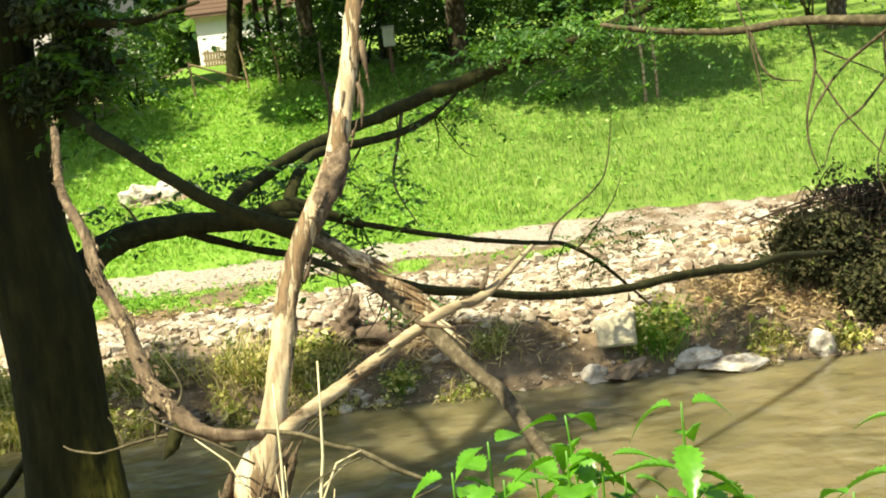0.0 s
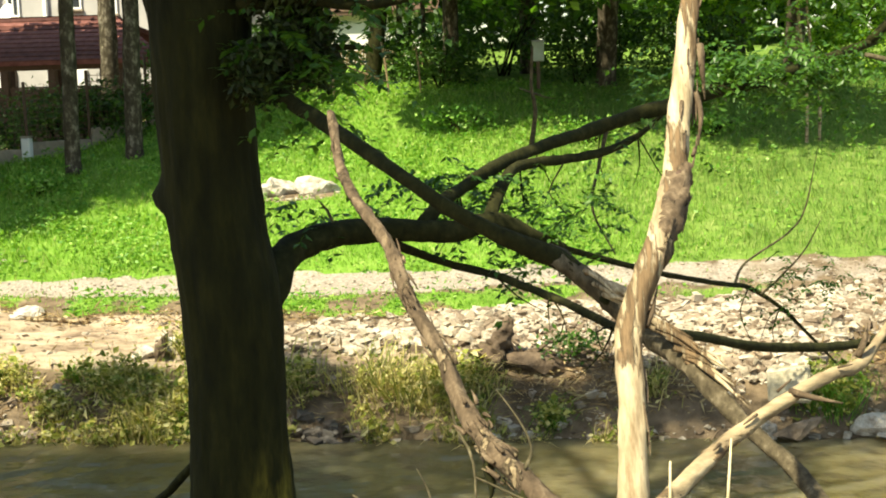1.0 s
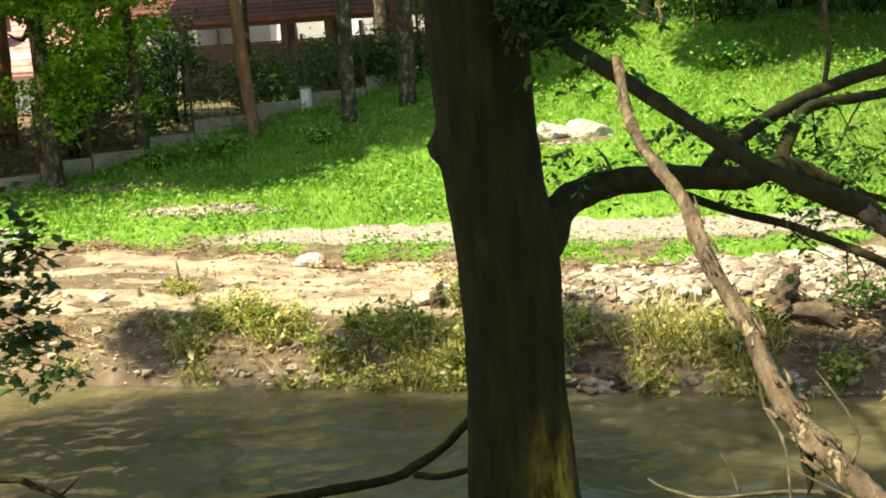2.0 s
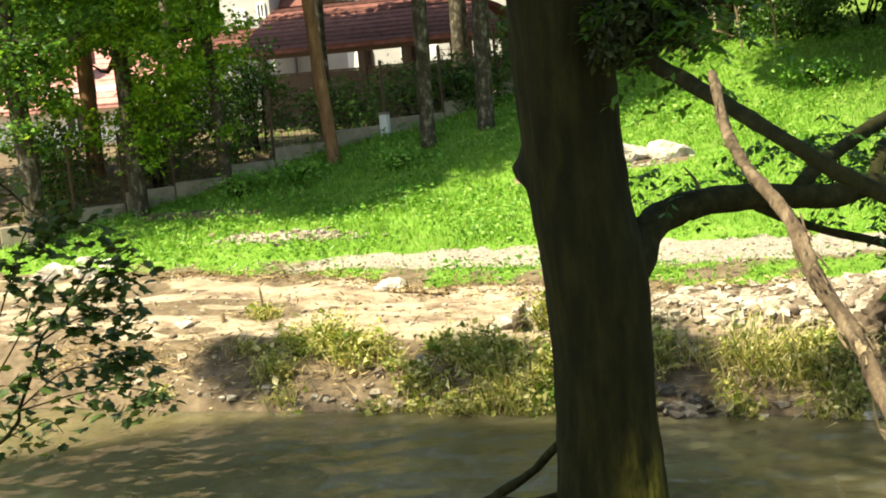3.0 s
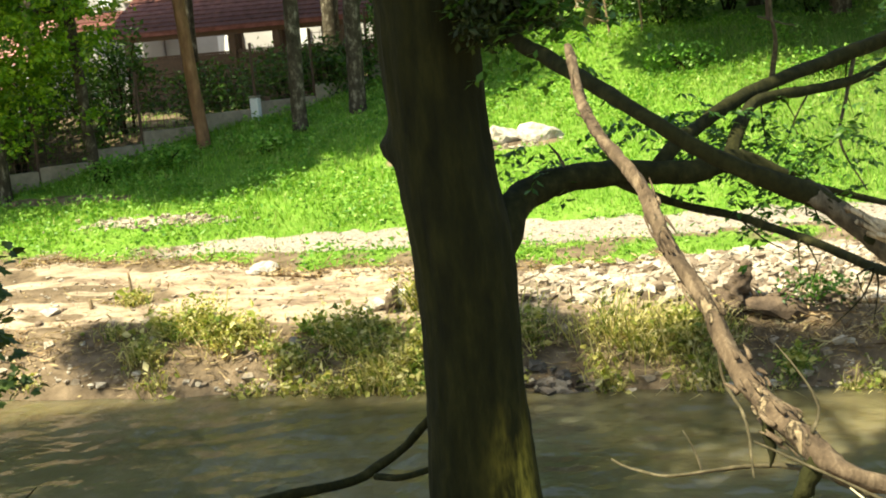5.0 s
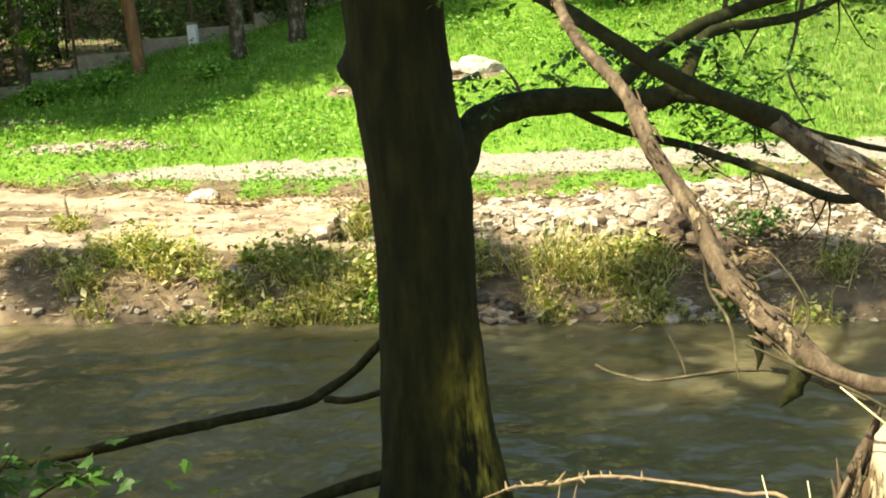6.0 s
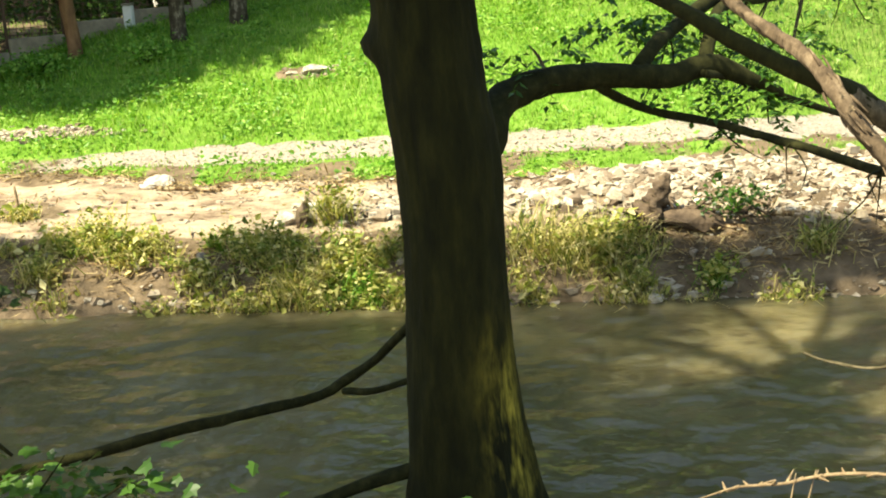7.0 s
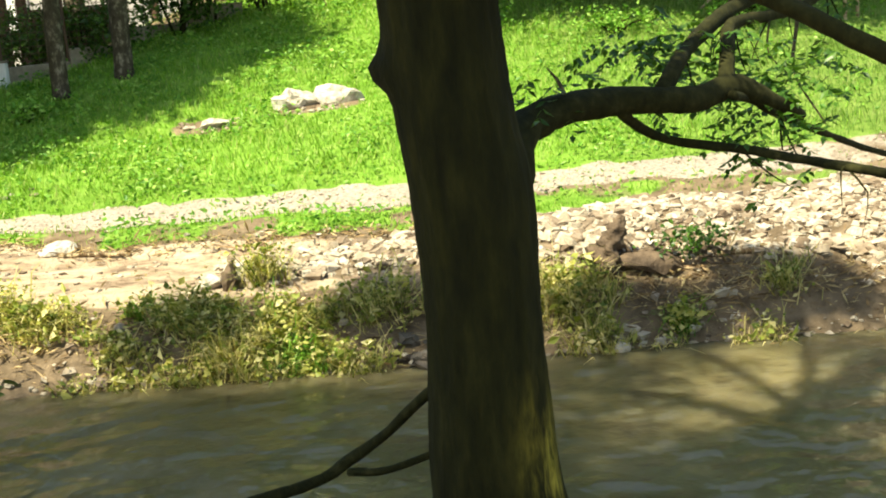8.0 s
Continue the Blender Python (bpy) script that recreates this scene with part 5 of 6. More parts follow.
tree_thing("field_tree", 1.2, 29.8, straight(8, 0.22, (0.2, -1.2)), GREYBARK, ((0.0, 26.0, 7.0), (2.7, 2.0, 1.2), 260), 0.25, "broad shady tree at the top of the meadow", 210, per=52)
tree_thing("field_tree", 5.2, 29.0, straight(8, 0.20, (0.2, -1.2)), GREYBARK, ((3.4, 25.0, 6.8), (2.6, 2.0, 1.3), 260), 0.25, "spreading tree with low boughs over the meadow", 211, per=52)
tree_thing("field_tree", 9.6, 28.2, straight(8, 0.20, (0.2, -0.6)), GREYBARK, ((8.6, 26.2, 7.4), (2.0, 1.8, 1.4), 80), 0.25, "sunlit tree at the meadow's upper edge", 212, per=30)
for dx, rad in ((0.0, 0.075), (0.27, 0.05), (0.62, 0.06)):
    tree_thing("slim_tree", -3.83 + dx, 32.6 + dx * 0.3, straight(7, rad, (0.1 - dx * 0.3, 0.0)), GREYBARK, ((-3.83 + dx, 33.4, 9.0), (0.9, 0.9, 0.7), 26), 0.2, "slim dark-stemmed tree at the wood's edge", 240 + int(dx * 10), 2)
for dx in (0.0, 0.26):
    tree_thing("sapling", 4.72 + dx, 24.95 + dx * 0.5, [(0, 0, -0.1, 0.035), (-0.02, 0, 1.0, 0.03), (-0.16 - dx * 0.3, 0, 2.2, 0.025), (-0.3, 0, 3.6, 0.015)], SIDEWOOD, ((4.5 + dx, 25.0, 6.6), (0.7, 0.7, 0.6), 14), 0.12, "thin pale bare sapling stem in the meadow", 213 + int(dx * 10), 1)
# Two trees added so their unseen crowns shade the shrubs.
tree_thing("field_tree", -0.6, 33.2, straight(8, 0.2, (0.0, -0.8)), GREYBARK, ((-1.4, 30.4, 8.4), (3.0, 2.0, 1.6), 150), 0.25, "shady tree in the wood above the meadow", 231, per=70)
tree_thing("field_tree", 4.6, 33.0, straight(8, 0.2, (0.0, -0.8)), GREYBARK, ((3.6, 30.0, 8.4), (3.0, 2.0, 1.6), 150), 0.25, "shady tree in the wood above the meadow", 232, per=70)
# near-bank trees out of view that shade the trunk and the water
tree_thing("shade_tree", -5.6, 4.2, straight(8, 0.22, (0.2, 0.2)), LIMB, ((-5.7, 5.3, 8.4), (2.2, 1.7, 1.4), 200), 0.13, "tall near-bank tree in full leaf", 221, 6, LOCUST, 95, 0.38, extra=[((-3.1, 5.1, 8.2), 0.95)])
tree_thing("shade_tree", -8.4, 5.0, straight(8, 0.18, (-0.4, 2.6)), LIMB, ((-9.4, 8.3, 8.5), (3.8, 1.7, 1.0), 145), 0.12, "near-bank tree in full leaf", 224, 6, LOCUST, 230, 0.45, extra=[((-12.8, 8.1, 8.4), 1.2), ((-10.3, 6.2, 8.3), 1.3), ((-8.2, 6.0, 8.3), 1.2), ((-10.9, 9.1, 8.4), 0.95), ((-9.0, 8.8, 8.4), 0.9), ((-6.2, 7.2, 8.3), 0.8), ((-8.8, 11.35, 8.0), 0.55), ((-11.75, 11.4, 8.0), 0.7)])


# ---- shrubs along the back of the meadow ----
def shrub(name, x, y, rx, ry, h, n, leaf, mat, label, seed, per=20, stems=6):
    r = np.random.default_rng(seed)
    z0 = float(gz(x, y))
    ob = thing(name, x, y, z0, label, "shrub", "shrubs behind the meadow")
    paths = []
    for i in range(stems):
        a = r.uniform(0, 6.283)
        e = np.array([x + math.cos(a) * rx * 0.7, y + math.sin(a) * ry * 0.7, z0 + h * r.uniform(0.5, 0.9)])
        paths.append([(x + r.normal(0, 0.08), y + r.normal(0, 0.08), z0 - 0.05, 0.03), (*((np.array([x, y, z0]) + e) / 2 + [0, 0, h * 0.12]), 0.02), (*e, 0.006)])
    tubes("stem_tangle", paths, LIMB, ob, 5, 0.25, 0.06, seed)["kind"] = "stuff"
    P = clumps((x, y, z0 + h * 0.52), (rx, ry, h * 0.5), n, per, 0.16, seed + 1, 0.2)
    foliage("leaves", P[P[:, 2] > z0 + 0.02], leaf, mat, ob, seed + 2, 0.7)
    return ob


# Several DARKLEAF shrubs fill spots that are only dark with shade.
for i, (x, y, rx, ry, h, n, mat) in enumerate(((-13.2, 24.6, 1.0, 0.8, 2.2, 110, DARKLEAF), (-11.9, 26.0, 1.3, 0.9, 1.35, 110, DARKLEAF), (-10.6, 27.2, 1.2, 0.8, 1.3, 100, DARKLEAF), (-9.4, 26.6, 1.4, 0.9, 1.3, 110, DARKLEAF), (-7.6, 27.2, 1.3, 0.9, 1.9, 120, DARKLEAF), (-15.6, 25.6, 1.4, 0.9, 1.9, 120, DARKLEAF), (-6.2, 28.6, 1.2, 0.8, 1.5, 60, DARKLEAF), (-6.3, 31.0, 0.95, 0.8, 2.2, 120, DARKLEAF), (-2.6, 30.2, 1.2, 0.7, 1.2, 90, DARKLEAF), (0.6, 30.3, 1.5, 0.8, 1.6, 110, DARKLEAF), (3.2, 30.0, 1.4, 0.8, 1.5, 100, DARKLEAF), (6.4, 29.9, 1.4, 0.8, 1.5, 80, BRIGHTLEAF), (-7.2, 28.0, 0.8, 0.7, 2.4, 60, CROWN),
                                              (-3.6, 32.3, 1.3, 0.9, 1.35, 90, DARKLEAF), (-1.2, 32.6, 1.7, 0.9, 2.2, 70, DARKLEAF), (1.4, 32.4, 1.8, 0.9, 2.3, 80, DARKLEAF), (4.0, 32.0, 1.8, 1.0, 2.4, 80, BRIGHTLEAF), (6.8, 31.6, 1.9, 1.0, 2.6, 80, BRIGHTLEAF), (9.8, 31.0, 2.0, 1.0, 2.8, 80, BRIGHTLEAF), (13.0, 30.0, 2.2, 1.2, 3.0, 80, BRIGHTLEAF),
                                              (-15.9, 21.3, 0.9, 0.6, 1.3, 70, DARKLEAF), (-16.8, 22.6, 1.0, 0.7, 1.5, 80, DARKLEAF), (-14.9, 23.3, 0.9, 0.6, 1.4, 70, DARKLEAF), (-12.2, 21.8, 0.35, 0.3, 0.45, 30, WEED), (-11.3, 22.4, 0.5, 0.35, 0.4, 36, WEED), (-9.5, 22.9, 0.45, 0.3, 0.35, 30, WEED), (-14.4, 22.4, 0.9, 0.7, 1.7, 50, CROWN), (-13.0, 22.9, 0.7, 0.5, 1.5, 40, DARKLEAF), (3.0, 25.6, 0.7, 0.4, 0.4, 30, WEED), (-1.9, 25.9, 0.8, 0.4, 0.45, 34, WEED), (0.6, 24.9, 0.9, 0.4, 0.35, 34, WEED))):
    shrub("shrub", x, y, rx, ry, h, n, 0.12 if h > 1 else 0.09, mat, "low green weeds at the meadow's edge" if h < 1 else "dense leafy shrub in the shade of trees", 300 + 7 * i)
far_pts = []
for i in range(84):
    x, y = rng.uniform(-60, 55), rng.uniform(50, 66)
    far_pts.append(clumps((x, y, float(gz(x, y)) + 8.0), (4.5, 3.0, 9.0), 80, 10, 0.7, 900 + i, 0.3))
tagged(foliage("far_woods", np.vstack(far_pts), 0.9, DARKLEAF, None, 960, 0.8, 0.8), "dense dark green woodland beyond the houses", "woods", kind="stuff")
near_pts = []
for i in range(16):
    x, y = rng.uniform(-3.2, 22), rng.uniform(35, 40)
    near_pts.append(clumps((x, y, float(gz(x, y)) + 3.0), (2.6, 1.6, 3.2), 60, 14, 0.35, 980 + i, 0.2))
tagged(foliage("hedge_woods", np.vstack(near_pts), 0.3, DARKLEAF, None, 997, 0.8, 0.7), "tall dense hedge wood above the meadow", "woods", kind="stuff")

# ---- houses ----
def tile_roof(parent, x0, x1, y0, z0, y1, z1, mat, course=0.32, top=None):
    """A single roof slope rising from (y0, z0) to (y1, z1), with lapped courses of tiles as pieces. top: the ridge's ends, where it is hipped or raked."""
    t0, t1 = top or (x0, x1)
    slab = bmesh.new()
    vs = [slab.verts.new(p) for p in ((x0, y0, z0 - 0.10), (x1, y0, z0 - 0.10), (t1, y1, z1 - 0.10), (t0, y1, z1 - 0.10), (x0, y0, z0), (x1, y0, z0), (t1, y1, z1), (t0, y1, z1))]
    for f in ((0, 3, 2, 1), (4, 5, 6, 7), (0, 1, 5, 4), (1, 2, 6, 5), (2, 3, 7, 6), (3, 0, 4, 7)):
        slab.faces.new([vs[i] for i in f])
    org = Vector(parent.location)
    bmesh.ops.translate(slab, vec=-org, verts=slab.verts)
    roof = part("roof", slab, mat, parent)
    n = max(1, int(math.hypot(y1 - y0, z1 - z0) / course))
    for i in range(n):
        a, b = i / n, (i + 1) / n + 0.02
        bm = bmesh.new()
        xa, xb, xc, xd = x0 + (t0 - x0) * a, x1 + (t1 - x1) * a, x1 + (t1 - x1) * b, x0 + (t0 - x0) * b
        P = [(xa - 0.02, y0 + (y1 - y0) * a - 0.02, z0 + (z1 - z0) * a + 0.035), (xb + 0.02, y0 + (y1 - y0) * a - 0.02, z0 + (z1 - z0) * a + 0.035), (xc + 0.02, y0 + (y1 - y0) * b, z0 + (z1 - z0) * b + 0.008), (xd - 0.02, y0 + (y1 - y0) * b, z0 + (z1 - z0) * b + 0.008)]
        lo = [bm.verts.new(Vector(p) - org - Vector((0, 0, 0.03))) for p in P]
        hi = [bm.verts.new(Vector(p) - org) for p in P]
        bm.faces.new(hi)
        bm.faces.new([lo[0], lo[1], hi[1], hi[0]])
        part("tile_course", bm, mat, roof)
    return roof


def window(parent, x, y, z, w, h):
    ox, oy, oz = parent.location
    bm = bmesh.new()
    x, y, z = x - ox, y - oy, z - oz
    for a in ((x - w / 2, x - w / 2 + 0.06, z, z + h), (x + w / 2 - 0.06, x + w / 2, z, z + h), (x - w / 2 + 0.06, x + w / 2 - 0.06, z, z + 0.06), (x - w / 2 + 0.06, x + w / 2 - 0.06, z + h - 0.06, z + h), (x - 0.025, x + 0.025, z + 0.06, z + h - 0.06)):
        add_box(bm, a[0], a[1], y - 0.05, y + 0.02, a[2], a[3])
    frame_ob = part("window", bm, WHITEPAINT, parent)
    box_part("pane", x - w / 2 + 0.05, x + w / 2 - 0.05, y - 0.015, y - 0.005, z + 0.05, z + h - 0.05, GLASS, frame_ob, bevel=0)
    box_part("sill", x - w / 2 - 0.06, x + w / 2 + 0.06, y - 0.12, y + 0.0, z - 0.06, z - 0.004, CONCRETE, frame_ob, bevel=0)


def wall_box(parent, name, x0, x1, y0, y1, z0, z1, mat, label="", bevel=0.01):
    ox, oy, oz = parent.location
    return box_part(name, x0 - ox, x1 - ox, y0 - oy, y1 - oy, z0 - oz, z1 - oz, mat, parent, label, bevel)


pavilion = thing("pavilion", -14.4, 36.0, 2.5, "open timber pavilion with a red tiled roof and boarded rail", "pavilion")
tile_roof(pavilion, -18.5, -10.2, 33.7, 4.85, 36.0, 6.12, TILE, 0.24, (-18.35, -12.3))
tile_roof(pavilion, -18.5, -10.2, 38.3, 4.85, 36.008, 6.12, TILE, 0.5, (-18.35, -12.3))
for x in (-17.9, -16.2, -14.72, -13.4, -12.9, -11.6, -10.5):
    wall_box(pavilion, "post", x - 0.11, x + 0.11, 33.9, 34.12, 2.4, 4.80, DARKWOOD)
    wall_box(pavilion, "post", x - 0.09, x + 0.09, 37.9, 38.1, 2.4, 4.80, DARKWOOD)
wall_box(pavilion, "beam", -18.2, -10.3, 33.88, 34.1, 4.62, 4.76, DARKWOOD, bevel=0.005)
for a, b in ((-17.78, -16.33), (-16.07, -14.85), (-14.59, -13.53), (-12.77, -11.73), (-11.47, -10.63)):
    wall_box(pavilion, "balustrade", a, b, 33.95, 34.05, 2.45, 4.12, DARKWOOD)
    wall_box(pavilion, "rail", a, b, 33.93, 34.07, 4.124, 4.18, DARKWOOD, bevel=0.005)
house = thing("house", -14.2, 42.0, 2.5, "white plastered house with a steep red roof and dormer", "house")
wall_box(house, "wall", -20.0, -10.0, 40.5, 46.0, 2.4, 9.0, SHADEDPLASTER)
tile_roof(house, -20.0, -18.75, 39.4, 6.1, 40.49, 7.6, TILE, 0.3, (-20.0, -17.4))
wall_box(house, "dormer", -19.4, -18.6, 39.55, 40.2, 6.95, 7.35, DARKWOOD, "dark timber dormer in the red roof")
for x in (-17.1, -13.9):
    window(house, x, 40.48, 6.42, 0.42, 1.1)
window(house, -15.2, 40.48, 6.6, 0.7, 1.0)
wall_box(house, "downpipe", -16.1, -15.95, 40.36, 40.48, 2.5, 8.8, WHITEPAINT, "white downpipe", 0.03)
for x, w in ((-17.6, 0.9), (-15.4, 1.2)):
    wall_box(house, "door", x - w / 2, x + w / 2, 40.42, 40.49, 2.5, 4.7, WHITEPAINT, "white painted door behind the pavilion")
wing = thing("house_wing", -20.6, 41.0, 2.5, "white side wing with small dark windows and lean-to roof", "house")
wall_box(wing, "wall", -21.9, -20.05, 39.0, 46.0, 2.4, 8.4, SHADEDPLASTER)
for x, z, w in ((-21.3, 5.92, 0.2), (-21.04, 5.9, 0.2), (-20.36, 6.06, 0.32)):
    window(wing, x, 38.98, z, w, 0.5)
tile_roof(wing, -22.2, -20.6, 38.1, 5.28, 38.98, 5.75, TILE)
cottage = thing("cottage", -25.6, 33.0, 2.3, "low cottage with a faded red tiled roof among trees", "house")
wall_box(cottage, "wall", -28.0, -20.8, 33.6, 38.0, 2.2, 4.3, PLASTER)
tile_roof(cottage, -28.4, -21.2, 33.0, 3.75, 36.0, 5.5, PALETILE)
window(cottage, -24.2, 33.58, 2.9, 0.8, 0.9)
wall_box(cottage, "roof_window", -24.6, -23.9, 34.0, 34.5, 4.98, 5.4, GLASS, "small dark roof window")
white = thing("white_house", -5.8, 45.0, 4.2, "bright white house with a brown eave behind trees", "house")
wall_box(white, "wall", -7.15, -4.2, 42.0, 48.0, 3.9, 6.45, PLASTER)
tile_roof(white, -7.4, -3.6, 41.7, 6.3, 45.0, 8.0, DARKWOOD)

dish = thing("satellite_dish", -15.8, 36.0, 5.92, "round white satellite dish on a bracket above the roof", "satellite dish")
bm = bmesh.new()
bmesh.ops.create_uvsphere(bm, u_segments=20, v_segments=12, radius=0.42)
bmesh.ops.delete(bm, geom=[v for v in bm.verts if v.co.z > -0.28], context="VERTS")
bmesh.ops.rotate(bm, verts=bm.verts, matrix=Euler((radians(70), 0, radians(-25))).to_matrix())
bmesh.ops.translate(bm, verts=bm.verts, vec=(0, 0.34, 0.50))
bmesh.ops.solidify(bm, geom=bm.faces[:], thickness=0.02)
part("reflector", bm, WHITEPAINT, dish, smooth=True)
V, F = tube_geo([(0, 0, 0, 0.025), (0, 0, 0.45, 0.025), (0, -0.06, 0.5, 0.02)], 8, 0.1, 0.0)
put("bracket", fast_mesh("bracket", V, F, True), STEEL, dish)
V, F = tube_geo([(0, 0.0, 0.3, 0.012), (0.06, -0.3, 0.42, 0.012), (0.08, -0.38, 0.5, 0.03)], 6, 0.1, 0.0)
put("feed_arm", fast_mesh("feed_arm", V, F, True), STEEL, dish)

# ---- yard fence: low wall, posts, wire ----
FENCE = [(-17.2, 18.9), (-15.0, 20.5), (-12.95, 22.5), (-11.4, 24.0), (-10.45, 24.95), (-8.6, 26.9), (-6.6, 28.6)]
fence = thing("yard_fence", -12.95, 22.5, float(gz(-12.95, 22.5)), "low concrete fence wall with posts and dark wire mesh", "fence")
for (xa, ya), (xb, yb) in zip(FENCE[:-1], FENCE[1:]):
    ln = math.hypot(xb - xa, yb - ya)
    n = max(1, round(ln / 1.1))
    for i in range(n):
        u, v = i / n, (i + 1) / n
        pa, pb = np.array([xa + (xb - xa) * u, ya + (yb - ya) * u]), np.array([xa + (xb - xa) * v, ya + (yb - ya) * v])
        za = float(min(gz(*pa), gz(*pb)))
        a = math.atan2(pb[1] - pa[1], pb[0] - pa[0])
        mid = (pa + pb) / 2
        M = Matrix.Translation((mid[0], mid[1], za)) @ Matrix.Rotation(a, 4, "Z")
        M = Matrix.Translation(-Vector(fence.location)) @ M
        L = float(np.linalg.norm(pb - pa))
        bm = add_box(bmesh.new(), -L / 2 + 0.012, L / 2 - 0.012, -0.08, 0.08, -0.2, 0.36 + 0.03 * math.sin(i * 2.1), 0.015)
        bm.transform(M)
        part("wall_panel", bm, CONCRETE, fence)
        bm = add_box(bmesh.new(), -L / 2 - 0.025, -L / 2 + 0.025, -0.03, 0.03, 0.1, 1.55, 0.005)
        bm.transform(M)
        part("post", bm, DARKWOOD, fence)
        wires = []
        for k in range(9):
            wires.append([(-L / 2, 0, 0.45 + k * 0.125, 0.006), (0, 0, 0.44 + k * 0.125, 0.006), (L / 2, 0, 0.45 + k * 0.125, 0.006)])
        for k in range(8):
            wires.append([(-L / 2 + (k + 0.5) * L / 8, 0, 0.4, 0.006), (-L / 2 + (k + 0.5) * L / 8, 0, 0.9, 0.006), (-L / 2 + (k + 0.5) * L / 8, 0, 1.5, 0.006)])
        VV, FF, c = [], [], 0
        for w in wires:
            V, F = tube_geo(w, 4, 0.6, 0.0)
            VV.append(V)
            FF.append(F + c)
            c += len(V)
        me = fast_mesh("wire_mesh", np.vstack(VV), np.vstack(FF))
        me.transform(M)
        put("wire_mesh", me, DARKWOOD, fence)
pillar = thing("gate_pillar", -10.42, 24.86, float(gz(-10.42, 24.86)), "short white painted pillar at the fence", "pillar")
box_part("shaft", -0.09, 0.09, -0.09, 0.09, -0.1, 0.46, WHITEPAINT, pillar, bevel=0.02)
box_part("cap", -0.105, 0.105, -0.105, 0.105, 0.464, 0.50, CONCRETE, pillar, bevel=0.015)

# timber palings and slanting rails near the white house
paling = thing("paling_fence", -6.0, 40.0, float(gz(-6, 40)), "weathered upright timber paling fence before the white house", "fence")
for i in range(34):
    x = -6.6 + i * 0.09
    h = 0.50 + 0.08 * math.sin(i * 1.7) + 0.05 * math.sin(i * 5.1)
    z = float(gz(x, 40.0))
    wall_box(paling, "paling", x - 0.035, x + 0.035, 39.97, 40.01, z - 0.1, z + h, TWIG, bevel=0.004)
for h in (0.15, 0.38):
    wall_box(paling, "rail", -6.7, -3.5, 40.014, 40.06, float(gz(-6, 40)) + h, float(gz(-6, 40)) + h + 0.07, TWIG, bevel=0.004)
stakes = thing("rail_stakes", -4.7, 28.6, float(gz(-4.7, 28.6)), "grey wooden stakes with slanting rails in the meadow", "stakes")
zs = float(gz(-4.8, 28.5))
for pts in ([(-4.82, 28.5, zs - 0.1, 0.03), (-4.86, 28.5, zs + 0.45, 0.03), (-4.9, 28.5, zs + 0.95, 0.026)], [(-4.9, 28.5, zs + 0.9, 0.025), (-4.3, 28.7, zs + 0.65, 0.025), (-3.7, 28.9, zs + 0.4, 0.02)], [(-4.88, 28.55, zs + 0.7, 0.022), (-4.4, 28.8, zs + 0.4, 0.022), (-4.1, 28.9, zs + 0.15, 0.02)],
            [(-3.7, 29.2, zs - 0.1, 0.028), (-3.75, 29.2, zs + 0.6, 0.026), (-3.85, 29.2, zs + 1.3, 0.022)], [(-3.0, 29.4, zs - 0.1, 0.028), (-3.03, 29.4, zs + 0.6, 0.026), (-3.1, 29.4, zs + 1.2, 0.022)]):
    tube("stake", pts, TWIG, stakes, 7, 0.15, 0.08, 0.3, 411)

stick = thing("dry_stick", 2.38, 26.2, float(gz(2.38, 26.2)), "pale dry stick leaning in the shaded grass", "stick")
tube("stick", [(2.34, 26.22, stick.location.z - 0.05, 0.02), (2.60, 26.22, 3.26, 0.019), (2.87, 26.23, 3.36, 0.017), (3.15, 26.23, 3.50, 0.014), (3.40, 26.23, 3.54, 0.008)], SIDEWOOD, stick, 7, 0.06, 0.12, 0.6, 412)

meter = thing("meter_box", -0.33, 28.2, float(gz(-0.33, 28.2)), "pale grey-green utility box on a short post", "utility box")
mz = 4.43 - meter.location.z
box_part("post", -0.04, 0.04, -0.04, 0.04, -0.2, mz - 0.004, DARKWOOD, meter)
CABINET = plain("pale_cabinet_paint", (0.42, 0.47, 0.40), 0.5)
box_part("cabinet", -0.13, 0.13, -0.11, 0.11, mz, mz + 0.42, CABINET, meter, bevel=0.012)
box_part("lid", -0.15, 0.15, -0.13, 0.13, mz + 0.424, mz + 0.45, STEEL, meter, bevel=0.004)
box_part("door", -0.11, 0.11, -0.122, -0.113, mz + 0.03, mz + 0.39, CABINET, meter, bevel=0.002)

# ---- stones ----
rock_thing("boulder", -4.85, 22.62, (0.78, 0.55, 0.42), "pale weathered boulder lying in the grass", 501, mat=WHITESTONE)
rock_thing("boulder", -4.28, 22.66, (0.80, 0.5, 0.48), "pale weathered boulder lying in the grass", 502, spin=30, mat=WHITESTONE)
rock_thing("boulder", -5.15, 22.5, (0.4, 0.35, 0.3), "small pale boulder lying in the grass", 503, mat=WHITESTONE)
rock_thing("rock", -6.2, 22.1, (0.45, 0.3, 0.2), "flat pale stone in a bare patch", 504, mat=WHITESTONE)
for i, (x, y, w) in enumerate(((-13.5, 18.45, 0.5), (-13.0, 18.3, 0.38), (-14.2, 18.5, 0.6), (-12.6, 18.25, 0.3))):
    rock_thing("boulder", x, y, (w, w * 0.7, w * 0.55), "white boulder lying at the edge of the turf", 530 + i, mat=WHITESTONE)
rock_thing("slab_rock", -7.52, 17.5, (0.42, 0.30, 0.18), "white flat slab of stone on the sand", 505, tip=(8, 0), mat=WHITESTONE)
rock_thing("slab_rock", -5.12, 15.95, (0.16, 0.40, 0.46), "upright brown-grey slab standing in the bank", 506, mat=EARTH, tip=(0, 16), spin=20, sink=0.2)
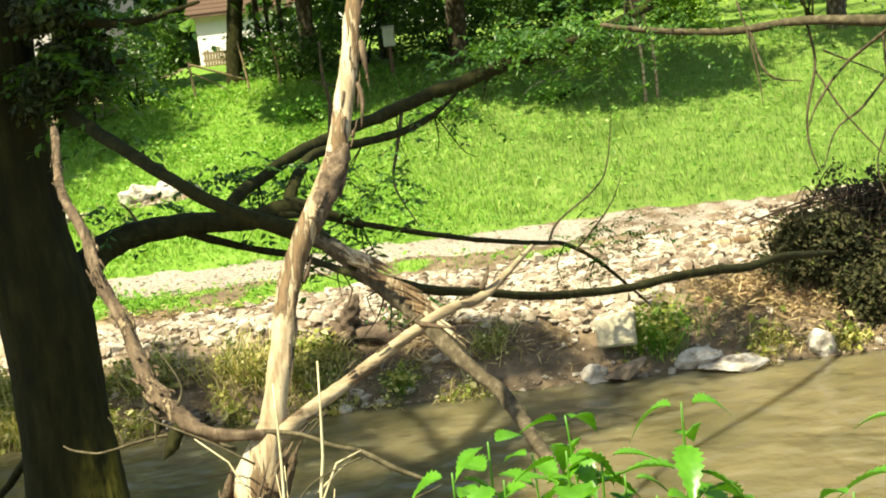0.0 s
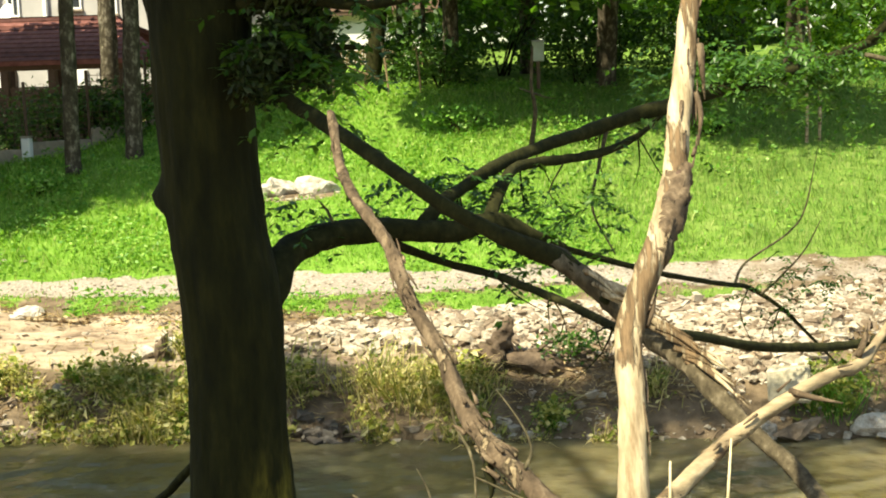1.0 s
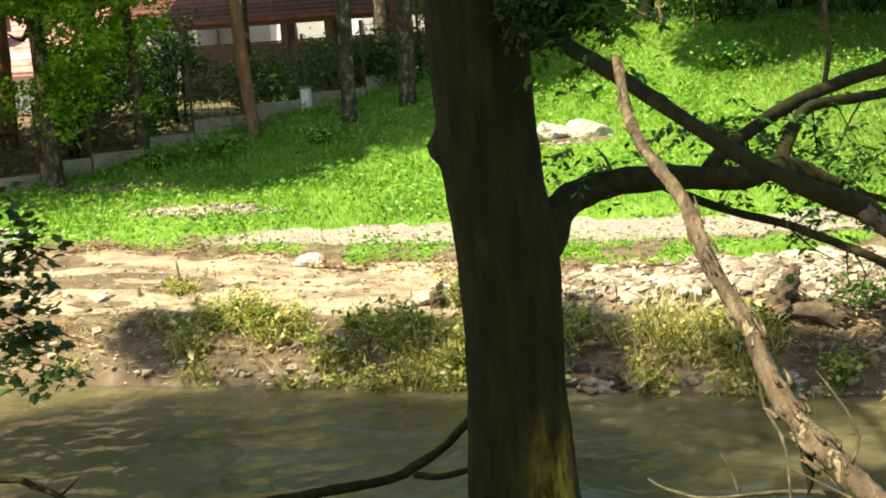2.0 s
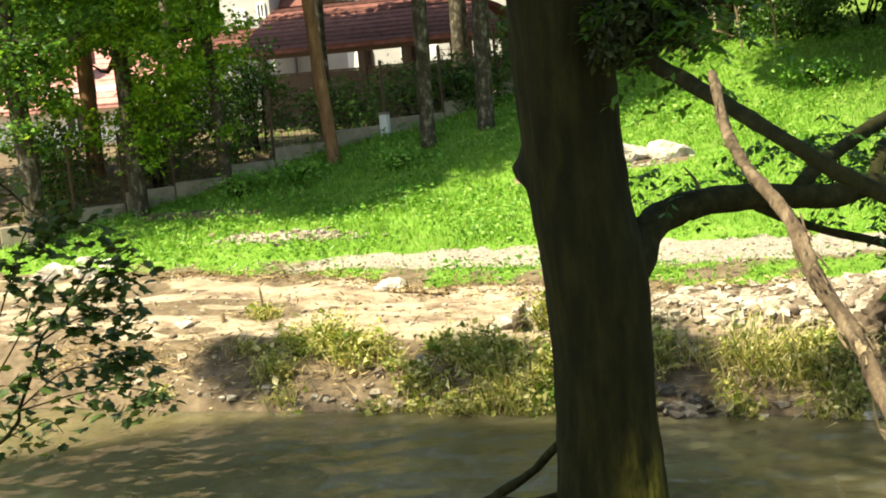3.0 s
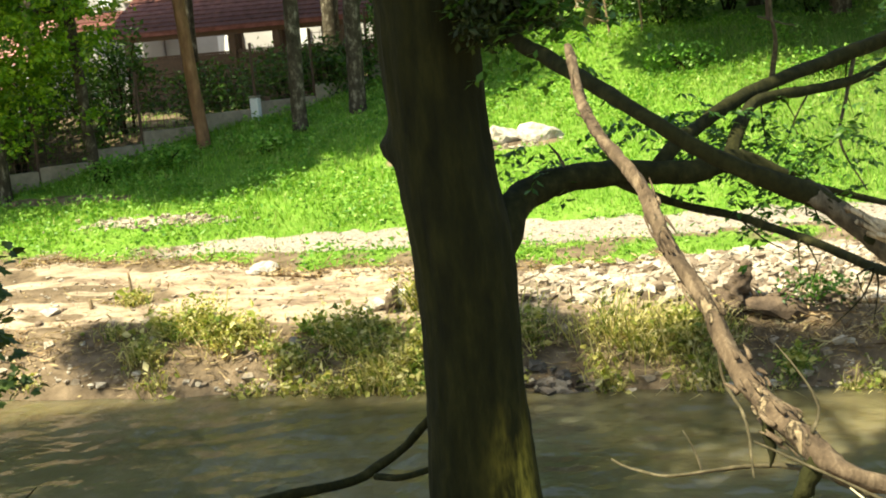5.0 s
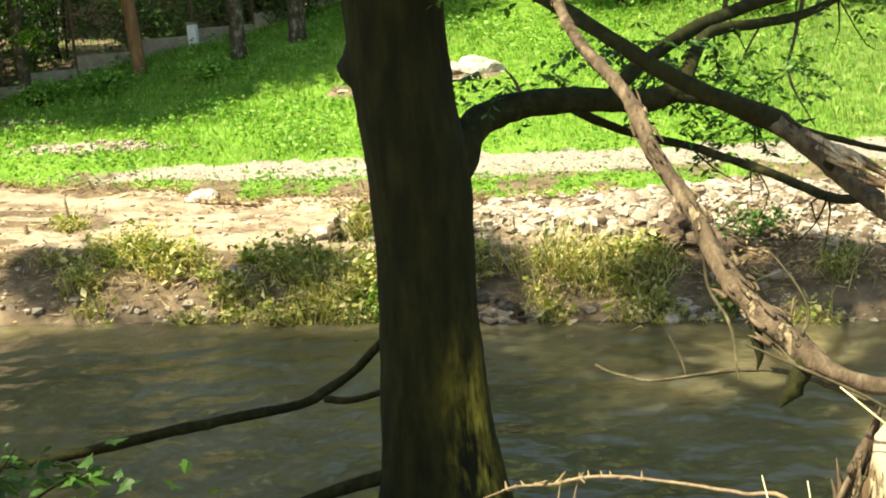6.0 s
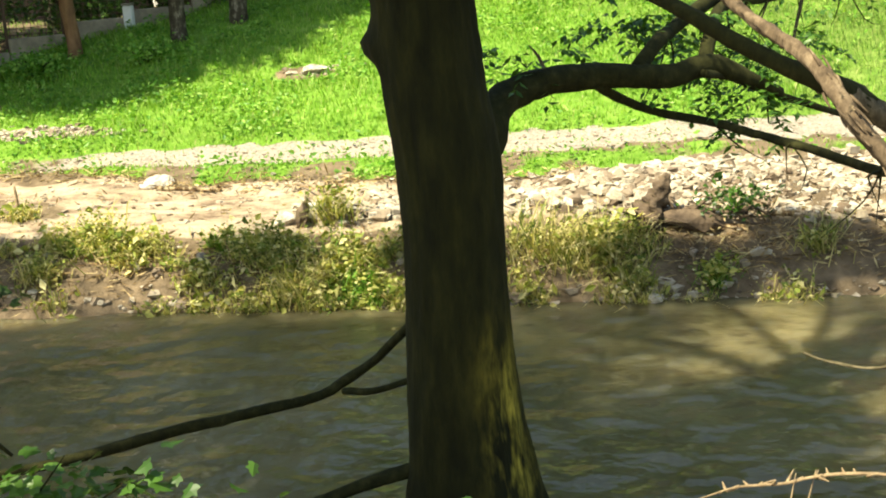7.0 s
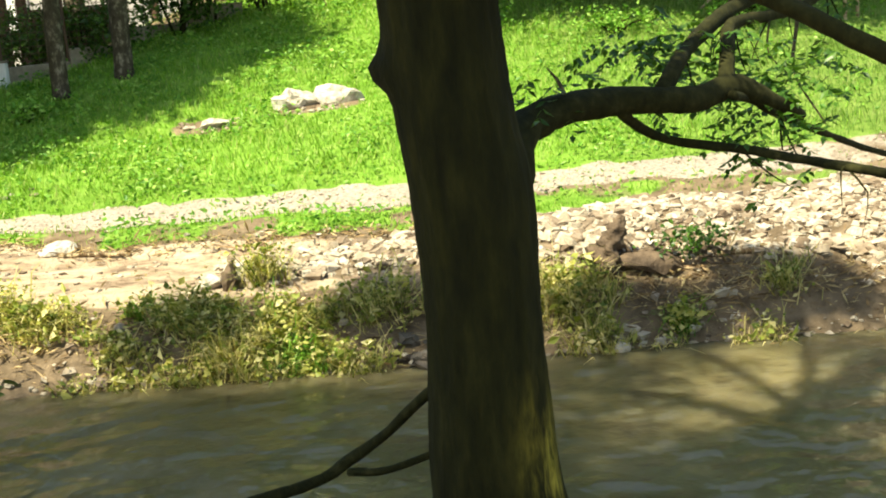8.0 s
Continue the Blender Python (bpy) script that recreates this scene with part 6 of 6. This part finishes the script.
rock_thing("rock", -5.35, 16.0, (0.26, 0.2, 0.2), "pale broken stone beside the upright slab", 507, mat=WHITESTONE)
rock_thing("rock", -4.95, 16.15, (0.45, 0.35, 0.3), "pale broken stone beside the upright slab", 508, mat=WHITESTONE)
block = box_part("stone_block", -0.235, 0.235, -0.2, 0.2, -0.20, 0.2, surface("dressed_stone", [(0.3, (0.38, 0.33, 0.22)), (0.7, (0.55, 0.49, 0.36))], 3.0, bump_scale=30.0, bump_dist=0.015), None, bevel=0.03)
for v in block.data.vertices:
    v.co += Vector(noise.noise_vector(v.co * 3.0)) * 0.025
block.location, block.rotation_euler = (2.55, 15.05, 0.54), (radians(-8), radians(-3), radians(-9))
tagged(block, "squared pale stone block bedded in the bank", "stone block")
rock_thing("rock", 3.5, 14.82, (0.50, 0.36, 0.26), "pale flat rock at the water's edge", 510, mat=WHITESTONE)
rock_thing("rock", 3.85, 14.58, (0.78, 0.42, 0.26), "large white flat rock at the water's edge", 511, z=0.0, sink=0.25, mat=WHITESTONE)
rock_thing("rock", 4.95, 14.72, (0.34, 0.3, 0.34), "pale rock standing at the water's edge", 512, z=0.02, mat=WHITESTONE)
rock_thing("rock", 2.55, 14.60, (0.55, 0.22, 0.2), "leaning splinter of pale rock at the water's edge", 513, z=0.05, tip=(0, -24))
rock_thing("rock", 2.2, 14.72, (0.35, 0.3, 0.3), "pale broken rock at the water's edge", 514, mat=WHITESTONE)
rock_thing("rock", -0.88, 14.62, (0.15, 0.13, 0.14), "small grey stone at the waterline", 515, z=0.0)
rock_thing("rock", -6.2, 15.25, (0.22, 0.16, 0.2), "grey angular stone in the bank", 516)
for k, (x, y, w) in enumerate(((-14.3, 18.47, 0.42), (-14.05, 18.8, 0.3), (-13.8, 19.05, 0.34), (-13.2, 18.9, 0.4), (-10.75, 16.25, 0.2), (-10.2, 16.2, 0.26))):
    rock_thing("rock", x, y, (w, w * 0.7, w * 0.45), "white stone lying on the washed sand", 620 + k, mat=WHITESTONE)
rock_thing("rock", -2.4, 14.72, (0.36, 0.26, 0.16), "pale flat stone at the waterline", 517, z=0.02)

# rubble on the bank: the larger stones are pieces, the rest one mass
KINDS = [fast_mesh("stone", *rock_geo(520 + i, 2, (1.15, r0, h0 * 0.9), 26)) for i, (r0, h0) in enumerate([(0.8, 0.6), (0.7, 0.45), (0.9, 0.7), (0.6, 0.4), (0.85, 0.5), (0.75, 0.65), (0.95, 0.45), (0.65, 0.6), (0.8, 0.35), (0.7, 0.7)])]
def in_threes(V, F):
    """The same faces, with each square one cut in two."""
    return V, F if F.shape[1] == 3 else np.vstack([F[:, [0, 1, 2]], F[:, [0, 2, 3]]])


KGEO = [in_threes(*chip_geo(540 + i, (1, 0.62 + 0.05 * (i % 5), 0.42 + 0.08 * (i % 4)))) if i % 3 else rock_geo(540 + i, 1, (1.15, 0.72 + 0.06 * (i % 5), 0.45 + 0.09 * (i % 4)), 14) for i in range(40)]
rubble = thing("rubble_bank", 0.0, 16.5, 0.8, "bank of loose pale broken limestone rubble", "rubble", kind="structure")


def rubble_amount(x, y):
    hi = np.interp(x, [-5.6, -4.3, -3.5, -0.5, 0.5, 2.3, 4.0, 5.5, 8], [16.4, 17.0, 17.0, 17.6, 17.8, 18.05, 18.5, 18.95, 19.1])
    lo = np.interp(x, [-5.6, -4.3, -2.0, -0.4, 1.5, 2.6, 3.5, 5, 8], [16.0, 15.95, 15.9, 15.9, 15.75, 15.4, 16.1, 16.9, 17.4])
    inside = smooth(y, lo - 0.15, lo + 0.1) * (1 - smooth(y, hi - 0.3, hi + 0.25)) * smooth(x, -5.7, -4.6) * (1 - smooth(x, 6.4, 7.4))
    return inside


# a thinner scatter on the sand between the heap and the stump
cand = np.stack([rng.uniform(-5.8, 7, 70000), rng.uniform(15.2, 19.5, 70000)], -1)
keep = rubble_amount(cand[:, 0], cand[:, 1]) * (0.46 + 0.35 * vnoise(cand[:, 0], cand[:, 1], 0.9, 31) + 0.45 * vnoise(cand[:, 0], cand[:, 1], 0.3, 36)) > rng.uniform(0, 1, len(cand))
cand = cand[keep]
size = 0.022 + 0.120 * rng.uniform(0, 1, len(cand)) ** 3.2
size *= 1 + 0.4 * vnoise(cand[:, 0], cand[:, 1], 1.5, 32)
order = np.argsort(-size)
for n, i in enumerate(order[:300]):
    x, y = cand[i]
    ob = new("stone", KINDS[n % len(KINDS)])
    if not ob.data.materials:
        ob.data.materials.append(STONE)
    ob.parent = rubble
    s = size[i] * 1.1
    ob.location = (x, y - 16.5, float(gz(x, y)) - 0.8 + s * 0.30)
    ob.rotation_euler = (rng.normal(0, 0.3), rng.normal(0, 0.3), rng.uniform(0, 6.28))
    ob.scale = (s, s, s)


def scatter(name, xy, sizes, mat, parent, label="", sink=0.25, geo=KGEO):
    VV, FF, c = [], [], 0
    z = gz(xy[:, 0], xy[:, 1])
    org = np.array(parent.location) if parent else np.zeros(3)
    for i in range(len(xy)):
        V, F = geo[i % len(geo)]
        V = rot_z(V, rng.uniform(0, 6.28)) * sizes[i] + np.array([xy[i, 0], xy[i, 1], z[i] + sizes[i] * sink])
        VV.append(V - org)
        FF.append(F + c)
        c += len(V)
    return put(name, fast_mesh(name, np.vstack(VV), np.vstack(FF)), mat, parent, label)


scatter("loose_rubble", cand[order[300:]], size[order[300:]], RUBBLE, rubble)["kind"] = "stuff"
PEB = [chip_geo(560 + i, (1, 0.8, 0.45)) for i in range(12)]
gr = np.stack([rng.uniform(-12, 7, 5200), rng.uniform(18.2, 20.0, 5200)], -1)
gr = gr[(gr[:, 1] > road_low(gr[:, 0]) - 0.15 + 0.2 * rng.normal(0, 0.5, len(gr))) & (gr[:, 1] < road_high(gr[:, 0]) + 0.12 * rng.normal(0, 0.6, len(gr)))]
tagged(scatter("gravel", gr, 0.010 + 0.026 * rng.uniform(0, 1, len(gr)) ** 3, RUBBLE, None, "", 0.1, PEB), "loose pale gravel on the riverside track", "gravel", kind="stuff")
pa = np.vstack([around((-10.3, 19.72, 0), (0.62, 0.12, 0), 420, 571), around((-6.4, 22.1, 0), (0.3, 0.15, 0), 60, 572), around((-4.7, 22.35, 0), (0.4, 0.12, 0), 60, 573)])
tagged(scatter("gravel_patch", pa[:, :2], 0.02 + 0.05 * rng.uniform(0, 1, len(pa)) ** 2, RUBBLE, None, "", 0.2, PEB), "pale gravel and stones lying in the grass", "gravel", kind="stuff")
sh = np.stack([rng.uniform(-11, 6.5, 640), 14.66 + np.abs(rng.normal(0, 0.13, 640)) + (rng.uniform(0, 1, 640) > 0.7) * rng.uniform(0, 0.9, 640)], -1)
tagged(scatter("shore_stones", sh, 0.02 + 0.075 * rng.uniform(0, 1, len(sh)) ** 2.5, RUBBLE, None, "", 0.2, KGEO), "small pale stones strewn along the waterline", "stones", kind="stuff")
sp = np.stack([rng.uniform(-14, -3, 800), rng.uniform(15.6, 17.8, 800)], -1)
tagged(scatter("sand_stones", sp, 0.012 + 0.05 * rng.uniform(0, 1, len(sp)) ** 4, RUBBLE, None, "", 0.2, PEB), "few small stones on the washed sand", "stones", kind="stuff")
db = around((-2.85, 14.72, 0), (0.22, 0.08, 0), 40, 574)
tagged(scatter("wet_stones", db[:, :2], 0.05 + 0.07 * rng.uniform(0, 1, len(db)), DARKSTONE, None, "", 0.4, KGEO), "pile of dark wet stones at the waterline", "stones", kind="stuff")

# ---- stump with a dark mound for shade, stakes, driftwood ----
stump = thing("uprooted_stump", -0.45, 15.72, float(gz(-0.45, 15.72)), "dark leaning stump with roots and a mound standing in for shade", "tree stump")
sz = stump.location.z
tube("stump_wood", [(-1.02, 15.66, sz - 0.15, 0.16), (-0.92, 15.66, sz + 0.05, 0.19), (-0.82, 15.68, sz + 0.25, 0.13), (-0.72, 15.70, sz + 0.45, 0.085), (-0.66, 15.70, sz + 0.58, 0.03)], EARTH, stump, 16, 0.03, 0.45, 0, 581, grain=11.0)
# Dark earth mound in place of the shade lying on the rubble.
V, F = rock_geo(582, 2, (0.60, 0.34, 0.17), 12)
V = V + 0.07 * np.array([noise.noise_vector(Vector(v) * 6.0) for v in V])
put("shade_mound", fast_mesh("shade_mound", V + np.array([-0.02, 0.06, 0.02]), F), EARTH, stump)
foliage("sprout_tuft", around((0.1, 15.62, sz + 0.28), (0.22, 0.1, 0.09), 260, 586), 0.08, DARKLEAF, stump, 587, 0.8)["kind"] = "stuff"
roots = []
for i in range(14):
    a = rng.uniform(-0.6, 3.6)
    p = np.array([-0.35 + rng.uniform(-0.3, 0.8), 15.68, sz + 0.12])
    q = p + np.array([math.cos(a) * rng.uniform(0.2, 0.5), rng.normal(-0.1, 0.12), rng.uniform(-0.12, 0.2)])
    roots.append([(*p, 0.03), (*((p + q) / 2 + rng.normal(0, 0.05, 3)), 0.02), (*q, 0.005)])
tubes("root_tangle", roots, EARTH, stump, 6, 0.08, 0.15, 583)["kind"] = "stuff"
post = thing("wooden_stake", -9.06, 16.5, float(gz(-9.06, 16.5)), "weathered wooden stake with a grass tuft at its foot", "stake")
tube("stake", [(-9.06, 16.5, post.location.z - 0.1, 0.02), (-9.065, 16.5, post.location.z + 0.22, 0.02), (-9.08, 16.5, post.location.z + 0.44, 0.016)], TWIG, post, 8, 0.06, 0.08, 0, 584)
post2 = thing("wooden_stub", -9.6, 16.3, float(gz(-9.6, 16.3)), "short broken wooden stub in the sand", "stake")
tube("stub", [(-9.6, 16.3, post2.location.z - 0.1, 0.03), (-9.6, 16.3, post2.location.z + 0.08, 0.03), (-9.62, 16.3, post2.location.z + 0.14, 0.02)], TWIG, post2, 8, 0.06, 0.1, 0, 585)
for i, (x, y, ln, a, r0) in enumerate(((4.9, 17.6, 1.5, 0.12, 0.07), (5.3, 18.1, 1.1, 0.3, 0.05), (0.8, 15.75, 0.8, -0.1, 0.035), (-7.0, 17.35, 0.9, 0.05, 0.03))):
    z = float(gz(x, y))
    lg = thing("drift_log", x, y, z, "bleached driftwood log lying on the bank", "log", "driftwood")
    dx, dy = math.cos(a) * ln / 2, math.sin(a) * ln / 2
    tube("log", [(x - dx, y - dy, float(gz(x - dx, y - dy)) + r0 * 0.7, r0), (x, y, z + r0 * 0.9, r0 * 0.95), (x + dx, y + dy, float(gz(x + dx, y + dy)) + r0 * 0.6, r0 * 0.6)], DEADWOOD, lg, 9, 0.08, 0.1, 0.2, 590 + i)

LITTERWOOD = surface("root_brown", [(0.3, (0.025, 0.015, 0.01)), (0.7, (0.085, 0.055, 0.032))], 20.0, bump_dist=0.002)
# Near-black leaves: the bank hollow's shade put into their colour.
HOLLOWSHADE = leaf_mat("hollow_shade_leaves", [(0.0, (0.02, 0.025, 0.008)), (0.6, (0.05, 0.05, 0.018)), (0.9, (0.08, 0.065, 0.03)), (1.0, (0.08, 0.11, 0.02))], 0.12, 0.9, 2.0)
# ---- twigs and dark leaves for the bank's shaded hollow ----
thicket = thing("shaded_hollow_tangle", 6.4, 16.6, float(gz(6.4, 16.6)), "tangled twigs, roots and dark leaves standing in for a shaded bank hollow", "thicket")
tp = []
for i in range(70):
    p = np.array([5.9 + rng.normal(0, 0.6), 16.7 + rng.normal(0, 0.35), thicket.location.z + 0.6])
    q = np.array([rng.uniform(5.5, 7.6), 15.9 + rng.normal(0, 0.5), rng.uniform(0.1, 2.15)])
    tp.append([(*p, 0.014), (*((p + q) / 2 + [0, -0.1, 0.15]), 0.009), (*q, 0.003)])
# Earth mound fills a hollow that is only dark with shade.
V, F = rock_geo(608, 3, (1.35, 0.75, 0.85), 9)
V = V + 0.14 * np.array([noise.noise_vector(Vector(v) * 3.0) for v in V]) + 0.05 * np.array([noise.noise_vector(Vector(v) * 9.0) for v in V])
put("hollow_fill", fast_mesh("hollow_fill", V + np.array([0.15, -0.15, 0.0]), F), EARTH, thicket, "dark earth mound filling the shaded hollow")
tubes("stem_tangle", tp, LITTERWOOD, thicket, 5, 0.2, 0.15, 601)["kind"] = "stuff"
foliage("foliage", np.vstack([clumps((6.6, 16.7, 1.35), (1.3, 0.9, 0.7), 200, 34, 0.13, 602, 0.1), clumps((6.0, 15.9, 0.75), (1.0, 0.6, 0.75), 230, 34, 0.12, 603, 0.1), clumps((5.25, 15.75, 1.15), (0.6, 0.4, 0.55), 120, 34, 0.1, 605, 0.1), clumps((6.4, 15.15, 0.45), (0.8, 0.4, 0.4), 110, 34, 0.1, 607, 0.1), clumps((5.75, 15.15, 0.55), (0.42, 0.32, 0.5), 130, 34, 0.09, 609, 0.1), clumps((5.3, 16.4, 1.0), (0.5, 0.4, 0.35), 90, 34, 0.1, 610, 0.1)]), 0.085, HOLLOWSHADE, thicket, 604, 0.8)["kind"] = "stuff"
top_roots = []
for _ in range(26):
    dx, dz = rng.normal(0, 0.4), rng.normal(0, 0.08)
    top_roots.append([(6.1 + dx, 16.3, 1.7 + dz, 0.012), (5.9 + dx, 15.95, 1.85 + dz, 0.008), (5.75 + dx + rng.normal(0, 0.1), 15.6, 1.6 + dz + rng.normal(0, 0.15), 0.004)])
tubes("root_tangle", top_roots, LITTERWOOD, thicket, 5, 0.1, 0.15, 606)["kind"] = "stuff"


# ---- weeds and dry growth on the bank ----
def weed_clump(x, y, spread, h, n, dry, seed):
    r = np.random.default_rng(seed)
    ob = thing("weed_clump", x, y, float(gz(x, y)), "arching dry and green grasses on the bank" if dry > 0.5 else "green weeds and grasses growing on the bank", "weeds", "weeds along the bank")
    P2 = np.stack([r.normal(x, spread, n), r.normal(y, spread * 0.55, n)], -1)
    P = np.column_stack([P2, gz(P2[:, 0], P2[:, 1]) - 0.01]) - np.array(ob.location)
    V, F = blades(P, h * (1 + 0.35 * (dry > 0.6)) * r.uniform(0.5, 1.35, n) * np.where(r.uniform(0, 1, n) > 0.9, 1.7, 1.0), 0.013 * r.uniform(0.6, 1.5, n), r.uniform(0.3, 1.6, n), seed, 1.4)
    tagged(put("grass_tuft", fast_mesh("grass_tuft", V, F), BANKWEED if dry > 0.12 else WEED, ob), kind="stuff")
    m = int(n * (1.15 - dry) * 2.0)
    big = np.where(r.uniform(0, 1, m) > 0.85, 1.5, 0.75)
    Q = P[r.integers(0, n, m)] + np.column_stack([r.normal(0, 0.05, m), r.normal(0, 0.05, m), r.uniform(0.02, h * 1.15, m)])
    V, F = rhomb_geo(Q, r.normal(0, 1, (m, 3)) * [1, 1, 0.5], r.normal(0, 1, (m, 3)), 0.08 * big * r.uniform(0.5, 1.5, m), 0.05 * big * r.uniform(0.5, 1.5, m))
    tagged(put("foliage", fast_mesh("foliage", V, F), WEED if r.uniform() > dry + 0.9 else BANKLEAF, ob), kind="stuff")


CL = []
rb = np.random.default_rng(611)
for x in np.arange(-12.6, 1.5, 0.15):
    for row in (14.69, 14.88, 15.14, 15.42):
        y = row + rb.uniform(-0.11, 0.11)
        thick = 0.50 + 0.8 * float(vnoise(x, y * 1.4, 0.55, 41)) + 0.3 * float(vnoise(x, y, 0.2, 42))
        thick *= 0.5 if x < -8.3 else (0.62 if x > -1.0 or -3.3 < x < -2.4 else 1.0)
        if thick < 0.50 or (-3.2 < x < -2.45 and y < 15.02):
            continue
        thick = min(thick, 1.1)
        dry = float(np.clip(0.5 + 0.7 * vnoise(x, y, 0.7, 43) + (0.3 if -2.6 < x < -1.2 or x > -0.6 else 0.0), 0.05, 0.95))
        CL.append((x + rb.normal(0, 0.06), y, 0.07 + 0.05 * thick, 0.05 + 0.22 * thick * rb.uniform(0.6, 1.35), int(16 + 34 * thick), dry))
CL += [(-7.6, 15.45, 0.20, 0.40, 220, 0.3), (-7.15, 15.3, 0.2, 0.34, 200, 0.35), (-5.45, 15.4, 0.16, 0.34, 150, 0.3), (-4.72, 15.95, 0.12, 0.42, 150, 0.3), (-3.4, 15.3, 0.24, 0.32, 220, 0.3), (-2.2, 15.25, 0.24, 0.40, 200, 0.8), (-1.75, 15.1, 0.22, 0.36, 170, 0.9), (-1.35, 15.3, 0.16, 0.28, 110, 0.5), (-9.02, 16.44, 0.12, 0.2, 130, 0.6), (3.0, 15.0, 0.15, 0.42, 170, 0.08), (3.2, 15.25, 0.2, 0.35, 120, 0.1), (4.4, 14.85, 0.2, 0.2, 130, 0.4), (5.3, 14.8, 0.15, 0.18, 120, 0.3), (-0.2, 14.9, 0.11, 0.22, 110, 0.05)]
for i, (x, y, s, h, n, d) in enumerate(CL):
    weed_clump(x, y, s, h, n, d, 620 + i)
# dry litter down the slope beside the shaded hollow, and on the bank
lp = np.vstack([around((4.7, 15.7, 0), (0.6, 0.38, 0), 3200, 651), around((0.3, 15.4, 0), (0.5, 0.25, 0), 350, 652), np.column_stack([rng.uniform(-12, 2, 3600), rng.normal(15.25, 0.27, 3600), np.zeros(3600)])])
wx = rng.uniform(-13, -4.5, 1400)
wy = 16.5 + 0.35 * vnoise(wx, 0 * wx, 1.4, 51) + np.where(rng.uniform(0, 1, 1400) < 0.5, 0.5, -0.2) + rng.normal(0, 0.12, 1400)
lp = np.vstack([lp, np.column_stack([wx, wy, np.zeros(1400)])[:260]])
rim_x = rng.uniform(-12, -1.5, 1500)
lp = np.vstack([lp, np.column_stack([rim_x, turf_low(rim_x) - 0.06 + rng.normal(0, 0.09, 1500), np.zeros(1500)])])
lp[:, 2] = gz(lp[:, 0], lp[:, 1]) + rng.uniform(0.005, 0.09, len(lp))
r2 = np.random.default_rng(653)
V, F = rhomb_geo(lp, r2.normal(0, 1, (len(lp), 3)) * [1, 1, 0.35], r2.normal(0, 1, (len(lp), 3)), r2.uniform(0.04, 0.20, len(lp)) * r2.uniform(0.6, 1.6, len(lp)), r2.uniform(0.010, 0.032, len(lp)))
tagged(put("dry_litter", fast_mesh("dry_litter", V, F), LITTER), "brown dead stems and litter strewn down the bank", "litter", kind="stuff")

# ---- meadow ----
def meadow(name, n, x0, x1, y0, y1, h, w, mat, label, seed, amount):
    r = np.random.default_rng(seed)
    xy = np.stack([r.uniform(x0, x1, n), r.uniform(y0, y1, n)], -1)
    ok = amount(xy[:, 0], xy[:, 1]) > r.uniform(0, 1, n)
    xy = xy[ok]
    m = len(xy)
    P = np.column_stack([xy, gz(xy[:, 0], xy[:, 1]) - 0.005])
    patch = (1 + 0.45 * vnoise(xy[:, 0], xy[:, 1], 0.8, seed) + 0.25 * vnoise(xy[:, 0], xy[:, 1], 0.3, seed + 1)) * (0.55 + 0.45 * smooth(xy[:, 1], road_high(xy[:, 0]), road_high(xy[:, 0]) + 0.7))
    V, F = blades(P, h * patch * r.uniform(0.5, 1.35, m), w * r.uniform(0.6, 1.5, m), r.uniform(0.15, 0.9, m), seed)
    tagged(put(name, fast_mesh(name, V, F), mat), label, "grass", kind="stuff")


def left_part(x, y):
    return grass_amount(x, y) * (1 - 0.93 * smooth(x - 0.35 * (23 - y), -1.0, 2.5))


def right_part(x, y):
    return grass_amount(x, y) * smooth(x - 0.35 * (23 - y), -2.0, 2.0)


meadow("meadow_grass", 150000, -17, 9, 17.0, 31.5, 0.105, 0.014, GRASS, "bright green lush meadow grass on the slope", 701, left_part)
meadow("tall_grass", 92000, -3, 14, 17.5, 30.0, 0.12, 0.008, HAYGRASS, "pale green seeding tall grass on the slope", 702, right_part)
r3 = np.random.default_rng(703)
wxy = np.stack([r3.uniform(-16, 9, 90000), r3.uniform(17.2, 31, 90000)], -1)
wamt = grass_amount(wxy[:, 0], wxy[:, 1]) * np.clip(0.30 + 0.6 * vnoise(wxy[:, 0], wxy[:, 1], 1.1, 33) + 0.5 * vnoise(wxy[:, 0], wxy[:, 1], 0.33, 34), 0, 1) * (1 - 0.8 * smooth(wxy[:, 0], -1, 3))
wxy = wxy[wamt > r3.uniform(0, 1, len(wxy))]
m = len(wxy)
WP = np.column_stack([wxy, gz(wxy[:, 0], wxy[:, 1]) + r3.uniform(0.02, 0.2, m)])
V, F = rhomb_geo(WP, r3.normal(0, 1, (m, 3)) * [1, 1, 0.45], r3.normal(0, 1, (m, 3)) * [1, 1, 0.4], 0.085 * r3.uniform(0.5, 1.5, m), 0.05 * r3.uniform(0.5, 1.5, m))
tagged(put("meadow_weeds", fast_mesh("meadow_weeds", V, F), WEED), "broad-leaved weeds scattered through the meadow", "weeds", kind="stuff")
